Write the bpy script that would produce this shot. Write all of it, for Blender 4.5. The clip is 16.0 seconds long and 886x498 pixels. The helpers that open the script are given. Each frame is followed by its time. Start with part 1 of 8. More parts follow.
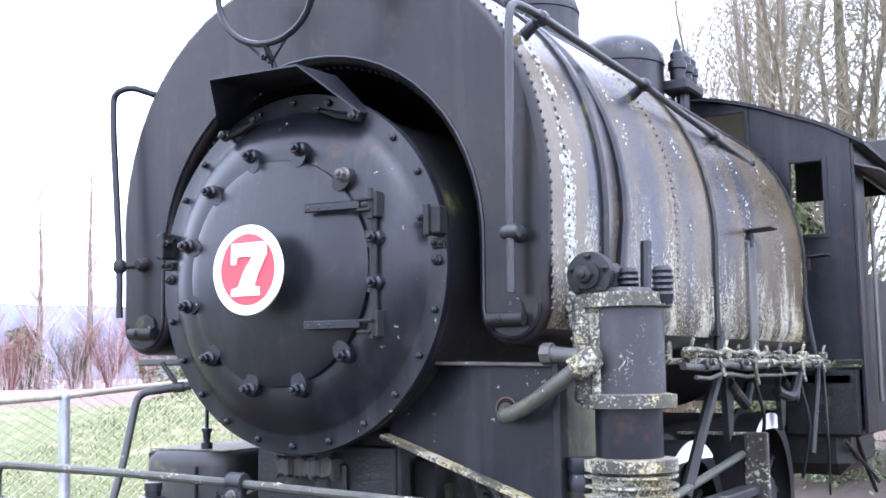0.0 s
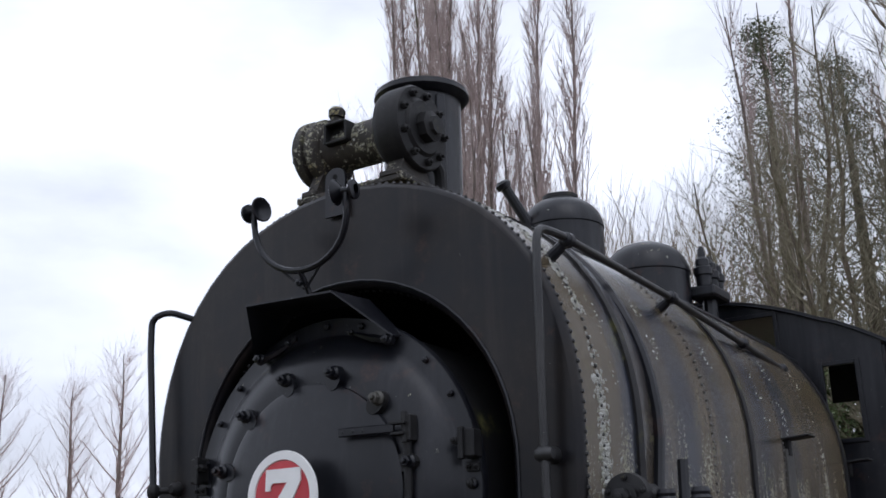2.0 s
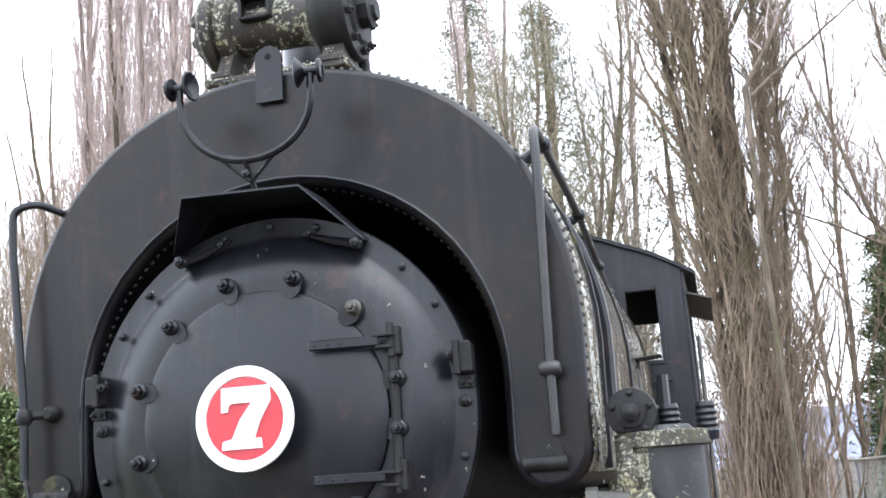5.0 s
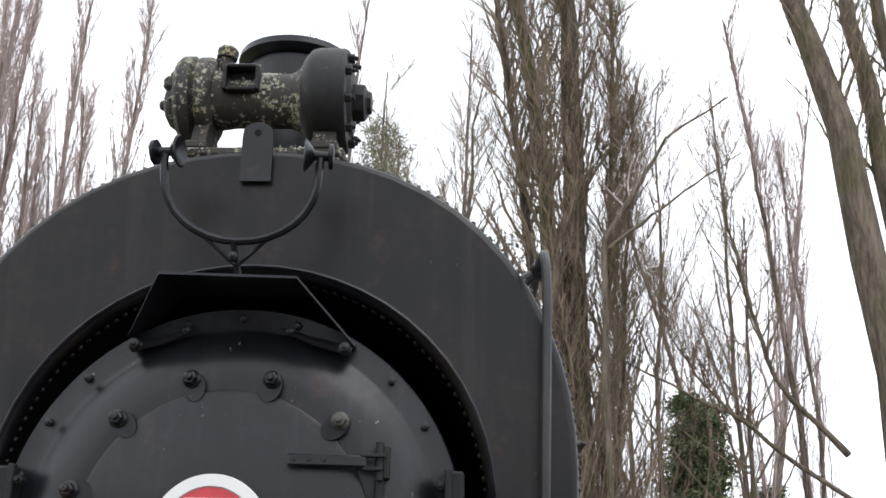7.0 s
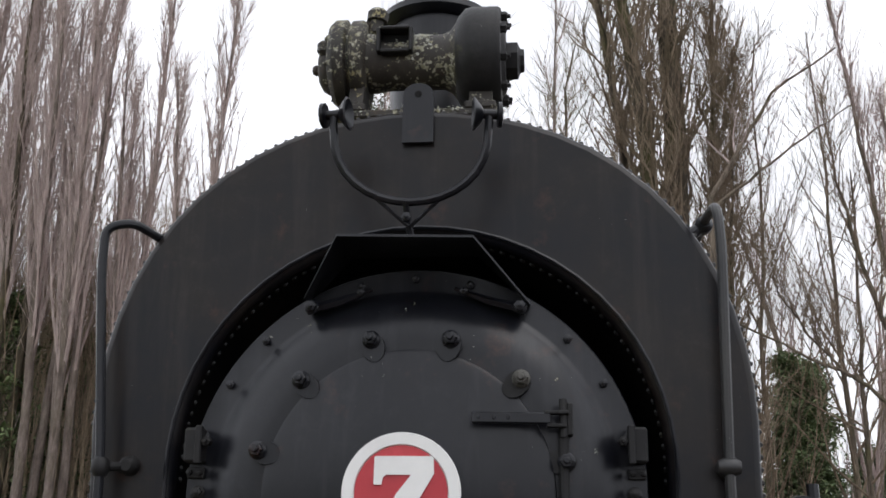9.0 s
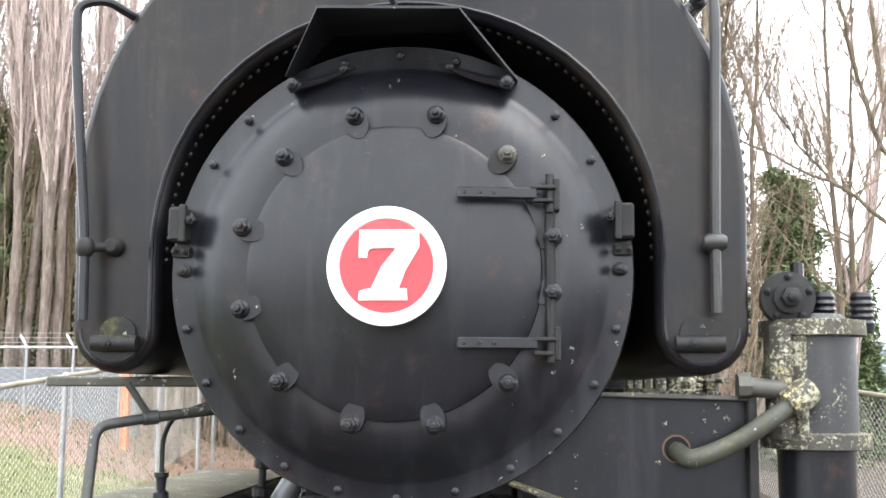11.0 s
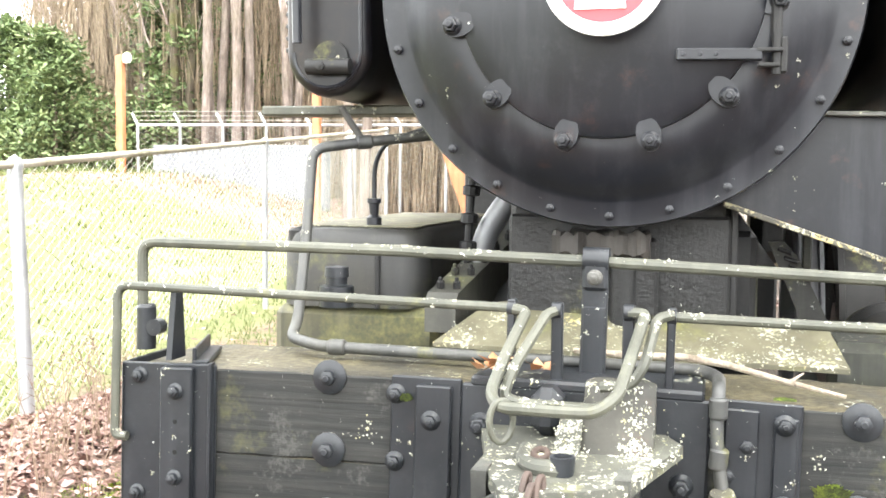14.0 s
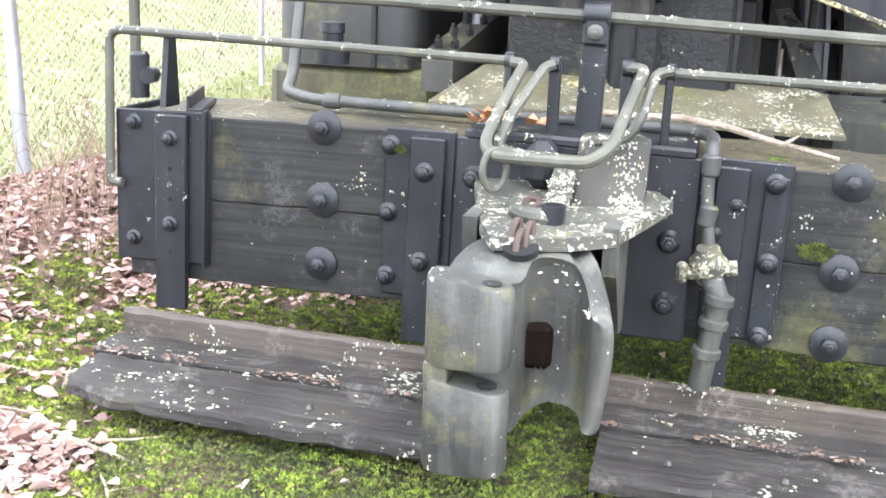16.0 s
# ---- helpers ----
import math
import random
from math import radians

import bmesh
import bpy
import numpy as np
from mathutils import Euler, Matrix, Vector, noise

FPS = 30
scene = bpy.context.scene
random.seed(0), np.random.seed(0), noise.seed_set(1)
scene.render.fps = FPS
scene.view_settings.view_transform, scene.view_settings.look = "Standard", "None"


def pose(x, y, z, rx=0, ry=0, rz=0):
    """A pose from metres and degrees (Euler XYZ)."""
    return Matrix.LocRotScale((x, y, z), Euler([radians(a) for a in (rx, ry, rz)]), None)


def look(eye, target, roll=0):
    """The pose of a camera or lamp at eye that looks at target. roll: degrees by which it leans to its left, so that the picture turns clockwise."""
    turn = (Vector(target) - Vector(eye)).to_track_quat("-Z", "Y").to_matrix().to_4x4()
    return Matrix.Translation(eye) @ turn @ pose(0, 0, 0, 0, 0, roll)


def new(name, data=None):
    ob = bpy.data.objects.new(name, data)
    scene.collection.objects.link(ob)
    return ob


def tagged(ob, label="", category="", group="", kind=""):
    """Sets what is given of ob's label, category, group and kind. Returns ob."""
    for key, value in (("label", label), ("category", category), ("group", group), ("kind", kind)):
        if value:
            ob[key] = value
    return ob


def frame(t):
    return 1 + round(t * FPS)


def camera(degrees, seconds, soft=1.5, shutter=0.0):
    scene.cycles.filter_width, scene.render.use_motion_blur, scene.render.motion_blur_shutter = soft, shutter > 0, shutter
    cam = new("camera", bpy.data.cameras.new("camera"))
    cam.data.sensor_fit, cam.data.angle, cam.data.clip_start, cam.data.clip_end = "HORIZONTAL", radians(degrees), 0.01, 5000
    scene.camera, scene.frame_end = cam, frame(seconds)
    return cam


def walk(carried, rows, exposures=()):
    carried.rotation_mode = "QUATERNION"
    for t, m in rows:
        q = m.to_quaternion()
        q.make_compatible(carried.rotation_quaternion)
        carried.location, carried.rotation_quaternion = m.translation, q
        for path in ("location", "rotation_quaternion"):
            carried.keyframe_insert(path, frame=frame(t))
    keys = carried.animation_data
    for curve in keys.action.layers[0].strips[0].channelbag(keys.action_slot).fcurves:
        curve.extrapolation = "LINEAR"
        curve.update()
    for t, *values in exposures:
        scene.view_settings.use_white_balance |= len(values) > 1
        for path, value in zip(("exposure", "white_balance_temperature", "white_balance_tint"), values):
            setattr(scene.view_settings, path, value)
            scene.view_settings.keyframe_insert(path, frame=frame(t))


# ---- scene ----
cam = camera(44.0, 16.0, soft=1.7)
PATH = [
    (0, (2.837, -3.379, 1.445), (1.796, -1.686, 1.665), -0.8),
    (0.5, (2.851, -3.378, 1.461), (1.829, -1.691, 1.791), -0.9),
    (1, (2.859, -3.386, 1.494), (1.831, -1.72, 1.904), -1.3),
    (1.5, (2.871, -3.403, 1.523), (1.825, -1.773, 2.021), -2.1),
    (2, (2.867, -3.444, 1.53), (1.826, -1.835, 2.101), -1.8),
    (2.5, (2.828, -3.424, 1.507), (1.808, -1.78, 2.012), 0.8),
    (3, (2.593, -3.455, 1.516), (1.591, -1.763, 1.882), -0.8),
    (5.5, (1.276, -3.6, 1.59), (0.974, -1.671, 2.022), -5.0),
    (6, (1.062, -3.538, 1.569), (0.863, -1.598, 2.014), -6.3),
    (6.5, (0.907, -3.381, 1.605), (0.802, -1.437, 2.063), -5.9),
    (7, (0.736, -3.42, 1.666), (0.69, -1.518, 2.28), 0.9),
    (7.5, (0.53, -3.491, 1.665), (0.513, -1.624, 2.381), -0.8),
    (8, (0.438, -3.498, 1.666), (0.376, -1.624, 2.362), -0.9),
    (8.5, (0.416, -3.446, 1.673), (0.292, -1.551, 2.3), -0.4),
    (9, (0.416, -3.414, 1.638), (0.236, -1.501, 2.193), 0.6),
    (11.5, (0.437, -3.315, 1.45), (0.276, -1.326, 1.586), -0.0),
    (12, (0.472, -3.314, 1.395), (0.312, -1.321, 1.413), -0.8),
    (12.5, (0.453, -3.312, 1.353), (0.26, -1.322, 1.302), -0.2),
    (13, (0.414, -3.306, 1.328), (0.165, -1.324, 1.235), 0.2),
    (13.5, (0.361, -3.302, 1.305), (-0.008, -1.34, 1.192), 0.3),
    (14, (0.311, -3.304, 1.268), (-0.167, -1.366, 1.137), 0.5),
    (14.5, (0.29, -3.306, 1.231), (-0.247, -1.395, 0.991), 0.6),
    (15, (0.289, -3.311, 1.2), (-0.243, -1.413, 0.861), 1.6),
    (15.5, (0.306, -3.321, 1.176), (-0.196, -1.429, 0.764), 1.9),
    (16, (0.322, -3.311, 1.152), (-0.129, -1.427, 0.654), 2.2),
]
EXPOSURES = [(0, 1.27, 5400, 20), (1, 0.36, 5500, 17), (2, -1.1, 5900, 14), (2.5, -1.4, 5900, 14), (3, -1.25, 5850, 16), (5.5, 1.02, 6050, 10), (6.5, 0.26, 6200, 10), (7, -0.22, 6300, 10), (7.5, -0.97, 6350, 11), (8, -1.17, 6350, 12), (9, -0.68, 6400, 12), (11.5, 1.77, 6500, 8), (12.5, 2.39, 6650, 7), (14, 2.22, 6750, 7), (14.5, 1.95, 6550, 8), (16, 1.92, 6150, 12)]
walk(cam, [(t, look(eye, target, roll)) for t, eye, target, roll in PATH], EXPOSURES)

# ---- sky and sun: bright overcast winter day ----
world = bpy.data.worlds.new("sky")
scene.world = world
world.use_nodes = True
wn, wl = world.node_tree.nodes, world.node_tree.links
wn.clear()
w_out = wn.new("ShaderNodeOutputWorld")
w_bg = wn.new("ShaderNodeBackground")
w_sky = wn.new("ShaderNodeTexSky")
w_sky.sky_type, w_sky.sun_disc = "NISHITA", False
w_sky.sun_elevation, w_sky.sun_rotation = radians(61), radians(124)
w_sky.air_density, w_sky.dust_density = 1.0, 4.0
w_hsv = wn.new("ShaderNodeHueSaturation")
w_hsv.inputs["Saturation"].default_value = 0.45
w_co = wn.new("ShaderNodeTexCoord")
w_map = wn.new("ShaderNodeMapping")
w_map.inputs["Scale"].default_value = (1.0, 1.0, 2.6)
w_noise = wn.new("ShaderNodeTexNoise")
w_noise.inputs["Scale"].default_value, w_noise.inputs["Detail"].default_value = 2.6, 7.0
w_ramp = wn.new("ShaderNodeValToRGB")
w_ramp.color_ramp.elements[0].position, w_ramp.color_ramp.elements[0].color = 0.33, (0.55, 0.55, 0.55, 1)
w_ramp.color_ramp.elements[1].position, w_ramp.color_ramp.elements[1].color = 0.60, (0.95, 0.95, 0.95, 1)
w_cloud = wn.new("ShaderNodeRGB")
w_cloud.outputs[0].default_value = (17.5, 17.9, 18.6, 1)
w_mix = wn.new("ShaderNodeMix")
w_mix.data_type = "RGBA"
wl.new(w_sky.outputs[0], w_hsv.inputs["Color"])
wl.new(w_co.outputs["Generated"], w_map.inputs[0])
wl.new(w_map.outputs[0], w_noise.inputs["Vector"])
wl.new(w_noise.outputs["Fac"], w_ramp.inputs[0])
wl.new(w_ramp.outputs[0], w_mix.inputs[0])
wl.new(w_hsv.outputs[0], w_mix.inputs[6])
wl.new(w_cloud.outputs[0], w_mix.inputs[7])
wl.new(w_mix.outputs[2], w_bg.inputs["Color"])
w_bg.inputs["Strength"].default_value = 0.15
wl.new(w_bg.outputs[0], w_out.inputs[0])
sun_data = bpy.data.lights.new("sun", "SUN")
sun_data.energy, sun_data.angle, sun_data.color = 0.7, radians(35), (1.0, 0.97, 0.92)
sun = new("sun", sun_data)
sun.matrix_world = look((9, -6, 20), (0, 0, 0))


# ---- materials ----
def node_material(name):
    m = bpy.data.materials.new(name)
    m.use_nodes = True
    nt = m.node_tree
    return m, nt.nodes, nt.links, nt.nodes["Principled BSDF"]


def noise_tex(n, l, scale, detail=5.0, rough=0.6, coord=None, stretch=None):
    co = coord or n.new("ShaderNodeTexCoord").outputs["Object"]
    if stretch:
        mp = n.new("ShaderNodeMapping")
        mp.inputs["Scale"].default_value = stretch
        l.new(co, mp.inputs[0])
        co = mp.outputs[0]
    t = n.new("ShaderNodeTexNoise")
    t.inputs["Scale"].default_value, t.inputs["Detail"].default_value, t.inputs["Roughness"].default_value = scale, detail, rough
    l.new(co, t.inputs["Vector"])
    return t.outputs["Fac"]


def ramp(n, l, fac, a, b, ca=(0, 0, 0), cb=(1, 1, 1)):
    r = n.new("ShaderNodeValToRGB")
    r.color_ramp.elements[0].position, r.color_ramp.elements[0].color = a, (*ca, 1)
    r.color_ramp.elements[1].position, r.color_ramp.elements[1].color = b, (*cb, 1)
    l.new(fac, r.inputs[0])
    return r.outputs[0]


def mixed(n, l, fac, a, b):
    m = n.new("ShaderNodeMix")
    m.data_type = "RGBA"
    for k, v in ((0, fac), (6, a), (7, b)):
        if isinstance(v, tuple):
            m.inputs[k].default_value = (*v, 1)
        elif isinstance(v, float):
            m.inputs[k].default_value = v
        else:
            l.new(v, m.inputs[k])
    return m.outputs[2]


def times(n, l, a, b):
    m = n.new("ShaderNodeMath")
    m.operation = "MULTIPLY"
    for k, v in ((0, a), (1, b)):
        if isinstance(v, float):
            m.inputs[k].default_value = v
        else:
            l.new(v, m.inputs[k])
    return m.outputs[0]


def bumped(n, l, bsdf, fac, strength, distance):
    b = n.new("ShaderNodeBump")
    b.inputs["Strength"].default_value, b.inputs["Distance"].default_value = strength, distance
    l.new(fac, b.inputs["Height"])
    l.new(b.outputs[0], bsdf.inputs["Normal"])


def weathered(name, base, wear, rough=(0.35, 0.6), metal=0.0, lichen=0.0, lichen_scale=95.0, low=None, moss=0.0, rust=0.0, fleck=0.0, streak=0.35, bump=0.25, gloss=0.5, gold=0.0, pale=1.0, bands=False):
    """Painted or bare surface: two tones, rain streaks, and growths of lichen, moss and rust with shapes of their own."""
    m, n, l, b = node_material(name)
    co = n.new("ShaderNodeTexCoord").outputs["Object"]
    big = noise_tex(n, l, 2.3, 6, 0.65, co)
    fine = noise_tex(n, l, 46.0, 6, 0.7, co)
    run = noise_tex(n, l, 9.0, 6, 0.65, co, (1.0, 1.0, 0.08))
    tone = ramp(n, l, noise_tex(n, l, 3.2, 5, 0.55, co, (0.06, 1.0, 0.07)), 0.40, 0.58) if bands else ramp(n, l, big, 0.35, 0.68)
    col = mixed(n, l, tone, base, wear)
    col = mixed(n, l, times(n, l, ramp(n, l, run, 0.50, 0.74), streak), col, tuple(min(1, c * 2.2 + 0.015) for c in wear))
    r = n.new("ShaderNodeMapRange")
    r.inputs["To Min"].default_value, r.inputs["To Max"].default_value = rough
    l.new(mixed(n, l, 0.45, fine, run), r.inputs["Value"])
    rough_out = r.outputs[0]
    height = fine
    if rust:
        mask = times(n, l, ramp(n, l, noise_tex(n, l, 5.5, 8, 0.7, co), 0.62 - 0.1 * rust, 0.72), ramp(n, l, fine, 0.3, 0.6))
        col = mixed(n, l, times(n, l, mask, min(1.0, rust)), col, (0.13, 0.055, 0.03))
    # chalky scuffs that follow no edge
    scuff = times(n, l, ramp(n, l, noise_tex(n, l, 13.0, 9, 0.78, co), 0.50, 0.74), ramp(n, l, big, 0.40, 0.62))
    col = mixed(n, l, times(n, l, scuff, 0.30), col, tuple(min(1, c * 2.6 + 0.02) for c in wear))
    if moss:
        mask = ramp(n, l, noise_tex(n, l, 4.0, 8, 0.7, co), 0.62 - 0.16 * moss, 0.74 - 0.1 * moss)
        green = mixed(n, l, ramp(n, l, fine, 0.35, 0.65), (0.055, 0.06, 0.025), (0.16, 0.15, 0.05))
        col = mixed(n, l, times(n, l, mask, 0.8), col, green)
    if lichen:
        spots = noise_tex(n, l, lichen_scale, 4, 0.7, co)
        patch = noise_tex(n, l, 6.5, 5, 0.65, co, (0.4, 1.0, 0.30) if low else None)
        add = n.new("ShaderNodeMath")
        add.operation = "MULTIPLY_ADD"
        l.new(patch, add.inputs[0])
        add.inputs[1].default_value = 0.85
        l.new(spots, add.inputs[2])
        total = add.outputs[0]
        if low:
            # growth is thickest towards the foot of the shell
            sep = n.new("ShaderNodeSeparateXYZ")
            l.new(co, sep.inputs[0])
            rg = n.new("ShaderNodeMapRange")
            rg.interpolation_type = "SMOOTHSTEP"
            rg.inputs["From Min"].default_value, rg.inputs["From Max"].default_value = low
            rg.inputs["To Min"].default_value, rg.inputs["To Max"].default_value = 0.09, -0.20
            l.new(sep.outputs["Z"], rg.inputs["Value"])
            a2 = n.new("ShaderNodeMath")
            l.new(total, a2.inputs[0])
            l.new(rg.outputs[0], a2.inputs[1])
            total = a2.outputs[0]
        mask = ramp(n, l, times(n, l, total, 0.5), 0.5425 - 0.06 * lichen, 0.56 - 0.06 * lichen)
        tint = mixed(n, l, ramp(n, l, noise_tex(n, l, 60.0, 3, 0.6, co), 0.40, 0.62), tuple(pale * c for c in (0.22, 0.21, 0.135)), tuple(pale * c for c in (0.43, 0.42, 0.34)))
        tint = mixed(n, l, times(n, l, ramp(n, l, noise_tex(n, l, 5.0, 4, 0.6, co), 0.56 - 0.12 * gold, 0.68 - 0.12 * gold), 0.55), tint, (0.38, 0.29, 0.075))
        col = mixed(n, l, times(n, l, mask, 0.9), col, tint)
        height = mixed(n, l, mask, fine, (1.0, 1.0, 1.0))
        rough_out = mixed(n, l, mask, rough_out, (0.95, 0.95, 0.95))
    if fleck:
        sparse = noise_tex(n, l, 7.0, 3, 0.6, co)
        add = n.new("ShaderNodeMath")
        add.operation = "MULTIPLY_ADD"
        l.new(sparse, add.inputs[0])
        add.inputs[1].default_value = 0.25
        l.new(noise_tex(n, l, 55.0, 7, 0.72, co), add.inputs[2])
        mask = ramp(n, l, add.outputs[0], 0.875 - 0.06 * fleck, 0.89 - 0.06 * fleck)
        col = mixed(n, l, mask, col, (0.60, 0.61, 0.57))
        rough_out = mixed(n, l, mask, rough_out, (0.95, 0.95, 0.95))
    l.new(col, b.inputs["Base Color"])
    l.new(rough_out, b.inputs["Roughness"])
    b.inputs["Metallic"].default_value, b.inputs["Specular IOR Level"].default_value = metal, gloss
    bumped(n, l, b, height, bump, 0.006)
    return m


BLACK = (0.0045, 0.0050, 0.0075)
WORN = (0.0095, 0.0102, 0.0132)
m_black = weathered("black_paint", BLACK, WORN, (0.20, 0.44), fleck=0.6, rust=0.3, streak=0.5, bump=0.06, gloss=0.34)
m_black_dull = weathered("black_paint_dull", (0.008, 0.008, 0.009), (0.018, 0.0175, 0.017), (0.40, 0.65), fleck=0.45, moss=0.12, streak=0.25, gloss=0.26)
m_tank_side = weathered("tank_side_paint", (0.022, 0.026, 0.038), (0.082, 0.064, 0.038), (0.18, 0.32), lichen=0.62, lichen_scale=85.0, low=(1.62, 2.42), rust=0.25, moss=0.2, streak=0.14, bump=0.04, gloss=0.41, pale=0.92, bands=True)
m_tank_front = weathered("tank_front_paint", (0.0040, 0.0045, 0.0070), (0.0135, 0.0102, 0.0078), (0.24, 0.40), rust=0.34, fleck=0.28, streak=0.42, bump=0.04, gloss=0.26)
m_lichen_iron = weathered("lichen_iron", (0.022, 0.021, 0.019), (0.045, 0.041, 0.03), (0.5, 0.8), lichen=1.15, lichen_scale=80.0, moss=0.6)
m_gold_lichen = weathered("gold_lichen_iron", (0.022, 0.021, 0.019), (0.045, 0.041, 0.03), (0.5, 0.8), lichen=1.5, lichen_scale=80.0, moss=0.6, gold=1.0)
m_dynamo = weathered("dynamo_casting", (0.013, 0.011, 0.009), (0.032, 0.026, 0.019), (0.5, 0.8), lichen=0.58, lichen_scale=50.0, moss=0.2, rust=0.4)
m_pump_mid = weathered("pump_jacket", (0.011, 0.012, 0.014), (0.021, 0.021, 0.022), (0.35, 0.55), lichen=0.06, fleck=0.3)
m_brace = weathered("brace_iron", (0.016, 0.016, 0.014), (0.050, 0.049, 0.038), (0.5, 0.75), moss=0.35, fleck=1.0, rust=0.2)
m_side_stain = weathered("stained_side_plate", (0.014, 0.014, 0.012), (0.05, 0.046, 0.022), (0.5, 0.8), moss=0.9, streak=0.7)
m_iron = weathered("bare_iron", (0.035, 0.035, 0.034), (0.07, 0.066, 0.055), (0.42, 0.65), fleck=0.9, rust=0.25, moss=0.2)
m_rail_iron = weathered("handrail_iron", (0.027, 0.029, 0.022), (0.060, 0.060, 0.045), (0.45, 0.7), fleck=1.3, moss=0.3)
m_coupler = weathered("coupler_casting", (0.013, 0.0138, 0.0135), (0.062, 0.062, 0.054), (0.45, 0.7), fleck=1.3, rust=0.3, moss=0.42, streak=0.6, bump=0.6)
m_pocket = weathered("pocket_casting", (0.022, 0.023, 0.020), (0.058, 0.058, 0.045), (0.55, 0.8), lichen=0.45, lichen_scale=60.0, moss=0.3, fleck=1.5)
m_gusset = weathered("crusted_gusset", (0.012, 0.012, 0.010), (0.030, 0.028, 0.021), (0.6, 0.85), lichen=0.42, lichen_scale=55.0, moss=0.3, rust=0.3, fleck=1.2)
m_plate_steel = weathered("beam_plate_paint", (0.0062, 0.0074, 0.0098), (0.017, 0.0186, 0.0215), (0.28, 0.5), fleck=1.15, rust=0.1, streak=0.3, bump=0.14, gloss=0.34)
m_deck = weathered("deck_plate", (0.052, 0.048, 0.029), (0.105, 0.096, 0.060), (0.5, 0.8), fleck=1.3, lichen=0.40, lichen_scale=70.0, moss=0.5)
m_cast = weathered("black_casting", (0.0045, 0.0045, 0.005), (0.010, 0.0098, 0.0095), (0.24, 0.5), fleck=0.9, moss=0.1, streak=0.2, bump=1.0, gloss=0.34)
m_lip = weathered("scaled_lip", (0.013, 0.0115, 0.010), (0.036, 0.031, 0.027), (0.6, 0.9), rust=0.3, fleck=0.9)
m_bright = weathered("worn_rim", (0.16, 0.165, 0.175), (0.10, 0.10, 0.10), (0.3, 0.5), metal=0.3)
m_white_rim = weathered("white_rim", (0.78, 0.78, 0.76), (0.6, 0.6, 0.57), (0.5, 0.7), streak=0.1)
m_white = weathered("white_enamel", (0.80, 0.80, 0.78), (0.70, 0.70, 0.68), (0.35, 0.5), streak=0.05, bump=0.02)
m_red = weathered("red_enamel", (0.42, 0.028, 0.04), (0.48, 0.045, 0.055), (0.35, 0.5), streak=0.05, bump=0.02)
m_rust = weathered("rusty_iron", (0.075, 0.042, 0.03), (0.13, 0.075, 0.05), (0.6, 0.9), rust=0.5)
m_chain = weathered("chain_iron", (0.020, 0.013, 0.010), (0.050, 0.030, 0.022), (0.6, 0.85), rust=0.4)
m_rivet = weathered("rivet_paint", (0.012, 0.012, 0.0125), (0.026, 0.024, 0.021), (0.35, 0.55), fleck=0.6)
m_galv = weathered("galvanised_steel", (0.28, 0.29, 0.305), (0.40, 0.41, 0.42), (0.35, 0.55), metal=0.6, streak=0.3)
m_wire = weathered("fence_wire", (0.32, 0.31, 0.275), (0.44, 0.43, 0.39), (0.4, 0.6), metal=0.5, streak=0.1)
m_orange = weathered("orange_post", (0.42, 0.13, 0.05), (0.5, 0.2, 0.1), (0.5, 0.7))
m_cab_in = weathered("cab_inside", (0.02, 0.02, 0.02), (0.03, 0.03, 0.03), (0.6, 0.8))


def old_timber(name, base, pale, green=0.3, relief=0.9, algae=0.0):
    m, n, l, b = node_material(name)
    co = n.new("ShaderNodeTexCoord").outputs["Object"]
    grain = noise_tex(n, l, 16.0, 8, 0.65, co, (0.07, 2.8, 2.8))
    split = noise_tex(n, l, 6.0, 6, 0.7, co, (0.06, 3.0, 5.0))
    blot = noise_tex(n, l, 3.4, 6, 0.6, co)
    col = mixed(n, l, ramp(n, l, grain, 0.35, 0.7), base, pale)
    col = mixed(n, l, times(n, l, ramp(n, l, blot, 0.45, 0.7), 0.6), col, tuple(0.4 * c for c in base))
    col = mixed(n, l, times(n, l, ramp(n, l, noise_tex(n, l, 2.2, 6, 0.7, co), 0.56, 0.7), green), col, (0.12, 0.12, 0.04))
    col = mixed(n, l, ramp(n, l, noise_tex(n, l, 55.0, 7, 0.72, co), 0.66, 0.68), col, (0.36, 0.37, 0.32))
    peel = times(n, l, ramp(n, l, noise_tex(n, l, 5.0, 8, 0.75, co), 0.55, 0.60), ramp(n, l, noise_tex(n, l, 60.0, 5, 0.7, co), 0.42, 0.56))
    col = mixed(n, l, times(n, l, peel, 0.55), col, tuple(1.8 * c + 0.012 for c in pale))
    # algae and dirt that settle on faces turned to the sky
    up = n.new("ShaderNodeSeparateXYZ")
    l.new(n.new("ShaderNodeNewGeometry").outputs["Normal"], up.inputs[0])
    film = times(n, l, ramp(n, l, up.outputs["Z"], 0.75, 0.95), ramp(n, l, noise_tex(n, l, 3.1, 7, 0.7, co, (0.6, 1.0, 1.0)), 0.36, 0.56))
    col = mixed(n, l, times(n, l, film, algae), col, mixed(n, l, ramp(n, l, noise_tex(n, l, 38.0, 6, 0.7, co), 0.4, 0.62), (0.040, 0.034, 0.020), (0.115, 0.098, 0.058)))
    l.new(col, b.inputs["Base Color"])
    b.inputs["Roughness"].default_value, b.inputs["Specular IOR Level"].default_value = 0.65, 0.22
    bumped(n, l, b, mixed(n, l, ramp(n, l, split, 0.30, 0.42), (0.0, 0.0, 0.0), grain), relief, 0.02)
    return m


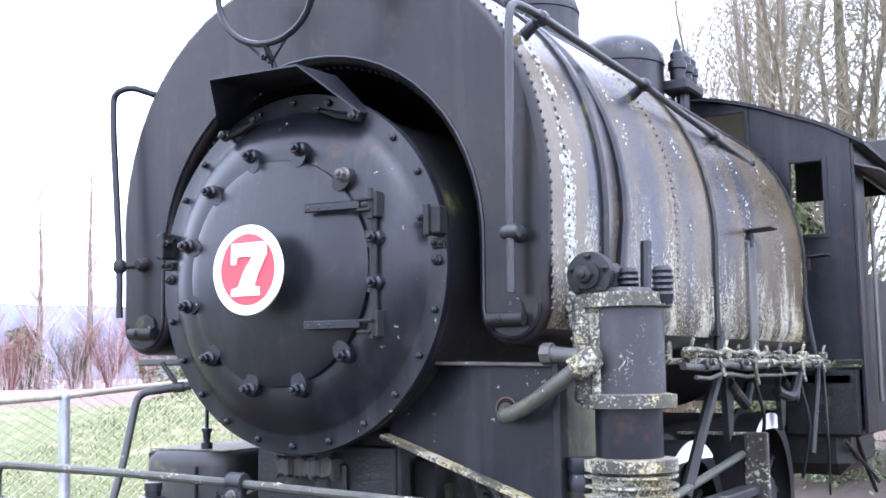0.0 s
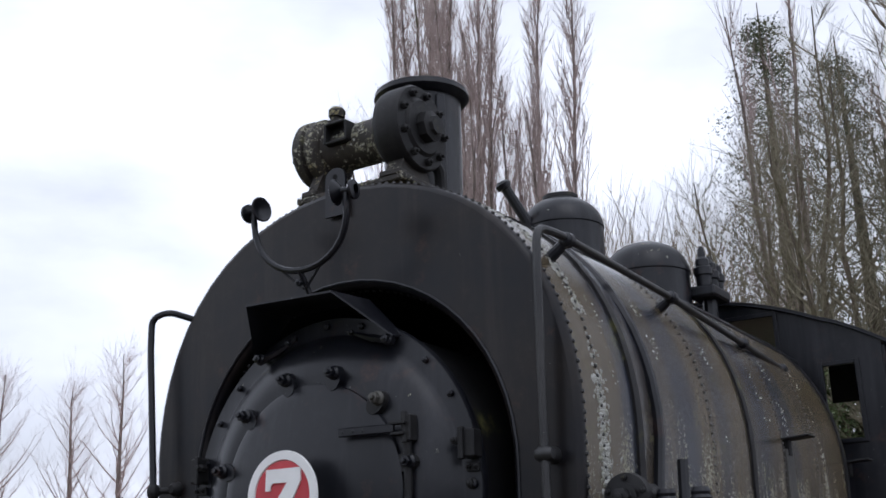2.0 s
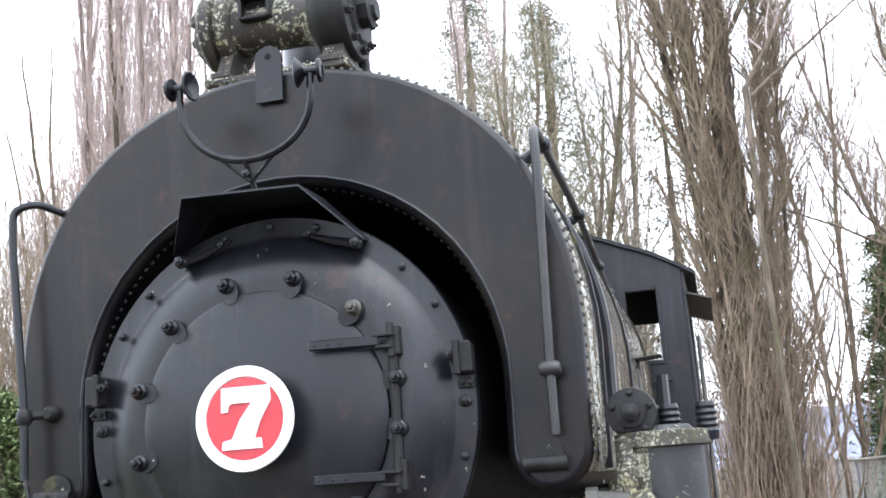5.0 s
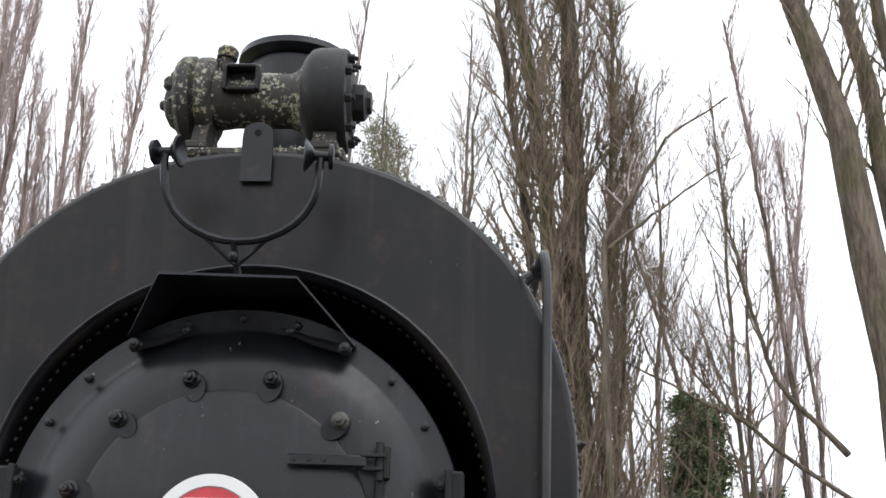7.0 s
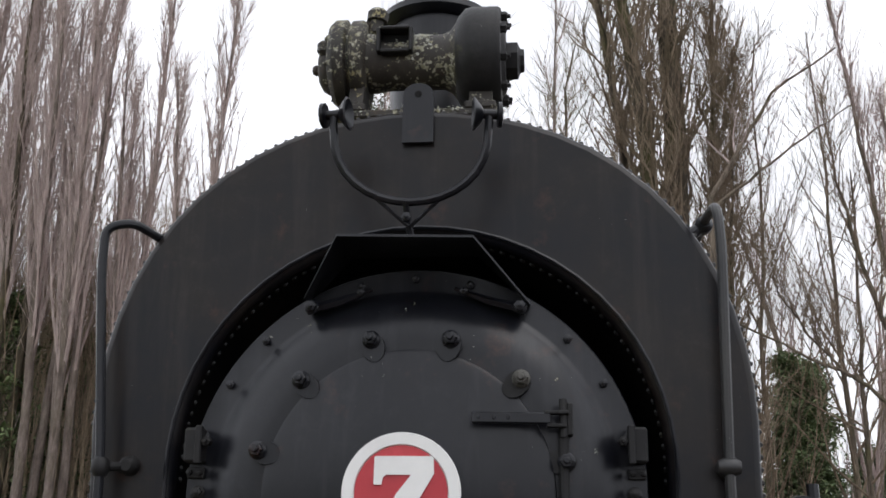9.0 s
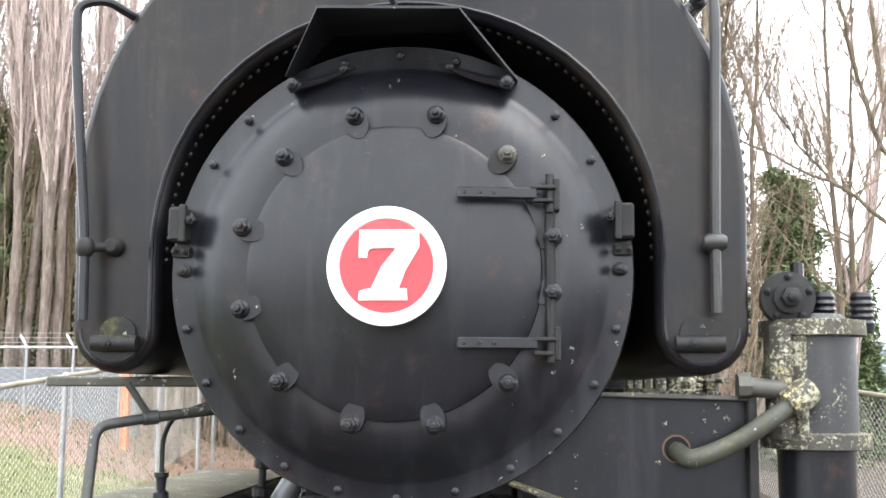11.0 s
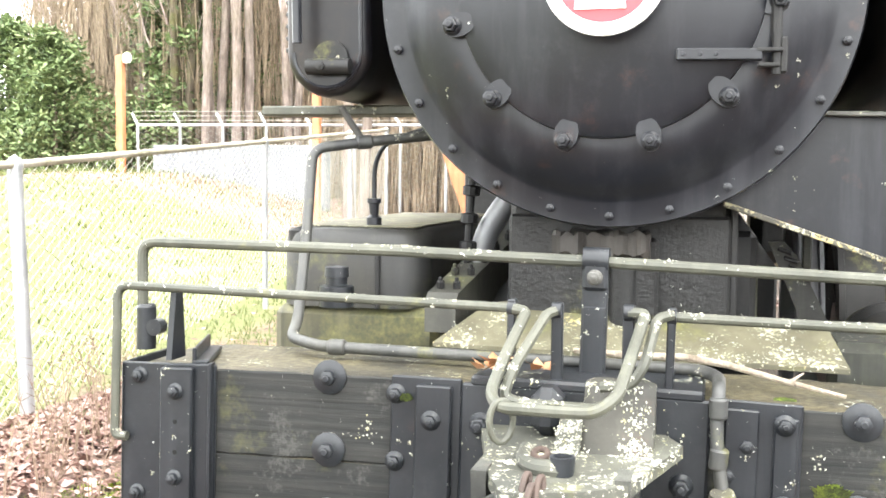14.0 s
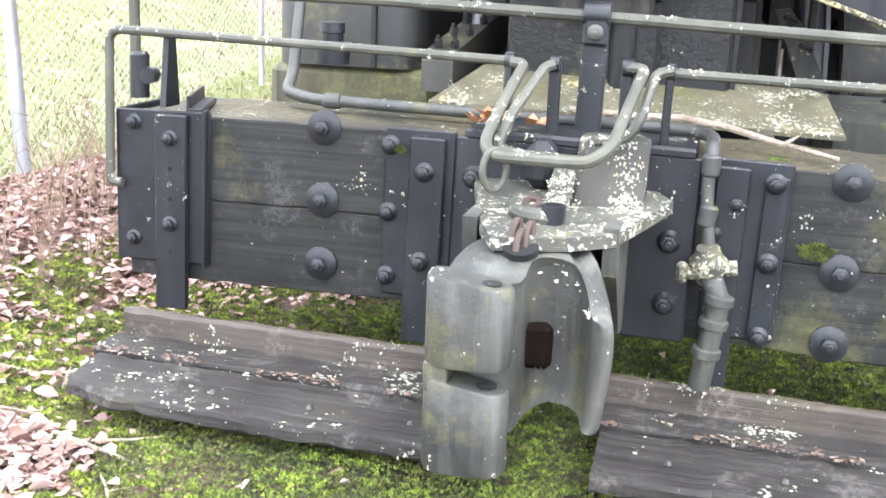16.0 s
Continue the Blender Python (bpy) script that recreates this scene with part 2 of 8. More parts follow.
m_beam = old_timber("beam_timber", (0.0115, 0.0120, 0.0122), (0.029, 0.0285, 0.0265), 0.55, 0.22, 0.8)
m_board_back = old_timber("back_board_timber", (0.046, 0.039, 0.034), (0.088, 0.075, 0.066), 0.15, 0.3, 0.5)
m_board = old_timber("footboard_timber", (0.017, 0.0155, 0.0145), (0.050, 0.046, 0.042), 0.2, 0.5)


def bark(name, a, b_col, moss):
    m, n, l, b = node_material(name)
    co = n.new("ShaderNodeTexCoord").outputs["Object"]
    ridges = noise_tex(n, l, 22.0, 7, 0.7, co, (1.0, 1.0, 0.14))
    col = mixed(n, l, ramp(n, l, ridges, 0.35, 0.68), a, b_col)
    col = mixed(n, l, times(n, l, ramp(n, l, noise_tex(n, l, 7.0, 6, 0.7, co, (1.0, 1.0, 0.3)), 0.45, 0.65), 0.6), col, tuple(0.5 * c for c in a))
    col = mixed(n, l, times(n, l, ramp(n, l, noise_tex(n, l, 1.3, 5, 0.6, co), 0.5, 0.65), moss), col, (0.10, 0.10, 0.025))
    l.new(col, b.inputs["Base Color"])
    b.inputs["Roughness"].default_value = 0.9
    bumped(n, l, b, ridges, 1.0, 0.05)
    return m


m_bark = bark("poplar_bark", (0.085, 0.066, 0.048), (0.30, 0.24, 0.18), 0.5)
m_bark_moss = bark("mossy_bark", (0.045, 0.036, 0.025), (0.19, 0.15, 0.105), 0.85)
m_twig_olive = bark("olive_twigs", (0.22, 0.19, 0.125), (0.46, 0.41, 0.29), 0.25)
m_twig_brown = bark("brown_twigs", (0.17, 0.125, 0.085), (0.41, 0.32, 0.23), 0.2)
m_bark_pale = bark("pale_bark", (0.13, 0.10, 0.085), (0.34, 0.275, 0.24), 0.2)
m_twig = bark("pale_twigs", (0.42, 0.325, 0.30), (0.70, 0.575, 0.54), 0.04)
m_shoot = bark("sucker_bark", (0.28, 0.205, 0.15), (0.52, 0.41, 0.31), 0.1)
m_thicket = bark("thicket_twigs", (0.20, 0.148, 0.10), (0.56, 0.445, 0.325), 0.25)
m_stick = bark("dead_stick", (0.28, 0.22, 0.16), (0.5, 0.44, 0.36), 0.0)


def leafy(name, cols, rough=0.7, trans=0.0):
    """Many small pieces, each with its own colour out of a few."""
    m, n, l, b = node_material(name)
    g = n.new("ShaderNodeNewGeometry")
    r = n.new("ShaderNodeValToRGB")
    e = r.color_ramp.elements
    e[0].position, e[0].color = 0.0, (*cols[0], 1)
    e[1].position, e[1].color = 1.0, (*cols[-1], 1)
    for i, c in enumerate(cols[1:-1]):
        k = e.new((i + 1) / (len(cols) - 1))
        k.color = (*c, 1)
    l.new(g.outputs["Random Per Island"], r.inputs[0])
    fine = noise_tex(n, l, 90.0, 3, 0.6)
    l.new(mixed(n, l, times(n, l, fine, 0.5), r.outputs[0], tuple(0.5 * c for c in cols[0])), b.inputs["Base Color"])
    b.inputs["Roughness"].default_value = rough
    return m


m_leaf = leafy("fallen_leaves", [(0.10, 0.050, 0.038), (0.30, 0.18, 0.15), (0.48, 0.345, 0.31), (0.15, 0.08, 0.062), (0.38, 0.24, 0.205), (0.57, 0.42, 0.375)])
m_curled = leafy("curled_leaves", [(0.24, 0.09, 0.035), (0.42, 0.20, 0.09), (0.55, 0.33, 0.19)])
m_grass = leafy("grass_blades", [(0.075, 0.10, 0.028), (0.155, 0.18, 0.055), (0.26, 0.265, 0.11)])


def moss_material():
    """Cushions of moss: dark olive and brown in places, bright yellow-green in others, with fine change from tuft to tuft."""
    m, n, l, b = node_material("moss_tufts")
    co = n.new("ShaderNodeTexCoord").outputs["Object"]
    bright = ramp(n, l, noise_tex(n, l, 6.0, 7, 0.7, co), 0.36, 0.58)
    tuft = ramp(n, l, n.new("ShaderNodeNewGeometry").outputs["Random Per Island"], 0.0, 1.0)
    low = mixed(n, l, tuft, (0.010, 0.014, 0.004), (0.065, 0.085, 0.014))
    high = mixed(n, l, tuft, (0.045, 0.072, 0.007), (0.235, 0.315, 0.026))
    # light painted in: brightest on the open side, shaded dips between the cushions
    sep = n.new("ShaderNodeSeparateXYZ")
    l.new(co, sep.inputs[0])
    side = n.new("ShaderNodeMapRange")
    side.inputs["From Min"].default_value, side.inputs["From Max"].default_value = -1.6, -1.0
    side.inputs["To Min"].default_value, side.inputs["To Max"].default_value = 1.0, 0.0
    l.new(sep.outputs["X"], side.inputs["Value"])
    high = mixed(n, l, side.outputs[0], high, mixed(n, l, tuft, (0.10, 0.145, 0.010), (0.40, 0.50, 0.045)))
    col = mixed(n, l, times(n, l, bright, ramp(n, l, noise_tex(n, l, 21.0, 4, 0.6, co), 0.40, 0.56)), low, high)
    col = mixed(n, l, times(n, l, ramp(n, l, noise_tex(n, l, 3.2, 5, 0.6, co), 0.56, 0.68), 0.6), col, (0.055, 0.042, 0.018))
    l.new(col, b.inputs["Base Color"])
    b.inputs["Roughness"].default_value = 0.85
    return m


m_moss = moss_material()
m_needle = leafy("conifer_sprays", [(0.07, 0.085, 0.045), (0.17, 0.19, 0.11), (0.30, 0.31, 0.20)])
m_ivy = leafy("ivy_leaves", [(0.05, 0.085, 0.03), (0.12, 0.17, 0.065), (0.22, 0.28, 0.12)])
m_debris = leafy("leaf_crumbs", [(0.06, 0.040, 0.028), (0.15, 0.10, 0.075), (0.28, 0.21, 0.17)])
m_weed = leafy("dry_weeds", [(0.11, 0.07, 0.048), (0.24, 0.165, 0.115)])


def ground_material():
    m, n, l, b = node_material("earth")
    co = n.new("ShaderNodeTexCoord").outputs["Object"]
    sep = n.new("ShaderNodeSeparateXYZ")
    l.new(co, sep.inputs[0])
    fine = noise_tex(n, l, 60.0, 7, 0.7, co)
    mid = noise_tex(n, l, 2.0, 6, 0.65, co)
    soil = mixed(n, l, ramp(n, l, fine, 0.35, 0.7), (0.020, 0.016, 0.010), (0.075, 0.055, 0.040))
    lawn = mixed(n, l, ramp(n, l, fine, 0.35, 0.65), (0.098, 0.112, 0.036), (0.180, 0.192, 0.075))
    lawn = mixed(n, l, ramp(n, l, mid, 0.52, 0.66), lawn, (0.27, 0.24, 0.13))
    litter = mixed(n, l, ramp(n, l, fine, 0.4, 0.6), (0.16, 0.09, 0.07), (0.33, 0.21, 0.17))
    # lawn beyond the left fence, leaf litter in a strip by the fence and beyond the lawn
    wob = n.new("ShaderNodeMath")
    wob.operation = "MULTIPLY_ADD"
    l.new(mid, wob.inputs[0])
    wob.inputs[1].default_value = 1.6
    l.new(sep.outputs["X"], wob.inputs[2])
    rng = n.new("ShaderNodeMapRange")
    rng.inputs["From Min"].default_value, rng.inputs["From Max"].default_value = -2.5, -2.0
    rng.inputs["To Min"].default_value, rng.inputs["To Max"].default_value = 1.0, 0.0
    l.new(wob.outputs[0], rng.inputs["Value"])
    # crumbled leaves colour the earth beside the beam, bare soil shows in front of it
    beside = n.new("ShaderNodeMapRange")
    beside.inputs["From Min"].default_value, beside.inputs["From Max"].default_value = -0.5, 0.2
    beside.inputs["To Min"].default_value, beside.inputs["To Max"].default_value = 1.0, 0.15
    l.new(wob.outputs[0], beside.inputs["Value"])
    crumbs = times(n, l, ramp(n, l, noise_tex(n, l, 7.0, 8, 0.75, co), 0.36, 0.62), beside.outputs[0])
    # a drift of leaves along the far edge of the lawn
    edge = n.new("ShaderNodeMath")
    edge.operation = "MULTIPLY_ADD"
    l.new(mid, edge.inputs[0])
    edge.inputs[1].default_value = 2.2
    l.new(sep.outputs["Y"], edge.inputs[2])
    far = n.new("ShaderNodeMapRange")
    far.inputs["From Min"].default_value, far.inputs["From Max"].default_value = 10.6, 11.2
    l.new(edge.outputs[0], far.inputs["Value"])
    lawn = mixed(n, l, far.outputs[0], lawn, litter)
    col = mixed(n, l, rng.outputs[0], mixed(n, l, crumbs, soil, litter), lawn)
    l.new(col, b.inputs["Base Color"])
    b.inputs["Roughness"].default_value = 0.95
    bumped(n, l, b, fine, 0.8, 0.03)
    return m


m_ground = ground_material()


def plain(name, col, rough=0.9, scale=0.02, var=0.6):
    m, n, l, b = node_material(name)
    co = n.new("ShaderNodeTexCoord").outputs["Object"]
    c = mixed(n, l, ramp(n, l, noise_tex(n, l, scale, 7, 0.65, co), 0.35, 0.65), tuple(var * v for v in col), col)
    l.new(c, b.inputs["Base Color"])
    b.inputs["Roughness"].default_value = rough
    return m


# distance haze is painted into the hills as a grey-blue base
m_hazy_hill = plain("hazed_hill", (0.27, 0.285, 0.37), 1.0, 0.035, 0.62)
m_water = plain("lake_water", (0.30, 0.33, 0.36), 0.12, 0.05, 0.9)


# ---- mesh helpers ----
class Geo:
    def __init__(self):
        self.v, self.f = [], []

    def add(self, verts, faces):
        k = len(self.v)
        self.v.extend(tuple(p) for p in verts)
        self.f.extend(tuple(i + k for i in q) for q in faces)
        return self


def basis(d):
    d = Vector(d).normalized()
    a = Vector((0, 0, 1)) if abs(d.z) < 0.9 else Vector((1, 0, 0))
    u = d.cross(a).normalized()
    return u, d.cross(u).normalized(), d


def box(g, c, s, bev=0.006, rot=None):
    """A box with chamfered edges; c: centre, s: sizes, rot: Euler degrees."""
    h = [x / 2 for x in s]
    b = min(bev, 0.45 * min(s))
    r = Euler([radians(a) for a in rot]).to_matrix() if rot else None
    idx, verts, faces = {}, [], []
    for sx in (-1, 1):
        for sy in (-1, 1):
            for sz in (-1, 1):
                sg = (sx, sy, sz)
                for ax in range(3):
                    p = Vector([sg[k] * (h[k] if k == ax else h[k] - b) for k in range(3)])
                    if r:
                        p = r @ p
                    idx[sg + (ax,)] = len(verts)
                    verts.append(p + Vector(c))
    def q(*keys):
        faces.append([idx[k] for k in keys])
    for ax in range(3):
        o = [k for k in range(3) if k != ax]
        for s0 in (-1, 1):
            ring = []
            for a, bb in ((-1, -1), (1, -1), (1, 1), (-1, 1)):
                sg = [0, 0, 0]
                sg[ax], sg[o[0]], sg[o[1]] = s0, a, bb
                ring.append(tuple(sg) + (ax,))
            q(*ring)
        for a in (-1, 1):
            for bb in (-1, 1):
                e = []
                for s0, first in ((-1, o[0]), (-1, o[1]), (1, o[1]), (1, o[0])):
                    sg = [0, 0, 0]
                    sg[ax], sg[o[0]], sg[o[1]] = s0, a, bb
                    e.append(tuple(sg) + (first,))
                q(*e)
    for sx in (-1, 1):
        for sy in (-1, 1):
            for sz in (-1, 1):
                q((sx, sy, sz, 0), (sx, sy, sz, 1), (sx, sy, sz, 2))
    return g.add(verts, faces)


def tube(g, pts, r, seg=8, caps=True):
    """A round bar along points; r: one radius or one a point."""
    pts = [Vector(p) for p in pts]
    n = len(pts)
    rr = r if isinstance(r, (list, tuple)) else [r] * n
    u, w, d = basis(pts[1] - pts[0])
    verts, faces = [], []
    for i, p in enumerate(pts):
        t = (pts[min(i + 1, n - 1)] - pts[max(i - 1, 0)]).normalized()
        u = (u - t * u.dot(t)).normalized()
        w = t.cross(u)
        for k in range(seg):
            a = 2 * math.pi * k / seg
            verts.append(p + rr[i] * (math.cos(a) * u + math.sin(a) * w))
    for i in range(n - 1):
        for k in range(seg):
            j = (k + 1) % seg
            faces.append((i * seg + k, i * seg + j, (i + 1) * seg + j, (i + 1) * seg + k))
    if caps:
        faces.append(tuple(range(seg - 1, -1, -1)))
        faces.append(tuple((n - 1) * seg + k for k in range(seg)))
    return g.add(verts, faces)


def bend(pts, r=0.05, n=5):
    """Rounds the corners of a line of points."""
    pts = [Vector(p) for p in pts]
    out = [pts[0]]
    for a, p, b in zip(pts, pts[1:], pts[2:]):
        ra = min(r, 0.45 * (a - p).length, 0.45 * (b - p).length)
        s, e = p + (a - p).normalized() * ra, p + (b - p).normalized() * ra
        for i in range(n + 1):
            t = i / n
            out.append((1 - t) ** 2 * s + 2 * t * (1 - t) * p + t * t * e)
    out.append(pts[-1])
    return out


def lathe(g, prof, o, axis, seg=32, close=True):
    """Turns a profile of (radius, height) about an axis through o."""
    u, w, d = basis(axis)
    o = Vector(o)
    verts, faces = [], []
    for r, h in prof:
        for k in range(seg):
            a = 2 * math.pi * k / seg
            verts.append(o + d * h + max(r, 1e-4) * (math.cos(a) * u + math.sin(a) * w))
    for i in range(len(prof) - 1):
        for k in range(seg):
            j = (k + 1) % seg
            faces.append((i * seg + k, i * seg + j, (i + 1) * seg + j, (i + 1) * seg + k))
    if close:
        faces.append(tuple(range(seg - 1, -1, -1)))
        faces.append(tuple((len(prof) - 1) * seg + k for k in range(seg)))
    return g.add(verts, faces)


def prism(g, poly, o, ux, uy, depth):
    """A flat shape with thickness: poly in (a, b) of ux, uy from o, thickened by the vector depth."""
    o, ux, uy, depth = Vector(o), Vector(ux), Vector(uy), Vector(depth)
    n = len(poly)
    front = [o + a * ux + b * uy for a, b in poly]
    verts = front + [p + depth for p in front]
    faces = [tuple(range(n)), tuple(range(2 * n - 1, n - 1, -1))]
    faces += [(i, n + i, n + (i + 1) % n, (i + 1) % n) for i in range(n)]
    return g.add(verts, faces)


def nut(g, p, d, r=0.02, h=0.02, washer=0.0, stud=0.4):
    """A hexagon nut on a washer with the end of its bolt, standing out along d."""
    p, d = Vector(p), Vector(d).normalized()
    if washer:
        lathe(g, [(washer, 0), (washer, 0.25 * h), (washer * 0.72, 0.6 * h), (r, 0.7 * h)], p, d, 16)
    lathe(g, [(r, 0), (r, h), (r * 0.8, h * 1.12)], p + d * (0.5 * h if washer else 0), d, 6)
    if stud:
        lathe(g, [(r * 0.5, 0), (r * 0.5, h * (1 + stud)), (r * 0.35, h * (1.1 + stud))], p + d * (0.6 * h if washer else 0.2 * h), d, 8)
    return g


def rivet(g, p, d, r):
    return lathe(g, [(r, -0.3 * r), (r * 0.85, 0.35 * r), (r * 0.45, 0.7 * r)], p, d, 6)


def mesh_of(g, name, smooth=35.0):
    me = bpy.data.meshes.new(name)
    me.from_pydata([tuple(p) for p in g.v], [], g.f)
    me.update()
    bm = bmesh.new()
    bm.from_mesh(me)
    bmesh.ops.recalc_face_normals(bm, faces=bm.faces)
    bm.to_mesh(me)
    bm.free()
    if smooth:
        me.shade_smooth()
        me.set_sharp_from_angle(angle=radians(smooth))
    return me


def raw_mesh(g, name):
    """A mesh of very many small pieces, flat shaded."""
    me = bpy.data.meshes.new(name)
    me.from_pydata([tuple(p) for p in g.v], [], g.f)
    me.update()
    return me


def part(name, g, mat, parent, label="", smooth=35.0, kind=""):
    ob = new(name, mesh_of(g, name, smooth) if smooth is not None else raw_mesh(g, name))
    ob.data.materials.append(mat)
    if parent:
        ob.parent = parent
    return tagged(ob, label, kind=kind)


def thing(name, at, label, category, group="", kind=""):
    ob = new(name)
    ob.empty_display_size = 0.2
    ob.location = at
    return tagged(ob, label, category, group, kind)


def smoothstep(a, b, x):
    t = min(1.0, max(0.0, (x - a) / (b - a)))
    return t * t * (3 - 2 * t)


# ---- ground, lake and distance ----
def ground_height(x, y):
    h = -0.12 + 0.16 * smoothstep(-1.5, -2.7, x) + 0.20 * smoothstep(1.9, 3.0, x) + 0.14 * smoothstep(3.0, 8.0, y)
    # the lawn climbs to a crest before it falls to the lake
    h += (1.12 - 0.36 * smoothstep(-9.0, -12.5, x)) * smoothstep(-3.1, -8.4, x) * smoothstep(2.2, 11.2, y)
    d = math.hypot(x, y)
    if d < 30:
        h += 0.03 * noise.noise((0.9 * x, 0.9 * y, 0.0)) + 0.012 * noise.noise((4 * x, 4 * y, 3.0))
    h -= 3.3 * smoothstep(42, 75, -x + 0.4 * y) if x < 0 else 0
    return h


def build_ground():
    ax = [-900, -400, -200, -120, -80, -60, -50, -45, -40, -35, -30, -26, -22, -19, -16, -14, -12, -10, -9, -8, -7, -6]
    ax += [-5.5 + 0.12 * i for i in range(92)] + [5.8, 6.4, 7, 8, 9, 11, 14, 18, 24, 32, 45, 70, 120, 250, 900]
    ay = [-900, -250, -90, -40, -20, -12, -8, -6, -5] + [-4.4 + 0.12 * i for i in range(80)]
    ay += [5.4, 6, 6.6, 7.3, 8, 9, 10, 11, 12, 14, 16, 19, 22, 26, 31, 38, 46, 60, 90, 150, 300, 900]
    g = Geo()
    g.v = [(x, y, ground_height(x, y)) for y in ay for x in ax]
    w = len(ax)
    g.f = [(j * w + i, j * w + i + 1, (j + 1) * w + i + 1, (j + 1) * w + i) for j in range(len(ay) - 1) for i in range(w - 1)]
    me = raw_mesh(g, "ground")
    me.shade_smooth()
    ob = new("ground", me)
    me.materials.append(m_ground)
    tagged(ob, "earth with moss, fallen leaves and lawn beyond the fence", "ground", kind="structure")


build_ground()


def build_backdrop():
    g = Geo()
    n = 160
    for i in range(n + 1):
        a = radians(-180 + 360 * i / n)
        r = 1100
        left = smoothstep(-20, -45, math.degrees(a)) if a < 0 else 0.35
        top = 26 + 46 * left + 14 * noise.noise((3.1 * a, 0, 0)) + 5 * noise.noise((17 * a, 2, 0))
        x, y = r * math.sin(a), r * math.cos(a)
        g.v += [(x, y, -20), (x, y, top)]
    g.f = [(2 * i, 2 * i + 2, 2 * i + 3, 2 * i + 1) for i in range(n)]
    part("backdrop", g, m_hazy_hill, None, "far wooded hills with grey-blue haze painted into their colour", kind="structure")["category"] = "hills"
    g = Geo()
    prism(g, [(-760, 0), (-62, 0), (-62, 420), (-760, 420)], (0, -60, -2.2), (1, 0, 0), (0, 1, 0), (0, 0, -0.5))
    part("water", g, m_water, None, "pale lake beyond the lawn", kind="structure")["category"] = "lake"


build_backdrop()


# ---- the locomotive ----
loco = thing("steam_locomotive", (0, 0, 0), "black saddle-tank steam locomotive with lichen, parked on display", "locomotive")
ZC = 1.85
FRONT = (0, -1, 0)


def around(r, deg, y, zc=ZC):
    a = radians(deg)
    return Vector((r * math.sin(a), y, zc + r * math.cos(a)))


def build_smokebox():
    g = Geo()
    lathe(g, [(0.70, 0.0), (0.70, -1.6)], (0, 0.12, ZC), FRONT, 64, False)
    part("smokebox", g, m_black_dull, loco)
    # front plate: flange, rolled ring
    g = Geo()
    prof = [(0.70, -0.13), (0.73, -0.125), (0.733, -0.09), (0.728, -0.078), (0.66, -0.076), (0.65, -0.072)]
    prof += [(0.65 - 0.005 - 0.165 * t, -0.072 + 0.085 * math.sin(0.5 * math.pi * t) ** 0.8) for t in [i / 12 for i in range(1, 13)]]
    prof += [(0.40, 0.014)]
    lathe(g, prof, (0, 0, ZC), FRONT, 96, False)
    front = part("smokebox_front", g, m_black, loco, "dished black front ring with a bolted flange", 40)
    for k in range(24):
        g = Geo()
        p = around(0.698, 15 * k, 0.077)
        nut(g, p, FRONT, 0.014, 0.014, 0.0, 0.2)
        part("bolt", g, m_black, front)
    # door
    g = Geo()
    prof = [(0.455, 0.012), (0.452, 0.03), (0.44, 0.037)]
    prof += [(0.44 - 0.44 * t, 0.037 + 0.05 * (1 - (1 - t) ** 2)) for t in [i / 10 for i in range(1, 11)]]
    lathe(g, prof, (-0.005, 0, ZC - 0.01), FRONT, 96, False)
    door = part("smokebox_door", g, m_black, loco, "round convex smokebox door", 40)
    dogs = [(-15 + 30 * k) for k in range(12)]
    for k, a in enumerate(dogs):
        p = around(0.48, a, 0.0)
        if k == 3:
            p = Vector((0.472, 0.012, 1.944))
        if k == 4:
            p = Vector((0.470, 0.014, 1.775))
        d = (p - Vector((0, 0, ZC)))
        d.y = 0
        d.normalize()
        if k in (3, 4):
            d = Vector((1, 0, 0))
        side = Vector((d.z, 0, -d.x))
        g = Geo()
        poly = [(0.052 * math.cos(t), 0.037 * math.sin(t)) for t in [2 * math.pi * i / 14 for i in range(14)]]
        prism(g, poly, p - d * 0.012 + Vector((0, 0.0, 0)), d, side, (0, -0.042, 0))
        dog = part("door_clamp", g, m_black_dull if k in (2, 3) else m_black, door)
        g = Geo()
        nut(g, p + d * 0.008 + Vector((0, -0.042, 0)), FRONT, 0.022, 0.024, 0.029, 0.6)
        part("nut", g, m_iron if k == 2 else m_black, dog)
    for z in (2.070, 1.621):
        g = Geo()
        box(g, (0.315, -0.080, z), (0.24, 0.022, 0.034), 0.004, (0, 0, 8))
        strap = part("hinge_strap", g, m_black, door)
        g = Geo()
        box(g, (0.452, -0.062, z + (0.018 if z > 1.9 else 0.012)), (0.075, 0.03, 0.012), 0.003)
        box(g, (0.452, -0.062, z - (0.022 if z > 1.9 else 0.03)), (0.06, 0.03, 0.012), 0.003)
        tube(g, [(0.472, -0.05, z - 0.055), (0.472, -0.05, z + 0.06)], 0.013, 10)
        box(g, (0.492, -0.03, z), (0.02, 0.05, 0.10), 0.004)
        part("hinge_knuckle", g, m_black_dull, strap)
        for x in (0.215, 0.262, 0.305):
            g = Geo()
            rivet(g, (x, -0.093 + 0.14 * (x - 0.26), z), FRONT, 0.011)
            part("rivet", g, m_black, strap)
    g = Geo()
    tube(g, [(0.472, -0.03, 1.66), (0.472, -0.03, 2.02)], 0.017, 10)
    part("hinge_pin", g, m_black_dull, door)


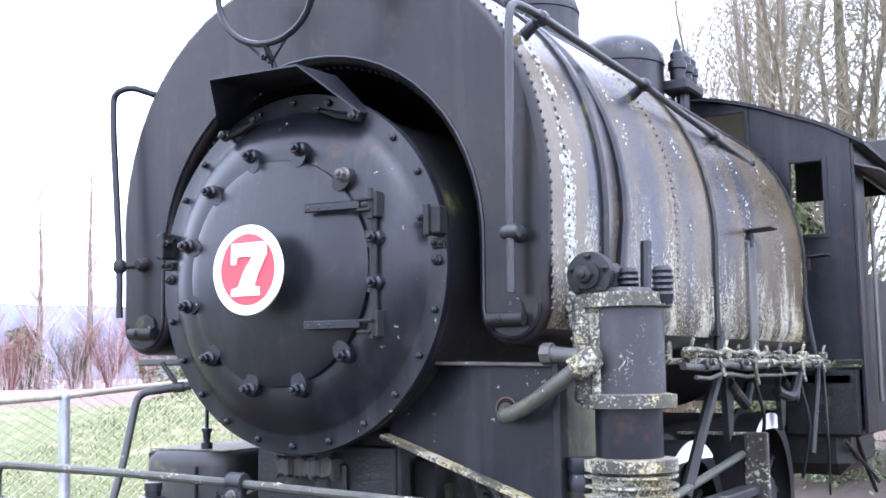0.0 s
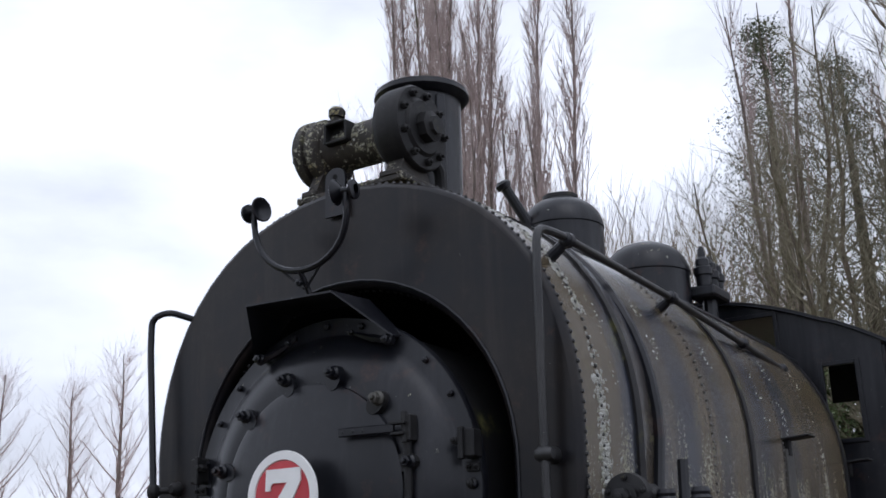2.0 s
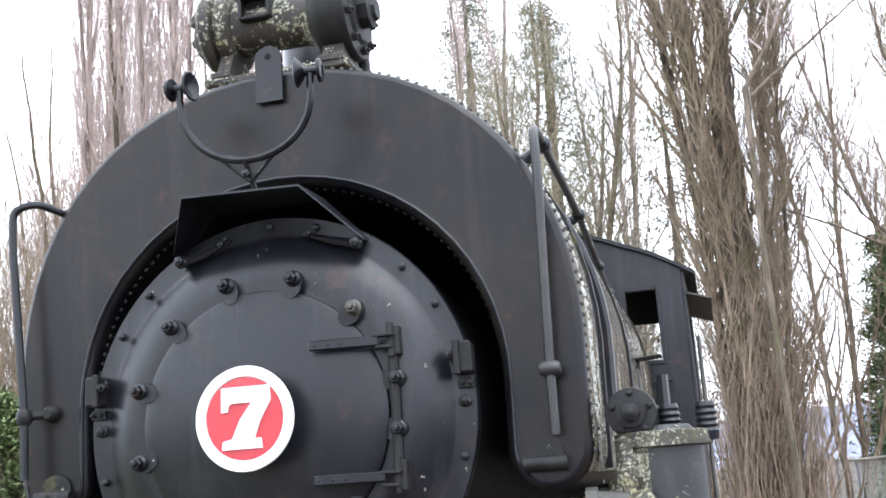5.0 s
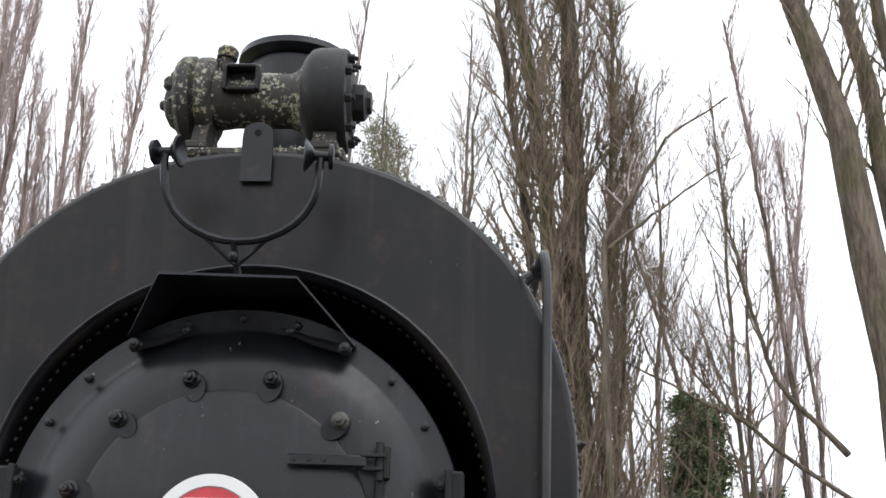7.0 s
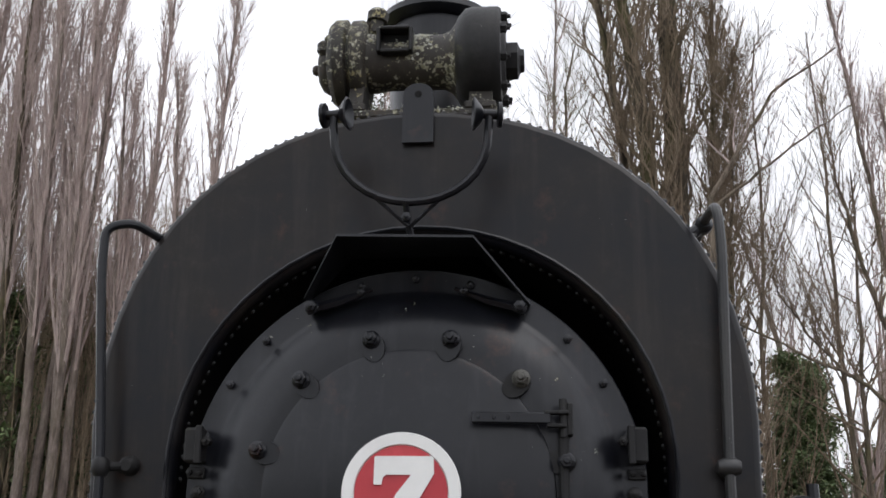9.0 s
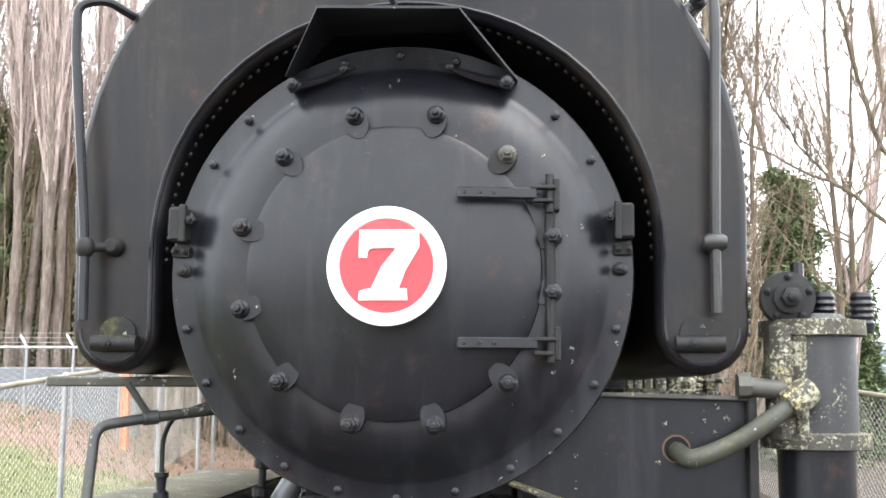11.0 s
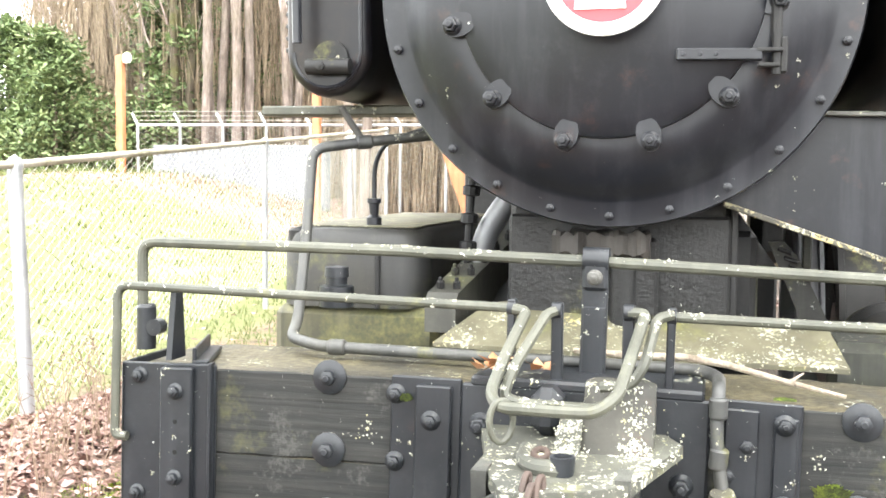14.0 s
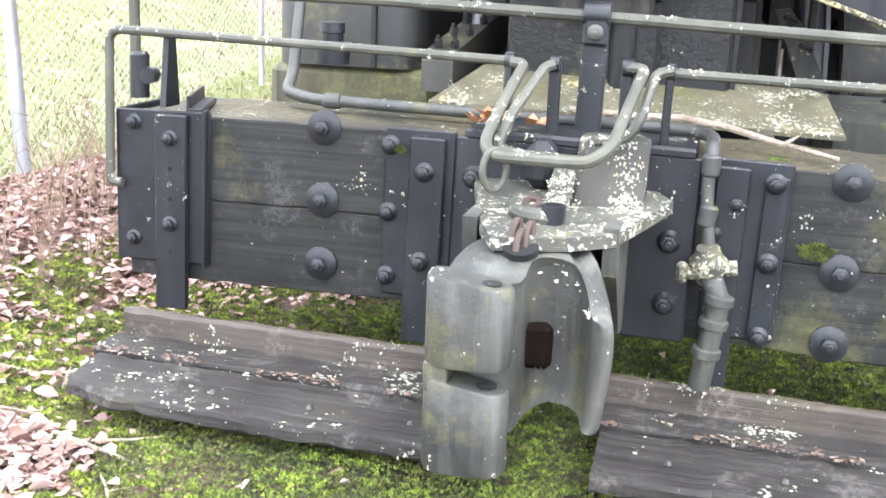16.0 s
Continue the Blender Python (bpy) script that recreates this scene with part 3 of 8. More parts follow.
def build_number_plate():
    c = Vector((-0.002, -0.190, 1.839))
    g = Geo()
    lathe(g, [(0.05, -0.12), (0.05, 0.0), (0.173, 0.0), (0.175, 0.004), (0.173, 0.012), (0.140, 0.012), (0.137, 0.005), (0.0, 0.005)], c, FRONT, 72, False)
    plate = part("number_plate", g, m_white, loco, "round white-rimmed red number plate")
    g = Geo()
    lathe(g, [(0.1365, 0.004), (0.1365, 0.0075), (0.0, 0.0075)], c, FRONT, 72, False)
    part("red_disc", g, m_red, plate)
    s = 0.176 / 106
    seven = [(-47, -63), (-40, -63), (57, -63), (58, -33), (34, 8), (22, 40), (36, 40), (38, 60), (-48, 60), (-46, 44), (-30, 40), (-26, 40), (-8, 2), (18, -31), (-26, -31), (-32, -26), (-34, -14), (-48, -14)]
    g = Geo()
    prism(g, [(a * s, -b * s) for a, b in seven], c + Vector((0, -0.0075, 0)), (1, 0, 0), (0, 0, 1), (0, -0.007, 0))
    part("digit", g, m_white, plate, "white figure 7", 20)


def build_visor():
    t = 0.004
    L0, L1, R1, R0 = (-0.362, 2.47), (-0.222, 2.622), (0.203, 2.620), (0.375, 2.445)
    g = Geo()
    fr = [Vector((L0[0], 0.02, L0[1])), Vector((L1[0], -0.185, L1[1])), Vector((R1[0], -0.155, R1[1])), Vector((R0[0], 0.02, R0[1]))]
    bk = [Vector((L0[0] + 0.01, 0.10, L0[1] + 0.01)), Vector((L1[0], 0.10, L1[1] + 0.005)), Vector((R1[0], 0.10, R1[1] + 0.01)), Vector((R0[0], 0.10, R0[1] + 0.01))]
    up = Vector((0, 0, 2 * t))
    verts = fr + bk + [p + up for p in fr] + [p + up for p in bk]
    faces = []
    for i in range(3):
        faces += [(i, i + 1, 5 + i, 4 + i), (8 + i, 12 + i, 13 + i, 9 + i), (i, 8 + i, 9 + i, i + 1), (4 + i, 5 + i, 13 + i, 12 + i)]
    faces += [(0, 4, 12, 8), (3, 11, 15, 7)]
    g.add(verts, faces)
    visor = part("door_hood", g, m_black, loco, "bent sheet-metal rain hood over the smokebox door", 20)
    for x0, z0, x1, z1 in ((-0.355, 2.44, -0.14, 2.505), (0.36, 2.435, 0.13, 2.505)):
        g = Geo()
        tube(g, [(x0, 0.045, z0), ((x0 + x1) / 2, 0.04, (z0 + z1) / 2 - 0.008), (x1, 0.04, z1)], [0.018, 0.016, 0.006], 6)
        nut(g, (x0 * 0.95, 0.03, z0 + 0.006), FRONT, 0.018, 0.016, 0.024, 0.3)
        nut(g, (x1 * 1.25, 0.028, z1 - 0.012), FRONT, 0.013, 0.012)
        part("hood_bracket", g, m_black, visor)


# centre and radius of the tank's round top
TX, TZ, TR = -0.004, 2.09, 1.106


def tank_outline(n_arc=28, shrink=0.0):
    """The saddle tank's section in (x, z), as one closed line."""
    s = shrink
    pts = []
    for i in range(n_arc + 1):
        a = math.pi * i / n_arc
        r = TR - s + 0.026 * math.sin(2 * a) ** 2
        pts.append((TX + r * math.cos(a), TZ + r * math.sin(a)))
    def lobe(sg):
        r = 0.148 - s
        return [(sg * (0.948 + r * math.cos(b)), 1.678 - r * math.sin(b)) for b in [math.pi * k / 10 for k in range(11)]]
    left = [(-1.098 + s, 1.88)] + lobe(-1)
    inner = []
    for i in range(n_arc + 1):
        a = math.pi - math.pi * i / n_arc
        inner.append(((0.803 + 0.03 * math.sin(a) + s) * math.cos(a), 1.905 + (0.822 + s) * math.sin(a)))
    right = lobe(1)[::-1] + [(1.098 - s, 1.88)]
    return pts + left + inner + right


Y0, Y1 = 0.17, 4.02


def build_tank():
    g = Geo()
    n = len(tank_outline())
    secs = []
    for s, y in [(0.03, Y0), (0.012, Y0 + 0.007), (0.003, Y0 + 0.02), (0.0, Y0 + 0.035), (0.0, Y1)]:
        secs.append([(x, y, z) for x, z in tank_outline(shrink=s)])
    for sec in secs:
        g.v += sec
    shell = set(range(0, 29)) | set(range(78, n))
    shell |= set(range(29, 33))
    k = len(secs) - 2
    g.f += [(k * n + i, k * n + (i + 1) % n, (k + 1) * n + (i + 1) % n, (k + 1) * n + i) for i in sorted(shell)]
    edge = Geo()
    edge.v = list(g.v)
    for k in range(len(secs) - 1):
        edge.f += [(k * n + i, k * n + (i + 1) % n, (k + 1) * n + (i + 1) % n, (k + 1) * n + i) for i in range(n) if k < len(secs) - 2 or i not in shell]
    tank = part("saddle_tank", g, m_tank_side, loco, "weathered saddle tank streaked with pale lichen", 50)
    part("tank_lining", edge, m_tank_front, tank, "black rolled front edge and inner arch of the tank", 50)
    # front plate, one strip between the two arches
    sec = tank_outline(shrink=0.028)
    me_geo = Geo()
    # triangulated by pairing arch points, then the two lobes
    o_arc, i_arc = sec[:29], sec[41:70][::-1]
    me_geo.v = [(x, Y0 - 0.001, z) for x, z in o_arc] + [(x, Y0 - 0.001, z) for x, z in i_arc]
    me_geo.f = [(i, i + 1, 29 + i + 1, 29 + i) for i in range(28)]
    for lob, oi, ii in ((sec[29:41], 28, 28), (sec[70:82][::-1], 0, 0)):
        k = len(me_geo.v)
        me_geo.v += [(x, Y0 - 0.001, z) for x, z in lob]
        me_geo.f.append((oi, 29 + ii) + tuple(k + j for j in range(len(lob) - 1, -1, -1)))
    part("tank_front", me_geo, m_tank_front, tank, "flat black front plate of the tank", 20)
    # hoops
    for y, w in ((0.68, 0.055), (2.09, 0.055), (3.94, 0.06)):
        g = Geo()
        o = [(x, z) for x, z in tank_outline(shrink=-0.012)]
        line = [(1.108, 1.60)] + [p for p in o[-1:]] + o[:29] + [o[29], (-1.108, 1.60)]
        nn = len(line)
        i_line = [(0.01 + (x - 0.01) * 0.975, z - (0.02 if z > 2.3 else 0)) for x, z in line]
        for yy in (y - w / 2, y + w / 2):
            g.v += [(x, yy, z) for x, z in line]
        g.v += [(x, y - w / 2, z) for x, z in i_line] + [(x, y + w / 2, z) for x, z in i_line]
        for i in range(nn - 1):
            g.f += [(i, i + 1, nn + i + 1, nn + i), (i, 2 * nn + i, 2 * nn + i + 1, i + 1), (nn + i, nn + i + 1, 3 * nn + i + 1, 3 * nn + i)]
        part("tank_hoop", g, m_black_dull, tank, "dark painted hoop over the tank")
    # rivet rows round the shell, and inside the front arch
    one = Geo()
    rivet(one, (0, 0, 0), (0, 0, 1), 0.0098)
    head = mesh_of(one, "rivet")
    head.materials.append(m_rivet)
    for y in (0.203, 0.35, 1.54, 2.64, 3.30):
        g = Geo()
        o = tank_outline(90, 0.0)
        arc = [(1.097 + 0.0004 * k, 1.66 + 0.04 * k) for k in range(11)] + o[:91] + [(-1.099, 2.05 - 0.04 * k) for k in range(10)]
        for x, z in arc:
            d = Vector((x - TX, 0, z - TZ)) if z > TZ else Vector((x, 0, 0))
            if y < 0.5:
                ob = new("rivet", head)
                ob.parent = tank
                u, w, n2 = basis(d)
                ob.matrix_world = Matrix.Translation((x, y, z)) @ Matrix((u, w, n2)).transposed().to_4x4()
            else:
                rivet(g, (x, y, z), d, 0.0085)
        if y > 0.5:
            part("rivet_seam", g, m_rivet, tank, "", 35.0, "stuff")
    g = Geo()
    for i in range(70):
        a = math.pi * i / 69
        x, z = (0.803 + 0.03 * math.sin(a)) * math.cos(a), 1.905 + 0.822 * math.sin(a)
        rivet(g, (x, Y0 + 0.06, z), (-math.cos(a), 0, -math.sin(a)), 0.012)
    part("rivet_seam", g, m_black_dull, tank, kind="stuff")
    g = Geo()
    loop = [(x, Y0 - 0.002, z) for x, z in tank_outline(28, 0.03)]
    tube(g, loop[30:81], 0.0075, 6, False)
    part("edge_bead", g, m_black, tank)
    # lichen crusts along the front seam: small raised flakes
    g = Geo()
    rng = random.Random(5)
    spots = [(0.19, rng.uniform(-0.40, 1.35)) for k in range(46)] + [(rng.choice((0.34, 1.58, 2.62, 3.28, 2.26, 0.9)), rng.uniform(-0.40, 0.9)) for k in range(70)]
    for i in range(1900):
        row, a0 = rng.choice(spots[:46]) if i < 1500 else rng.choice(spots[46:])
        a = a0 + rng.gauss(0, 0.032)
        y = Y0 + row + rng.gauss(0, 0.022)
        if a < 0:
            p, d = Vector((1.1, y, TZ + a * 1.1)), Vector((1, 0, 0))
        else:
            rr = TR - 0.001 + 0.026 * math.sin(2 * a) ** 2
            p = Vector((TX + rr * math.cos(a), y, TZ + rr * math.sin(a)))
            d = Vector((math.cos(a), 0, math.sin(a)))
        r = rng.uniform(0.003, 0.013) * (1.7 if rng.random() < 0.08 else 1) * (1.0 if i < 1500 else 0.55)
        u, w, _ = basis(d)
        k = rng.randint(5, 7)
        ring = [p + r * rng.uniform(0.6, 1.2) * (math.cos(6.283 * q / k) * u + math.sin(6.283 * q / k) * w) for q in range(k)]
        g.add(ring + [p + d * r * 0.5], [(q, (q + 1) % k, k) for q in range(k)])
    part("lichen_crust", g, m_lichen_flake, tank, "pale grey lichen crust", None, "stuff")
    # lifting lugs low on the front, draw cover and step brackets
    for x in (-0.932, 0.936):
        g = Geo()
        tube(g, [(x - 0.075, Y0 - 0.03, 1.628), (x + 0.075, Y0 - 0.03, 1.628)], 0.026, 12)
        box(g, (x, Y0 - 0.012, 1.628), (0.11, 0.03, 0.04), 0.008)
        prism(g, [(-0.06, 0.0), (0.06, 0.0)] + [(0.06 * math.cos(a), 0.03 + 0.05 * math.sin(a)) for a in [math.pi * k / 8 for k in range(9)]], (x, Y0 - 0.0015, 1.635), (1, 0, 0), (0, 0, 1), (0, -0.012, 0))
        nut(g, (x - 0.02, Y0 - 0.05, 1.628), FRONT, 0.016, 0.012, 0.0, 0.2)
        part("tank_lug", g, m_black_dull, tank)
    for y, z in ((2.72, 2.20), (4.05, 2.16)):
        g = Geo()
        box(g, (1.16, y, z), (0.17, 0.14, 0.012), 0.003, (0, -4, 0))
        box(g, (1.10, y, z - 0.05), (0.04, 0.06, 0.09), 0.006)
        part("step_bracket", g, m_black_dull, tank)
    g = Geo()
    box(g, (1.104, 2.72, 1.83), (0.02, 0.13, 0.62), 0.004)
    part("tank_strip", g, m_iron, tank, "grey-brown vertical strip on the tank side")


m_rail_dark = weathered("dark_handrail", (0.013, 0.0135, 0.015), (0.030, 0.029, 0.027), (0.32, 0.55), fleck=0.6, rust=0.15)


def build_grab_rails():
    # left: free-standing handrail; right: handrail that runs back along the tank to the cab
    g = Geo()
    tube(g, bend([(-1.02, 0.085, 1.70), (-1.025, 0.085, 1.95), (-1.085, 0.085, 2.60), (-1.085, 0.085, 2.75), (-1.0, 0.11, 2.775), (-0.88, 0.30, 2.72)], 0.09), 0.016, 10)
    rail = part("handrail", g, m_black, loco, "bent pipe handrail at the tank front")
    g = Geo()
    tube(g, [(-1.023, 0.085, 1.935), (-0.95, 0.17, 1.945)], 0.016, 10)
    lathe(g, [(0.02, -0.03), (0.03, -0.015), (0.03, 0.015), (0.02, 0.03)], (-1.023, 0.085, 1.935), (0, 0, 1), 14)
    lathe(g, [(0.034, 0.0), (0.03, 0.03), (0.018, 0.045)], (-0.955, 0.17, 1.945), FRONT, 14)
    part("rail_knob", g, m_black_dull, rail)
    g = Geo()
    line = [(0.983, 0.10, 1.72), (0.983, 0.10, 1.94), (1.0, 0.09, 2.66), (0.995, 0.11, 2.80), (0.99, 0.30, 2.82), (0.982, 1.49, 2.787), (0.928, 3.41, 2.707), (0.90, 4.22, 2.67)]
    tube(g, bend(line, 0.10), 0.017, 10)
    rail = part("handrail", g, m_rail_dark, loco, "long pipe handrail from the tank front to the cab")
    g = Geo()
    lathe(g, [(0.034, 0.0), (0.03, 0.05), (0.018, 0.06)], (0.983, 0.17, 1.94), FRONT, 14)
    lathe(g, [(0.02, -0.035), (0.029, -0.018), (0.029, 0.018), (0.02, 0.035)], (0.983, 0.10, 1.94), (1, 0, 0), 14)
    part("rail_knob", g, m_rail_dark, rail)
    for y in (0.38, 1.49, 2.62, 3.41):
        x, z = 0.992 - 0.0065 * y if y < 2 else 1.025 - 0.0285 * y, 2.819 - 0.0215 * y if y < 2 else 2.849 - 0.0416 * y
        g = Geo()
        d = Vector((x - TX, 0, z - TZ)).normalized()
        tube(g, [Vector((x, y, z)), Vector((TX, y, TZ)) + d * 1.09], [0.02, 0.03], 10)
        lathe(g, [(0.018, -0.034), (0.032, -0.016), (0.032, 0.016), (0.018, 0.034)], (x, y, z), (0, 1, 0), 14)
        part("rail_knob", g, m_black, rail)
    # sand and bell pipes lying on the shell
    g = Geo()
    tube(g, bend([(0.42, 0.5, 3.14), (0.57, 1.6, 3.06), (0.70, 2.9, 2.97), (0.80, 4.2, 2.87)], 0.2), 0.022, 8)
    part("conduit", g, m_black, loco, "dark pipe lying along the tank top")
    g = Geo()
    arc = [(TX + 1.12 * math.cos(a), 1.18, TZ + 1.12 * math.sin(a)) for a in [radians(82 - 6 * k) for k in range(15)]]
    tube(g, [(0.10, 2.30, 3.45), (0.13, 1.9, 3.30)] + [(x, 0.86 + 0.35 * (k < 3) * (1 - k / 3), z) for k, (x, y, z) in enumerate(arc)] + [(1.115, 0.80, 1.80)], 0.024, 8)
    part("sand_pipe", g, m_black, loco, "sand pipe running down over the tank")


def build_chimney():
    g = Geo()
    lathe(g, [(0.30, -0.12), (0.27, 0.0), (0.215, 0.05), (0.195, 0.10), (0.20, 0.66), (0.222, 0.665), (0.245, 0.69), (0.24, 0.72), (0.205, 0.72), (0.20, 0.66), (0.18, 0.2)], (-0.02, 0.86, 3.18), (0, 0, 1), 40, False)
    ch = part("chimney", g, m_black, loco, "plain black stovepipe chimney")
    g = Geo()
    box(g, (0.160, 0.756, 3.46), (0.045, 0.024, 0.72), 0.004, (0, 0, 60))
    part("chimney_strip", g, m_black, ch)
    for y, r, top, lab in ((2.34, 0.25, 3.74, "sand dome"), (3.62, 0.30, 3.755, "steam dome")):
        g = Geo()
        pr = [(r * 1.25, -0.25), (r * 1.1, -0.08), (r, 0.05), (r, top - 3.14 - 0.85 * r), (r * 1.03, top - 3.14 - 0.83 * r), (r * 1.03, top - 3.14 - 0.78 * r)]
        pr += [(r * math.cos(t), top - 3.14 - 0.75 * r + 0.75 * r * math.sin(t)) for t in [radians(8 + 82 * k / 9) for k in range(10)]]
        lathe(g, pr, (0, y, 3.14), (0, 0, 1), 40, False)
        dome = part(lab.replace(" ", "_"), g, m_black, loco, "rounded black " + lab)
        if r < 0.28:
            g = Geo()
            lathe(g, [(0.11, -0.035), (0.115, -0.01), (0.11, 0.012), (0.0, 0.016)], (0, y, top), (0, 0, 1), 24, False)
            part("filler_lid", g, m_black_dull, dome)
            g = Geo()
            tube(g, [(-0.10, 2.12, 3.52), (-0.20, 2.02, 3.76)], 0.032, 10)
            lathe(g, [(0.045, 0), (0.05, 0.03), (0.03, 0.05)], (-0.205, 2.015, 3.76), (-0.35, -0.4, 0.9), 12)
            part("filler_pipe", g, m_black, dome)
        else:
            g = Geo()
            box(g, (0.36, 3.85, 3.36), (0.20, 0.34, 0.08), 0.015)
            tube(g, [(0.36, 3.85, 3.1), (0.36, 3.85, 3.36)], 0.05, 10)
            part("valve_turret", g, m_black, dome)
            for yy, h in ((3.74, 0.27), (3.88, 0.23), (3.99, 0.18)):
                g = Geo()
                lathe(g, [(0.05, 0), (0.055, 0.08), (0.065, 0.09), (0.065, 0.14), (0.05, 0.15), (0.048, 0.20), (0.03, 0.22), (0.025, h), (0.012, h + 0.03)], (0.37, yy, 3.39), (0, 0, 1), 14)
                part("safety_valve", g, m_black, dome)


def build_dynamo():
    y, z = 0.42, 3.498
    X = (1, 0, 0)
    # base plate with two webbed feet
    g = Geo()
    box(g, (-0.03, 0.40, 3.225), (0.62, 0.28, 0.03), 0.006)
    box(g, (-0.03, 0.40, 3.19), (0.5, 0.24, 0.06), 0.01)
    dyn = part("turbo_dynamo", g, m_dynamo, loco, "lichen-covered steam turbo dynamo on the tank top")
    for x, w in ((-0.265, 0.055), (0.20, 0.085)):
        g = Geo()
        prism(g, [(-0.13, 0), (0.13, 0), (0.06, 0.14), (-0.06, 0.14)], (x - w / 2, 0.40, 3.238), (0, 1, 0), (0, 0, 1), (w, 0, 0))
        box(g, (x, 0.29, 3.25), (w + 0.03, 0.07, 0.03), 0.006)
        nut(g, (x, 0.285, 3.262), (0, 0, 1), 0.016, 0.016)
        part("foot", g, m_dynamo, dyn)
    g = Geo()
    lathe(g, [(0.118, -0.25), (0.112, -0.20), (0.106, -0.16), (0.106, 0.05), (0.118, 0.08), (0.150, 0.105), (0.165, 0.13)], (0, y, z), X, 36, False)
    part("generator_body", g, m_dynamo, dyn)
    # bearing end: two flanged discs, a rounded cap and an acorn nut
    g = Geo()
    lathe(g, [(0.10, -0.39), (0.155, -0.375), (0.172, -0.355), (0.172, -0.315), (0.150, -0.306), (0.150, -0.298), (0.168, -0.29), (0.168, -0.25), (0.150, -0.238), (0.11, -0.235)], (0, y, z), X, 36, False)
    disc = part("bearing_flange", g, m_dynamo, dyn)
    for k in range(8):
        a = 2 * math.pi * (k + 0.5) / 8
        g = Geo()
        nut(g, (-0.372, y + 0.135 * math.cos(a), z + 0.135 * math.sin(a)), (-1, 0, 0), 0.013, 0.012)
        part("bolt", g, m_dynamo, disc)
    g = Geo()
    lathe(g, [(0.0, -0.462), (0.016, -0.458), (0.022, -0.446), (0.018, -0.432), (0.06, -0.428), (0.085, -0.415), (0.098, -0.395), (0.102, -0.37)], (0, y, z - 0.02), X, 28, False)
    box(g, (-0.40, y - 0.085, z + 0.03), (0.05, 0.05, 0.06), 0.014)
    part("bearing_cap", g, m_dynamo, dyn)
    g = Geo()
    lathe(g, [(0.11, 0.09), (0.165, 0.11), (0.198, 0.14), (0.204, 0.165), (0.204, 0.262), (0.196, 0.274), (0.14, 0.276), (0.125, 0.29), (0.07, 0.292)], (0, y, z), X, 40, False)
    wheel = part("turbine_casing", g, m_black_dull, dyn)
    g = Geo()
    lathe(g, [(0.075, 0.285), (0.075, 0.335), (0.05, 0.345), (0.045, 0.36), (0.0, 0.36)], (0, y, z - 0.005), X, 8, False)
    part("governor_nut", g, m_black_dull, wheel)
    for k in range(9):
        a = 2 * math.pi * k / 9
        g = Geo()
        nut(g, (0.274, y + 0.165 * math.cos(a), z + 0.165 * math.sin(a)), X, 0.018, 0.022)
        part("bolt", g, m_black_dull, wheel)
    # terminal box, its open front shaded by a black panel, and a capped oil filler
    g = Geo()
    for c, q in (((-0.185, y - 0.11, z + 0.035), (0.014, 0.07, 0.10)), ((-0.062, y - 0.11, z + 0.035), (0.014, 0.07, 0.10)), ((-0.123, y - 0.11, z + 0.083), (0.11, 0.07, 0.014)), ((-0.123, y - 0.11, z - 0.012), (0.11, 0.07, 0.014))):
        box(g, c, q, 0.004)
    term = part("terminal_box", g, m_black_dull, dyn)
    g = Geo()
    box(g, (-0.123, y - 0.092, z + 0.035), (0.108, 0.012, 0.080), 0.002)
    part("terminal_recess", g, m_hole_shade, term)
    g = Geo()
    lathe(g, [(0.026, 0), (0.026, 0.05), (0.04, 0.052), (0.042, 0.085), (0.03, 0.10)], (-0.215, y - 0.02, z + 0.12), (0.12, 0, 1), 14)
    tube(g, bend([(-0.24, y, z + 0.13), (-0.235, y - 0.01, z + 0.185), (-0.19, y - 0.02, z + 0.20)], 0.02), 0.02, 8)
    part("oil_filler", g, m_dynamo, dyn)
    g = Geo()
    tube(g, bend([(0.20, y + 0.14, z - 0.08), (0.22, y + 0.22, z - 0.12), (0.20, y + 0.26, 3.16)], 0.05), 0.028, 10)
    part("exhaust_pipe", g, m_black_dull, dyn)


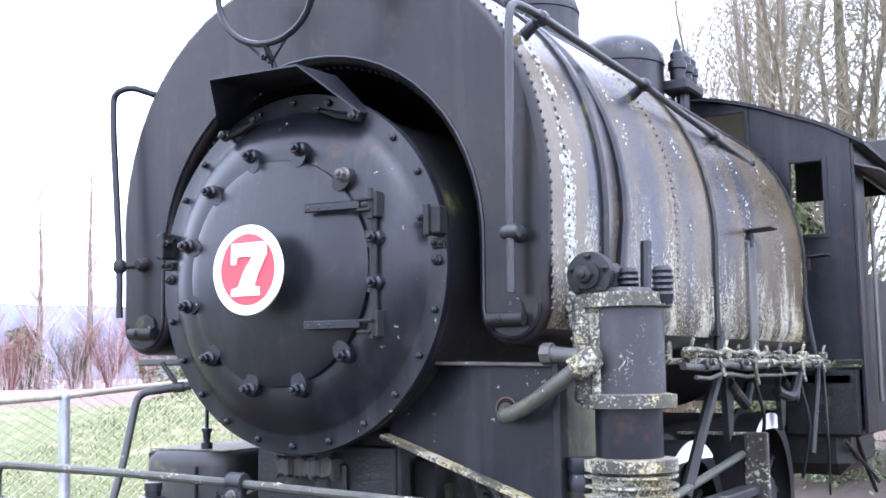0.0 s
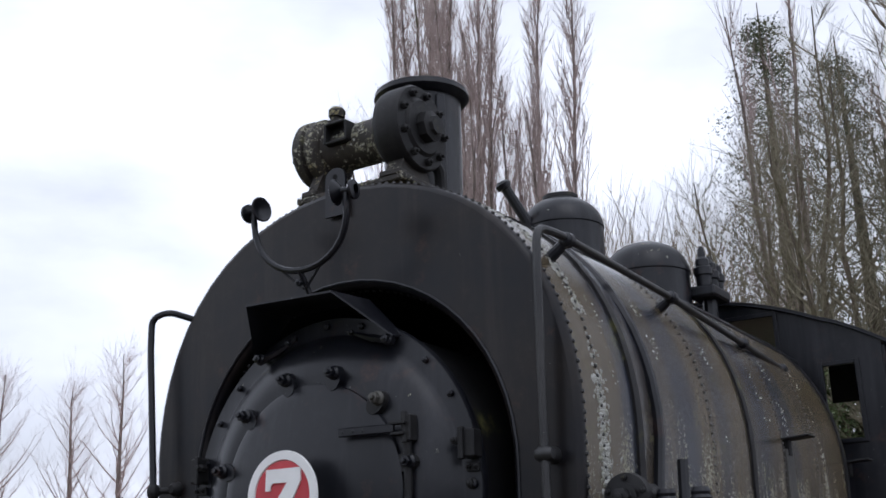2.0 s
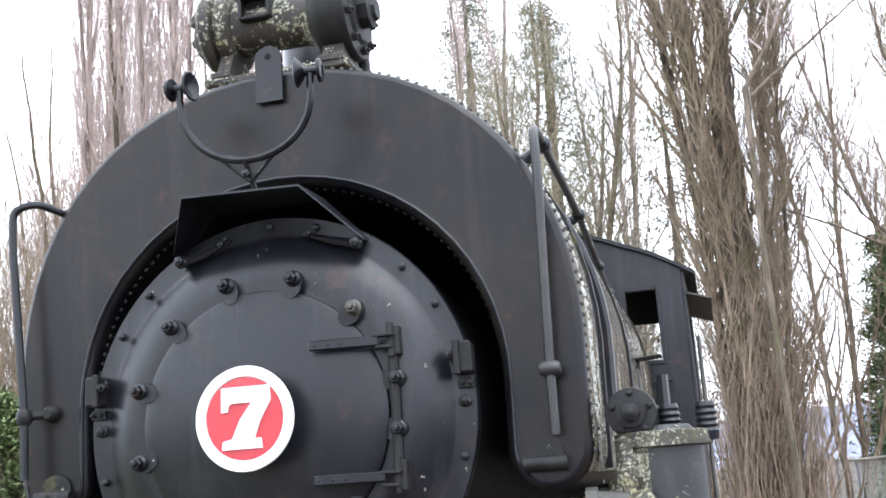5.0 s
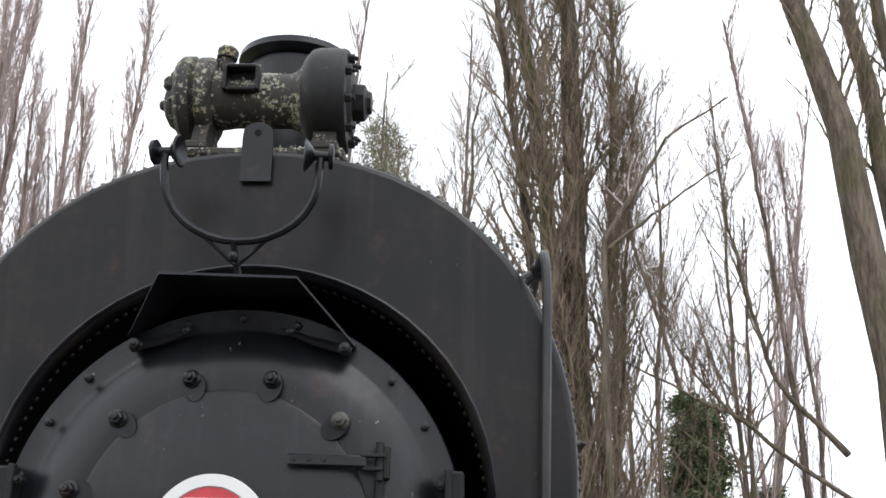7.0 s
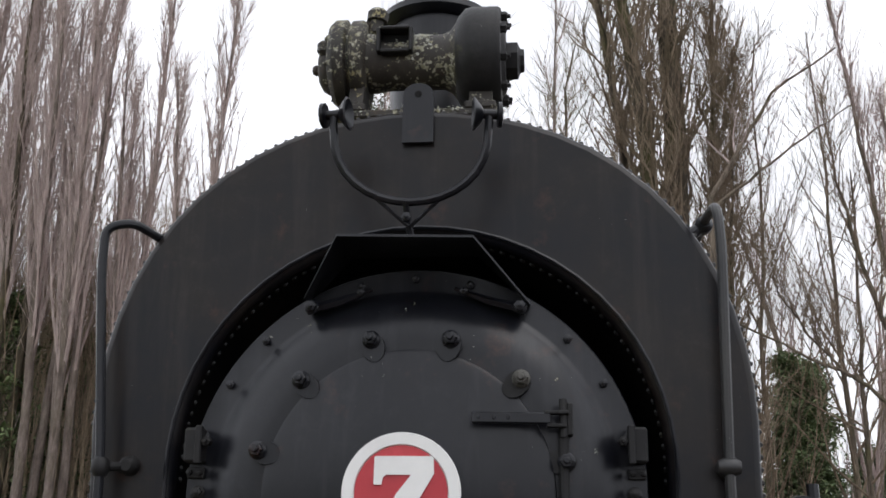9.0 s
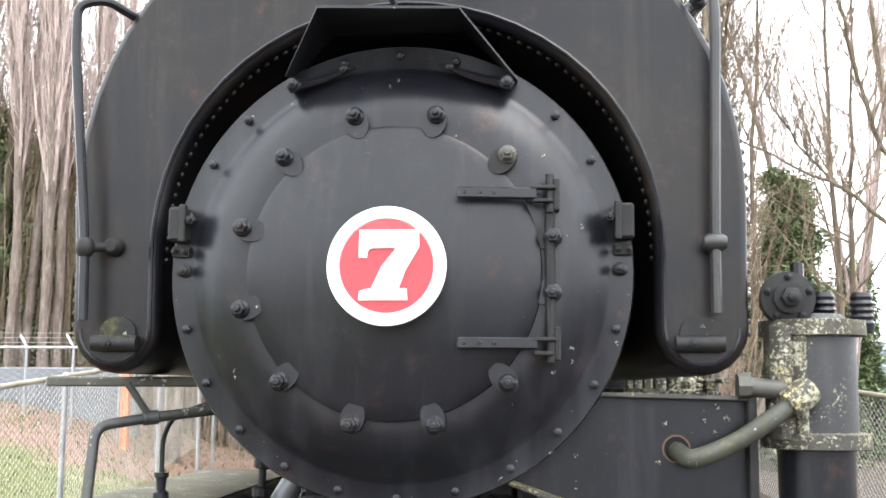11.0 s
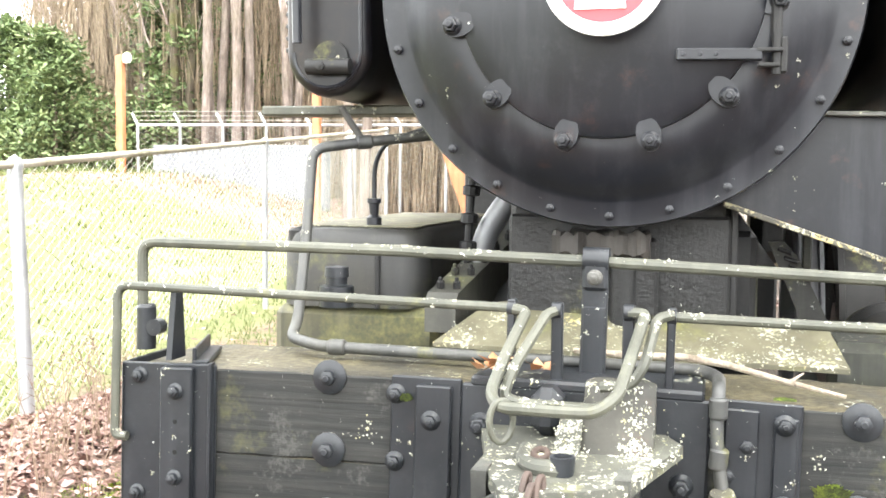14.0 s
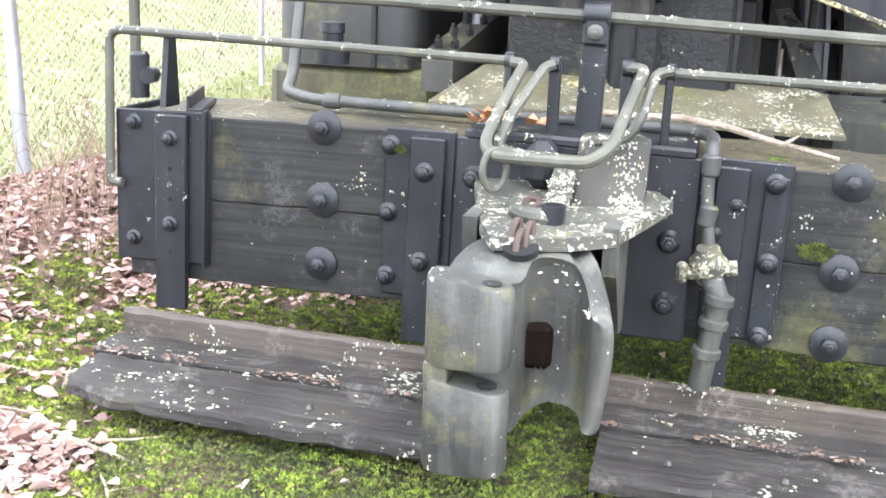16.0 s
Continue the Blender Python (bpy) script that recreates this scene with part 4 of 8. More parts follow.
def build_lamp_bracket():
    g = Geo()
    left, right = Vector((-0.262, -0.105, 3.045)), Vector((0.252, -0.115, 3.028))
    pts = []
    for i in range(17):
        t = i / 16
        a = math.pi * (1 - t)
        x = -0.006 + 0.256 * math.cos(a)
        drop = math.sin(a) ** 0.82
        p = left.lerp(right, t)
        pts.append(Vector((x, p.y + 0.03 * drop, p.z - 0.02 - 0.252 * drop)))
    tube(g, [left + Vector((0, 0, 0.03))] + pts + [right + Vector((0, 0, 0.03))], 0.014, 8)
    br = part("lamp_bracket", g, m_black, loco, "forked iron headlamp bracket with two cup ends")
    for p, sg in ((left, 1), (right, -1)):
        g = Geo()
        q = p + Vector((0, 0, 0.02))
        lathe(g, [(0.022, -0.045), (0.042, -0.04), (0.042, -0.028), (0.016, -0.024), (0.016, 0.02), (0.028, 0.026), (0.056, 0.05), (0.05, 0.054), (0.02, 0.036), (0.0, 0.034)], q, (sg, -0.15, 0), 20, False)
        part("lamp_cup", g, m_black, br)
    g = Geo()
    tube(g, [(-0.02, -0.085, 2.765), (-0.012, -0.04, 2.69), (0.0, -0.02, 2.63)], 0.012, 8)
    tube(g, [(-0.13, -0.085, 2.79), (-0.015, -0.06, 2.69)], 0.006, 6)
    tube(g, [(0.105, -0.085, 2.785), (-0.005, -0.06, 2.69)], 0.006, 6)
    nut(g, (-0.016, -0.085, 2.71), FRONT, 0.016, 0.014)
    part("bracket_stem", g, m_black, br)
    # plate with a hole, bolted to the top of the tank front
    g = Geo()
    poly = [(-0.055, -0.19), (0.055, -0.19), (0.055, -0.02)] + [(0.055 * math.cos(a), -0.01 + 0.045 * math.sin(a)) for a in [math.pi * k / 8 for k in range(1, 8)]] + [(-0.055, -0.02)]
    prism(g, poly, (-0.012, 0.155, 3.250), (1, 0, 0), (0, 0, 1), (0, -0.014, 0))
    pl = part("lamp_plate", g, m_black, loco, "upright plate with a bolt hole on the tank front")
    g = Geo()
    lathe(g, [(0.013, 0), (0.013, 0.0015), (0, 0.0015)], (-0.012, 0.141, 3.242), FRONT, 16, False)
    part("bolt_hole", g, m_hole_shade, pl)


def build_side_clips():
    for sg in (-1, 1):
        x = 0.70 * sg
        g = Geo()
        box(g, (x, 0.055, 2.0), (0.06, 0.07, 0.11), 0.008)
        box(g, (x - 0.02 * sg, 0.02, 2.0), (0.022, 0.03, 0.12), 0.004)
        nut(g, (x - 0.045 * sg, 0.04, 2.01), FRONT, 0.016, 0.03)
        clip = part("flange_clip", g, m_black_dull, loco)
        g = Geo()
        box(g, (x - 0.002 * sg, 0.068, 1.915), (0.055, 0.014, 0.035), 0.003)
        for dx in (-0.016, 0.016):
            nut(g, (x + dx, 0.06, 1.915), FRONT, 0.010, 0.012)
        nut(g, (x - 0.012 * sg, 0.072, 1.855), FRONT, 0.016, 0.014, 0.022)
        part("clip_bolts", g, m_black_dull, clip)


m_lichen_flake = leafy("lichen_flakes", [(0.34, 0.34, 0.30), (0.48, 0.48, 0.45), (0.24, 0.24, 0.17)], 0.95)
# black for uncut holes: the shade inside them is painted on
m_hole_shade = plain("hole_shade", (0.004, 0.004, 0.004), 1.0, 5.0, 1.0)
build_smokebox()
build_number_plate()
build_visor()
build_tank()
build_grab_rails()
build_chimney()
build_dynamo()
build_lamp_bracket()
build_side_clips()


# ---- buffer beam, deck and coupler; the whole front end sags to one side and droops at its ends ----
SAG = Matrix.Translation((-0.015, 0, 0.453)) @ Matrix.Rotation(radians(1.2), 4, "Y") @ Matrix.Translation((0, 0, -0.456))


def sag(g):
    g.v = [tuple(SAG @ Vector((x, y, z - 0.020 * (x / 1.2) ** 2))) for x, y, z in g.v]
    return g


BY = -0.40


def rough_box(g, c, s, nx, seed, amp=0.006, b=0.010):
    """A hewn timber: a long box whose edges waver."""
    rng = random.Random(seed)
    hy, hz = s[1] / 2, s[2] / 2
    ring = [(-hy + b, -hz), (hy - b, -hz), (hy, -hz + b), (hy, hz - b), (hy - b, hz), (-hy + b, hz), (-hy, hz - b), (-hy, -hz + b)]
    for i in range(nx + 1):
        x = c[0] - s[0] / 2 + s[0] * i / nx
        for a, d in ring:
            g.v.append((x, c[1] + a + rng.uniform(-amp, amp), c[2] + d + rng.uniform(-amp, amp)))
    k = len(g.v) - 8 * (nx + 1)
    for i in range(nx):
        for j in range(8):
            g.f.append((k + 8 * i + j, k + 8 * i + (j + 1) % 8, k + 8 * (i + 1) + (j + 1) % 8, k + 8 * (i + 1) + j))
    g.f += [tuple(k + j for j in range(7, -1, -1)), tuple(k + 8 * nx + j for j in range(8))]
    return g


def build_beam():
    g = Geo()
    rough_box(g, (0.02, BY + 0.225, 0.580), (2.70, 0.45, 0.246), 60, 3, 0.002, 0.004)
    beam = part("buffer_beam", sag(g), m_beam, loco, "split black-painted timber buffer beam", 25)
    g = Geo()
    rough_box(g, (0.02, BY + 0.227, 0.3335), (2.70, 0.448, 0.2465), 60, 4, 0.002, 0.004)
    part("lower_timber", sag(g), m_beam, beam, "", 25)
    # ogee washers with square nuts
    for x, zs in ((-0.720, (0.697, 0.489, 0.300)), (0.698, (0.685, 0.447, 0.252))):
        for z in zs:
            g = Geo()
            nut(g, (x, BY - 0.001, z), FRONT, 0.022, 0.022, 0.050, 0.35)
            part("washer_bolt", sag(g), m_plate_steel, beam)
    # end plates with angle iron
    for sg in (-1, 1):
        g = Geo()
        x0 = 1.215 * sg
        box(g, (x0, BY - 0.008, 0.49), (0.30, 0.014, 0.455), 0.004)
        box(g, (x0 + 0.145 * sg, BY + 0.12, 0.49), (0.014, 0.27, 0.455), 0.004)
        end = part("end_plate", sag(g), m_plate_steel, beam)
        g = Geo()
        box(g, (x0 + 0.035 * -sg, BY - 0.026, 0.415), (0.10, 0.022, 0.585), 0.004)
        part("footboard_hanger", sag(g), m_plate_steel, end)
        g = Geo()
        box(g, (x0 + 0.14 * -sg, BY - 0.02, 0.49), (0.012, 0.03, 0.47), 0.003)
        part("angle_edge", sag(g), m_plate_steel, end)
        for dx, z, w in ((0.035, 0.64, 0), (0.035, 0.385, 0), (-0.09, 0.68, 1), (-0.095, 0.33, 1)):
            g = Geo()
            nut(g, (x0 - dx * sg, BY - (0.015 if w else 0.037), z), FRONT, 0.017, 0.016, 0.024, 0.3)
            part("bolt", sag(g), m_plate_steel, end)
        for dz in (0.30, 0.46, 0.55):
            g = Geo()
            lathe(g, [(0.007, 0), (0.007, 0.0012), (0, 0.0012)], (x0 - 0.035 * sg, BY - 0.037, dz), FRONT, 10, False)
            part("bolt_hole", sag(g), m_hole_shade, end)
    # strap plates beside the draft pocket
    for sg, x in ((-1, -0.445), (1, 0.465)):
        g = Geo()
        box(g, (x - 0.01 * sg, BY - 0.008, 0.475), (0.20, 0.016, 0.48), 0.004)
        pl = part("strap_plate", sag(g), m_plate_steel, beam)
        g = Geo()
        if sg < 0:
            box(g, (x + 0.035, BY - 0.026, 0.40), (0.10, 0.022, 0.59), 0.004)
        else:
            box(g, (x - 0.06, BY - 0.024, 0.395), (0.085, 0.02, 0.60), 0.004)
            box(g, (x + 0.05, BY - 0.022, 0.46), (0.06, 0.016, 0.44), 0.004)
        part("footboard_hanger", sag(g), m_plate_steel, pl)
        rows = ((-0.075, 0.665), (-0.075, 0.475), (-0.072, 0.29), (0.03, 0.60), (0.03, 0.345)) if sg < 0 else ((0.045, 0.665), (0.05, 0.455), (0.05, 0.255), (-0.045, 0.60), (-0.09, 0.52))
        for dx, z in rows:
            g = Geo()
            nut(g, (x + dx, BY - (0.036 if dx > 0 else 0.016), z), FRONT, 0.018, 0.018, 0.028, 0.4)
            part("bolt", sag(g), m_plate_steel, pl)
    # angle cleats on the beam top
    for x, a in ((-1.17, 18), (1.16, -18)):
        g = Geo()
        box(g, (x, BY + 0.15, 0.715), (0.05, 0.30, 0.018), 0.004, (0, 0, a))
        box(g, (x - 0.02, BY + 0.15, 0.735), (0.012, 0.30, 0.05), 0.003, (0, 0, a))
        part("top_cleat", sag(g), m_plate_steel, beam)
    # deck plate behind the beam
    g = Geo()
    g.add([(-0.55, 0.06, 0.742), (0.71, 0.06, 0.716), (0.66, 0.26, 0.815), (0.60, 0.32, 0.825), (-0.36, 0.32, 0.855), (-0.42, 0.26, 0.845),
           (-0.55, 0.06, 0.728), (0.71, 0.06, 0.702), (0.66, 0.26, 0.801), (0.60, 0.32, 0.811), (-0.36, 0.32, 0.841), (-0.42, 0.26, 0.831)],
          [(0, 1, 2, 3, 4, 5), (11, 10, 9, 8, 7, 6)] + [(i, 6 + i, 6 + (i + 1) % 6, (i + 1) % 6) for i in range(6)])
    part("deck_plate", g, m_deck, loco, "green-stained sloping steel deck plate", 20)


def build_front_rails():
    # upper handrail on its middle post
    g = Geo()
    y = BY + 0.155
    tube(g, bend([(-1.40, y, 0.74), (-1.40, y, 1.062), (-0.6, y, 1.053), (0.0, y, 1.036), (0.8, y, 1.006), (1.36, y, 0.985), (1.365, y, 0.70)], 0.05), 0.017, 10)
    rail = part("front_handrail", g, m_rail_iron, loco, "lichen-spotted pipe handrail across the beam")
    g = Geo()
    box(g, (0.0, y + 0.0, 0.86), (0.072, 0.028, 0.33), 0.005)
    box(g, (0.0, y - 0.012, 0.805), (0.064, 0.012, 0.22), 0.004)
    lathe(g, [(0.036, -0.036), (0.036, 0.036)], (0, y, 1.044), (1, 0, 0), 16)
    box(g, (0, y - 0.006, 1.01), (0.072, 0.052, 0.10), 0.01)
    post = part("rail_post", sag(g), m_plate_steel, rail)
    g = Geo()
    nut(g, (0.0, y - 0.032, 0.998), FRONT, 0.017, 0.012, 0.022, 0.2)
    part("bolt", sag(g), m_iron, post)
    for sg in (-1, 1):
        g = Geo()
        lathe(g, [(0.03, 0), (0.03, 0.13), (0.022, 0.14)], (1.38 * sg, y, 0.73), (0, 0, 1), 14)
        lathe(g, [(0.026, -0.02), (0.026, 0.02)], (1.38 * sg + 0.04, y - 0.01, 0.80), FRONT, 12)
        part("rail_socket", sag(g), m_plate_steel, rail)
    # uncoupling rods
    yr = BY - 0.005
    for sg, xa in ((-1, 0.207), (1, 0.217)):
        g = Geo()
        tube(g, bend([(1.375 * sg + 0.04 * -sg, yr - 0.03, 0.50), (1.375 * sg, yr - 0.03, 0.50), (1.375 * sg, yr - 0.02, 0.945), (xa * sg, yr + 0.01, 0.916), ], 0.04), 0.0135, 10)
        rod = part("uncoupling_rod", sag(g), m_rail_iron, loco, "bent uncoupling lever rod with lichen spots")
        g = Geo()
        prism(g, [(-0.045, 0), (0.045, 0), (0.018, 0.22), (-0.018, 0.22)], (1.215 * sg - 0.008, BY + 0.03, 0.725), (0, 1, 0), (0, 0, 1), (0.018, 0, 0))
        part("rod_bracket", sag(g), m_plate_steel, rod)
        g = Geo()
        box(g, (xa * sg, yr + 0.015, 0.815), (0.022, 0.036, 0.25), 0.004)
        lathe(g, [(0.022, -0.012), (0.022, 0.012)], (xa * sg, yr + 0.012, 0.916), (1, 0, 0), 14)
        part("rod_bracket", sag(g), m_plate_steel, rod)
    # hanging loops of the lever in the middle
    g = Geo()
    z0 = 0.915
    tube(g, bend([(-0.207, yr, z0), (-0.17, yr - 0.005, z0 - 0.005), (-0.20, yr - 0.14, z0 - 0.10), (-0.222, yr - 0.24, z0 - 0.185), (-0.185, yr - 0.31, z0 - 0.205), (0.05, yr - 0.34, z0 - 0.20), (0.10, yr - 0.30, z0 - 0.165), (0.13, yr - 0.10, z0 - 0.055), (0.145, yr, z0), (0.10, yr + 0.005, z0)], 0.05), 0.0155, 10)
    tube(g, bend([(-0.09, yr, z0), (-0.115, yr - 0.01, z0 - 0.01), (-0.175, yr - 0.17, z0 - 0.13), (-0.195, yr - 0.20, z0 - 0.20), (-0.15, yr - 0.20, z0 - 0.215), (0.05, yr - 0.20, z0 - 0.22)], 0.04), 0.0145, 8)
    tube(g, bend([(0.217, yr, z0), (0.175, yr - 0.01, z0 - 0.01), (0.15, yr - 0.10, z0 - 0.12), (0.12, yr - 0.11, z0 - 0.17), (0.04, yr - 0.11, z0 - 0.18)], 0.04), 0.0145, 8)
    lever = part("lever_loop", g, m_rail_iron, loco, "doubled iron lever loops over the coupler")
    for x in (-0.09, 0.10):
        g = Geo()
        box(g, (x, yr + 0.02, 0.80), (0.032, 0.022, 0.27), 0.004)
        lathe(g, [(0.022, -0.012), (0.022, 0.012)], (x, yr + 0.012, 0.915), (1, 0, 0), 14)
        part("rod_bracket", g, m_plate_steel, lever)
    g = Geo()
    ring = [(-0.180 + 0.026 * math.cos(a), yr - 0.30 + 0.02 * math.cos(a), z0 - 0.240 + 0.052 * math.sin(a)) for a in [2 * math.pi * k / 14 for k in range(15)]]
    tube(g, ring, 0.0085, 8, False)
    part("lift_ring", g, m_rail_iron, lever)


m_pipe = weathered("dull_pipe", (0.022, 0.023, 0.024), (0.048, 0.047, 0.041), (0.4, 0.65), fleck=1.0, moss=0.25, rust=0.15)
# rusty dirt, darkened for the shade inside the throat
m_throat = weathered("throat_shade_dirt", (0.004, 0.003, 0.0025), (0.016, 0.010, 0.007), (0.85, 0.98), fleck=0.9, streak=0.1, gloss=0.05)


def rounded(poly, k):
    """A closed outline with smooth curves through its points."""
    out, n = [], len(poly)
    for i in range(n):
        p0, p1, p2, p3 = (Vector(poly[(i + j) % n]) for j in (-1, 0, 1, 2))
        for s in range(k):
            t = s / k
            q = 0.5 * (2 * p1 + (p2 - p0) * t + (2 * p0 - 5 * p1 + 4 * p2 - p3) * t * t + (3 * p1 - p0 - 3 * p2 + p3) * t ** 3)
            out.append((q.x, q.y))
    return out


def build_coupler():
    # draft pocket bolted to the beam
    g = Geo()
    box(g, (-0.005, BY - 0.012, 0.455), (0.66, 0.024, 0.505), 0.006)
    box(g, (0.0, BY + 0.10, 0.715), (0.62, 0.25, 0.03), 0.008)
    pocket = part("draft_pocket", sag(g), m_plate_steel, loco, "heavy cast draft pocket with white lichen")
    g = Geo()
    prism(g, [(-0.29, -0.02), (0.20, -0.02), (0.25, -0.10), (0.135, -0.40), (0.03, -0.46), (-0.14, -0.50), (-0.19, -0.40), (-0.27, -0.10)], (0.0, BY, 0.572), (1, 0, 0), (0, 1, 0.10), (0, 0, 0.032))
    top = part("pocket_top", g, m_pocket, pocket, "", 20)
    # thick rounded gusset under the lever, a low web beside it and a boss with a rounded nose
    g = Geo()
    prof = [(BY - 0.02, 0.57), (BY - 0.215, 0.57), (BY - 0.200, 0.592), (BY - 0.150, 0.635), (BY - 0.105, 0.69), (BY - 0.075, 0.730), (BY - 0.045, 0.745), (BY - 0.02, 0.745)]
    k = len(prof)
    g.add([(x, y, z) for x, sh in ((-0.005, 0.02), (0.02, 0.0), (0.15, 0.0), (0.178, 0.025)) for y, z in [(min(BY - 0.02, y + sh), z - (0.5 * sh if z > 0.6 else 0)) for y, z in prof]],
          [tuple(range(k)), tuple(range(4 * k - 1, 3 * k - 1, -1))] + [(a * k + i, (a + 1) * k + i, (a + 1) * k + (i + 1) % k, a * k + (i + 1) % k) for a in range(3) for i in range(k)])
    part("gusset", g, m_gusset, top, "gusset crusted with pale and yellow lichen", 40)
    g = Geo()
    prism(g, [(-0.02, 0.57), (-0.25, 0.57), (-0.22, 0.592), (-0.06, 0.675), (-0.02, 0.675)], (-0.062, BY, 0), (0, 1, 0), (0, 0, 1), (0.06, 0, 0))
    part("gusset", g, m_pocket, top, "", 30)
    g = Geo()
    box(g, (-0.100, BY - 0.065, 0.660), (0.085, 0.11, 0.125), 0.028)
    part("boss", g, m_plate_steel, top)
    for x in (-0.235, 0.105):
        g = Geo()
        prism(g, [(-0.01, 0.0), (-0.40, 0.0), (-0.385, -0.12), (-0.30, -0.20), (-0.14, -0.34), (-0.01, -0.36)], (x, BY, 0.575), (0, 1, 0), (0, 0, 1), (0.036, 0, 0))
        part("pocket_cheek", g, m_coupler, pocket, "", 20)
    g = Geo()
    lathe(g, [(0.026, 0), (0.029, 0.02), (0.031, 0.050), (0.024, 0.051), (0.022, 0.012), (0, 0.012)], (-0.022, -0.755, 0.562), (0, 0, 1), 20, False)
    cup = part("pin_cup", g, m_plate_steel, pocket)
    g = Geo()
    arm = bend([(-0.135, BY - 0.20, 0.588), (-0.128, BY - 0.31, 0.586), (-0.085, BY - 0.365, 0.582), (-0.03, BY - 0.36, 0.580)], 0.05)
    tube(g, arm, [0.016 + 0.007 * i / (len(arm) - 1) for i in range(len(arm))], 10)
    part("lifter_arm", g, m_pocket, cup)
    for x, z in ((0.245, 0.30), (-0.29, 0.34), (0.245, 0.47), (-0.29, 0.60)):
        g = Geo()
        nut(g, (x, BY - 0.024, z), FRONT, 0.022, 0.024, 0.032, 0.4)
        part("bolt", g, m_plate_steel, pocket)
    # coupler head: shank, guard arm and knuckle
    yf = -1.02
    g = Geo()
    box(g, (-0.01, -0.585, 0.40), (0.17, 0.47, 0.20), 0.03)
    shank = part("coupler", g, m_coupler, loco, "weathered knuckle coupler with a chain on its lock")
    g = Geo()
    # head outline seen from above, thick casting, throat open to the front; the guard arm tapers towards its foot
    head = [(-0.238, 0.03), (-0.215, 0.15), (-0.13, 0.24), (-0.03, 0.27), (0.06, 0.24), (0.115, 0.16), (0.15, 0.06), (0.165, -0.03), (0.148, -0.055), (0.125, -0.03), (0.105, 0.05), (0.065, 0.105), (0.01, 0.125), (-0.045, 0.11), (-0.062, 0.02), (-0.14, -0.01)]
    head = rounded(head, 3)
    n = len(head)
    verts = []
    levels = ((0.165, 0.90), (0.175, 0.95), (0.22, 0.98), (0.30, 1.0), (0.40, 1.0), (0.44, 0.985), (0.462, 0.95), (0.475, 0.86))
    for z, k in levels:
        for x, y in head:
            arm = smoothstep(0.06, 0.14, x)
            rise = (0.062 * smoothstep(0.0, 0.20, y) if z > 0.35 else 0.0) - (0.05 * arm if z > 0.35 else 0.0)
            if z < 0.25:
                rise -= 0.06 * smoothstep(0.02, -0.1, x)
            verts.append((x * (1 - (1 - k) * 0.7) - 0.012 * arm * smoothstep(0.35, 0.17, z), yf + 0.02 + y * (k if y > 0 else 1.0), z + rise))
    faces = [tuple(range(n - 1, -1, -1)), tuple((len(levels) - 1) * n + i for i in range(n))]
    for k in range(len(levels) - 1):
        faces += [(k * n + i, k * n + (i + 1) % n, (k + 1) * n + (i + 1) % n, (k + 1) * n + i) for i in range(n)]
    g.add(verts, faces)
    head_ob = part("coupler_head", g, m_coupler, shank, "", 65)
    # proud dark block in place of a hole, its shade painted
    g = Geo()
    box(g, (-0.040, yf + 0.140, 0.300), (0.104, 0.05, 0.112), 0.014)
    part("throat_recess", g, m_throat, head_ob)
    # knuckle: split lug above and below a link slot, pin through both
    def lug(za, zb, name):
        gg = Geo()
        poly = [(-0.246, 0.05), (-0.250, 0.0), (-0.238, -0.035), (-0.20, -0.05), (-0.13, -0.048)]
        poly += [(-0.107 + 0.052 * math.cos(a), 0.004 + 0.052 * math.sin(a)) for a in [radians(-90 + 18 * k) for k in range(11)]]
        poly += [(-0.17, 0.056)]
        poly = rounded(poly, 2)
        m2 = len(poly)
        vv = []
        for z, k in ((za, 0.94), (za + 0.008, 1.0), (zb - 0.008, 1.0), (zb, 0.94)):
            vv += [(-0.15 + (x + 0.15) * k, yf - 0.035 + y * k, z + (0.022 * smoothstep(-0.05, -0.24, x) if z == zb or z == zb - 0.008 else 0)) for x, y in poly]
        ff = [tuple(range(m2 - 1, -1, -1)), tuple(3 * m2 + i for i in range(m2))]
        for k in range(3):
            ff += [(k * m2 + i, k * m2 + (i + 1) % m2, (k + 1) * m2 + (i + 1) % m2, (k + 1) * m2 + i) for i in range(m2)]
        gg.add(vv, ff)
        return part(name, gg, m_coupler, shank, "", 40)
    up = lug(0.297, 0.482, "knuckle")
    lug(0.045, 0.243, "knuckle_foot")
    g = Geo()
    box(g, (-0.218, yf - 0.034, 0.27), (0.055, 0.078, 0.07), 0.004)
    part("knuckle_web", g, m_coupler, shank)
    for z, parent in ((0.484, up), (0.247, up)):
        g = Geo()
        lathe(g, [(0.024, 0), (0.024, 0.003), (0.017, 0.004), (0, 0.0)], (-0.108, yf - 0.03, z + 0.002), (0, 0, 1), 18, False)
        part("pin_hole", g, m_hole_shade, parent)
    # short rusty chain that drops into the lock; a black disc paints its shaded socket
    g = Geo()
    lathe(g, [(0.040, -0.03), (0.042, 0.004), (0.034, 0.007), (0.0, 0.005)], (-0.075, -0.885, 0.533), (0, -0.35, 1), 18, False)
    part("lock_socket", g, m_hole_shade, head_ob)
    for x, y, z, fl in ((-0.092, -0.862, 0.560, 0), (-0.060, -0.866, 0.556, 0), (-0.076, -0.890, 0.542, 0), (-0.083, BY - 0.30, 0.60, 1)):
        g = Geo()
        pts = []
        for q in range(17):
            a = 2 * math.pi * q / 16
            u, w = 0.031 * math.sin(a), 0.017 * math.cos(a)
            pts.append((x + (w if fl else 0.35 * w), y + 0.55 * u + (0 if fl else 0.8 * w), z + (0.25 if fl else 0.9) * u + (0 if fl else 0.2 * w)))
        tube(g, pts, 0.0085, 8, False)
        part("chain_link", g, m_chain, shank)


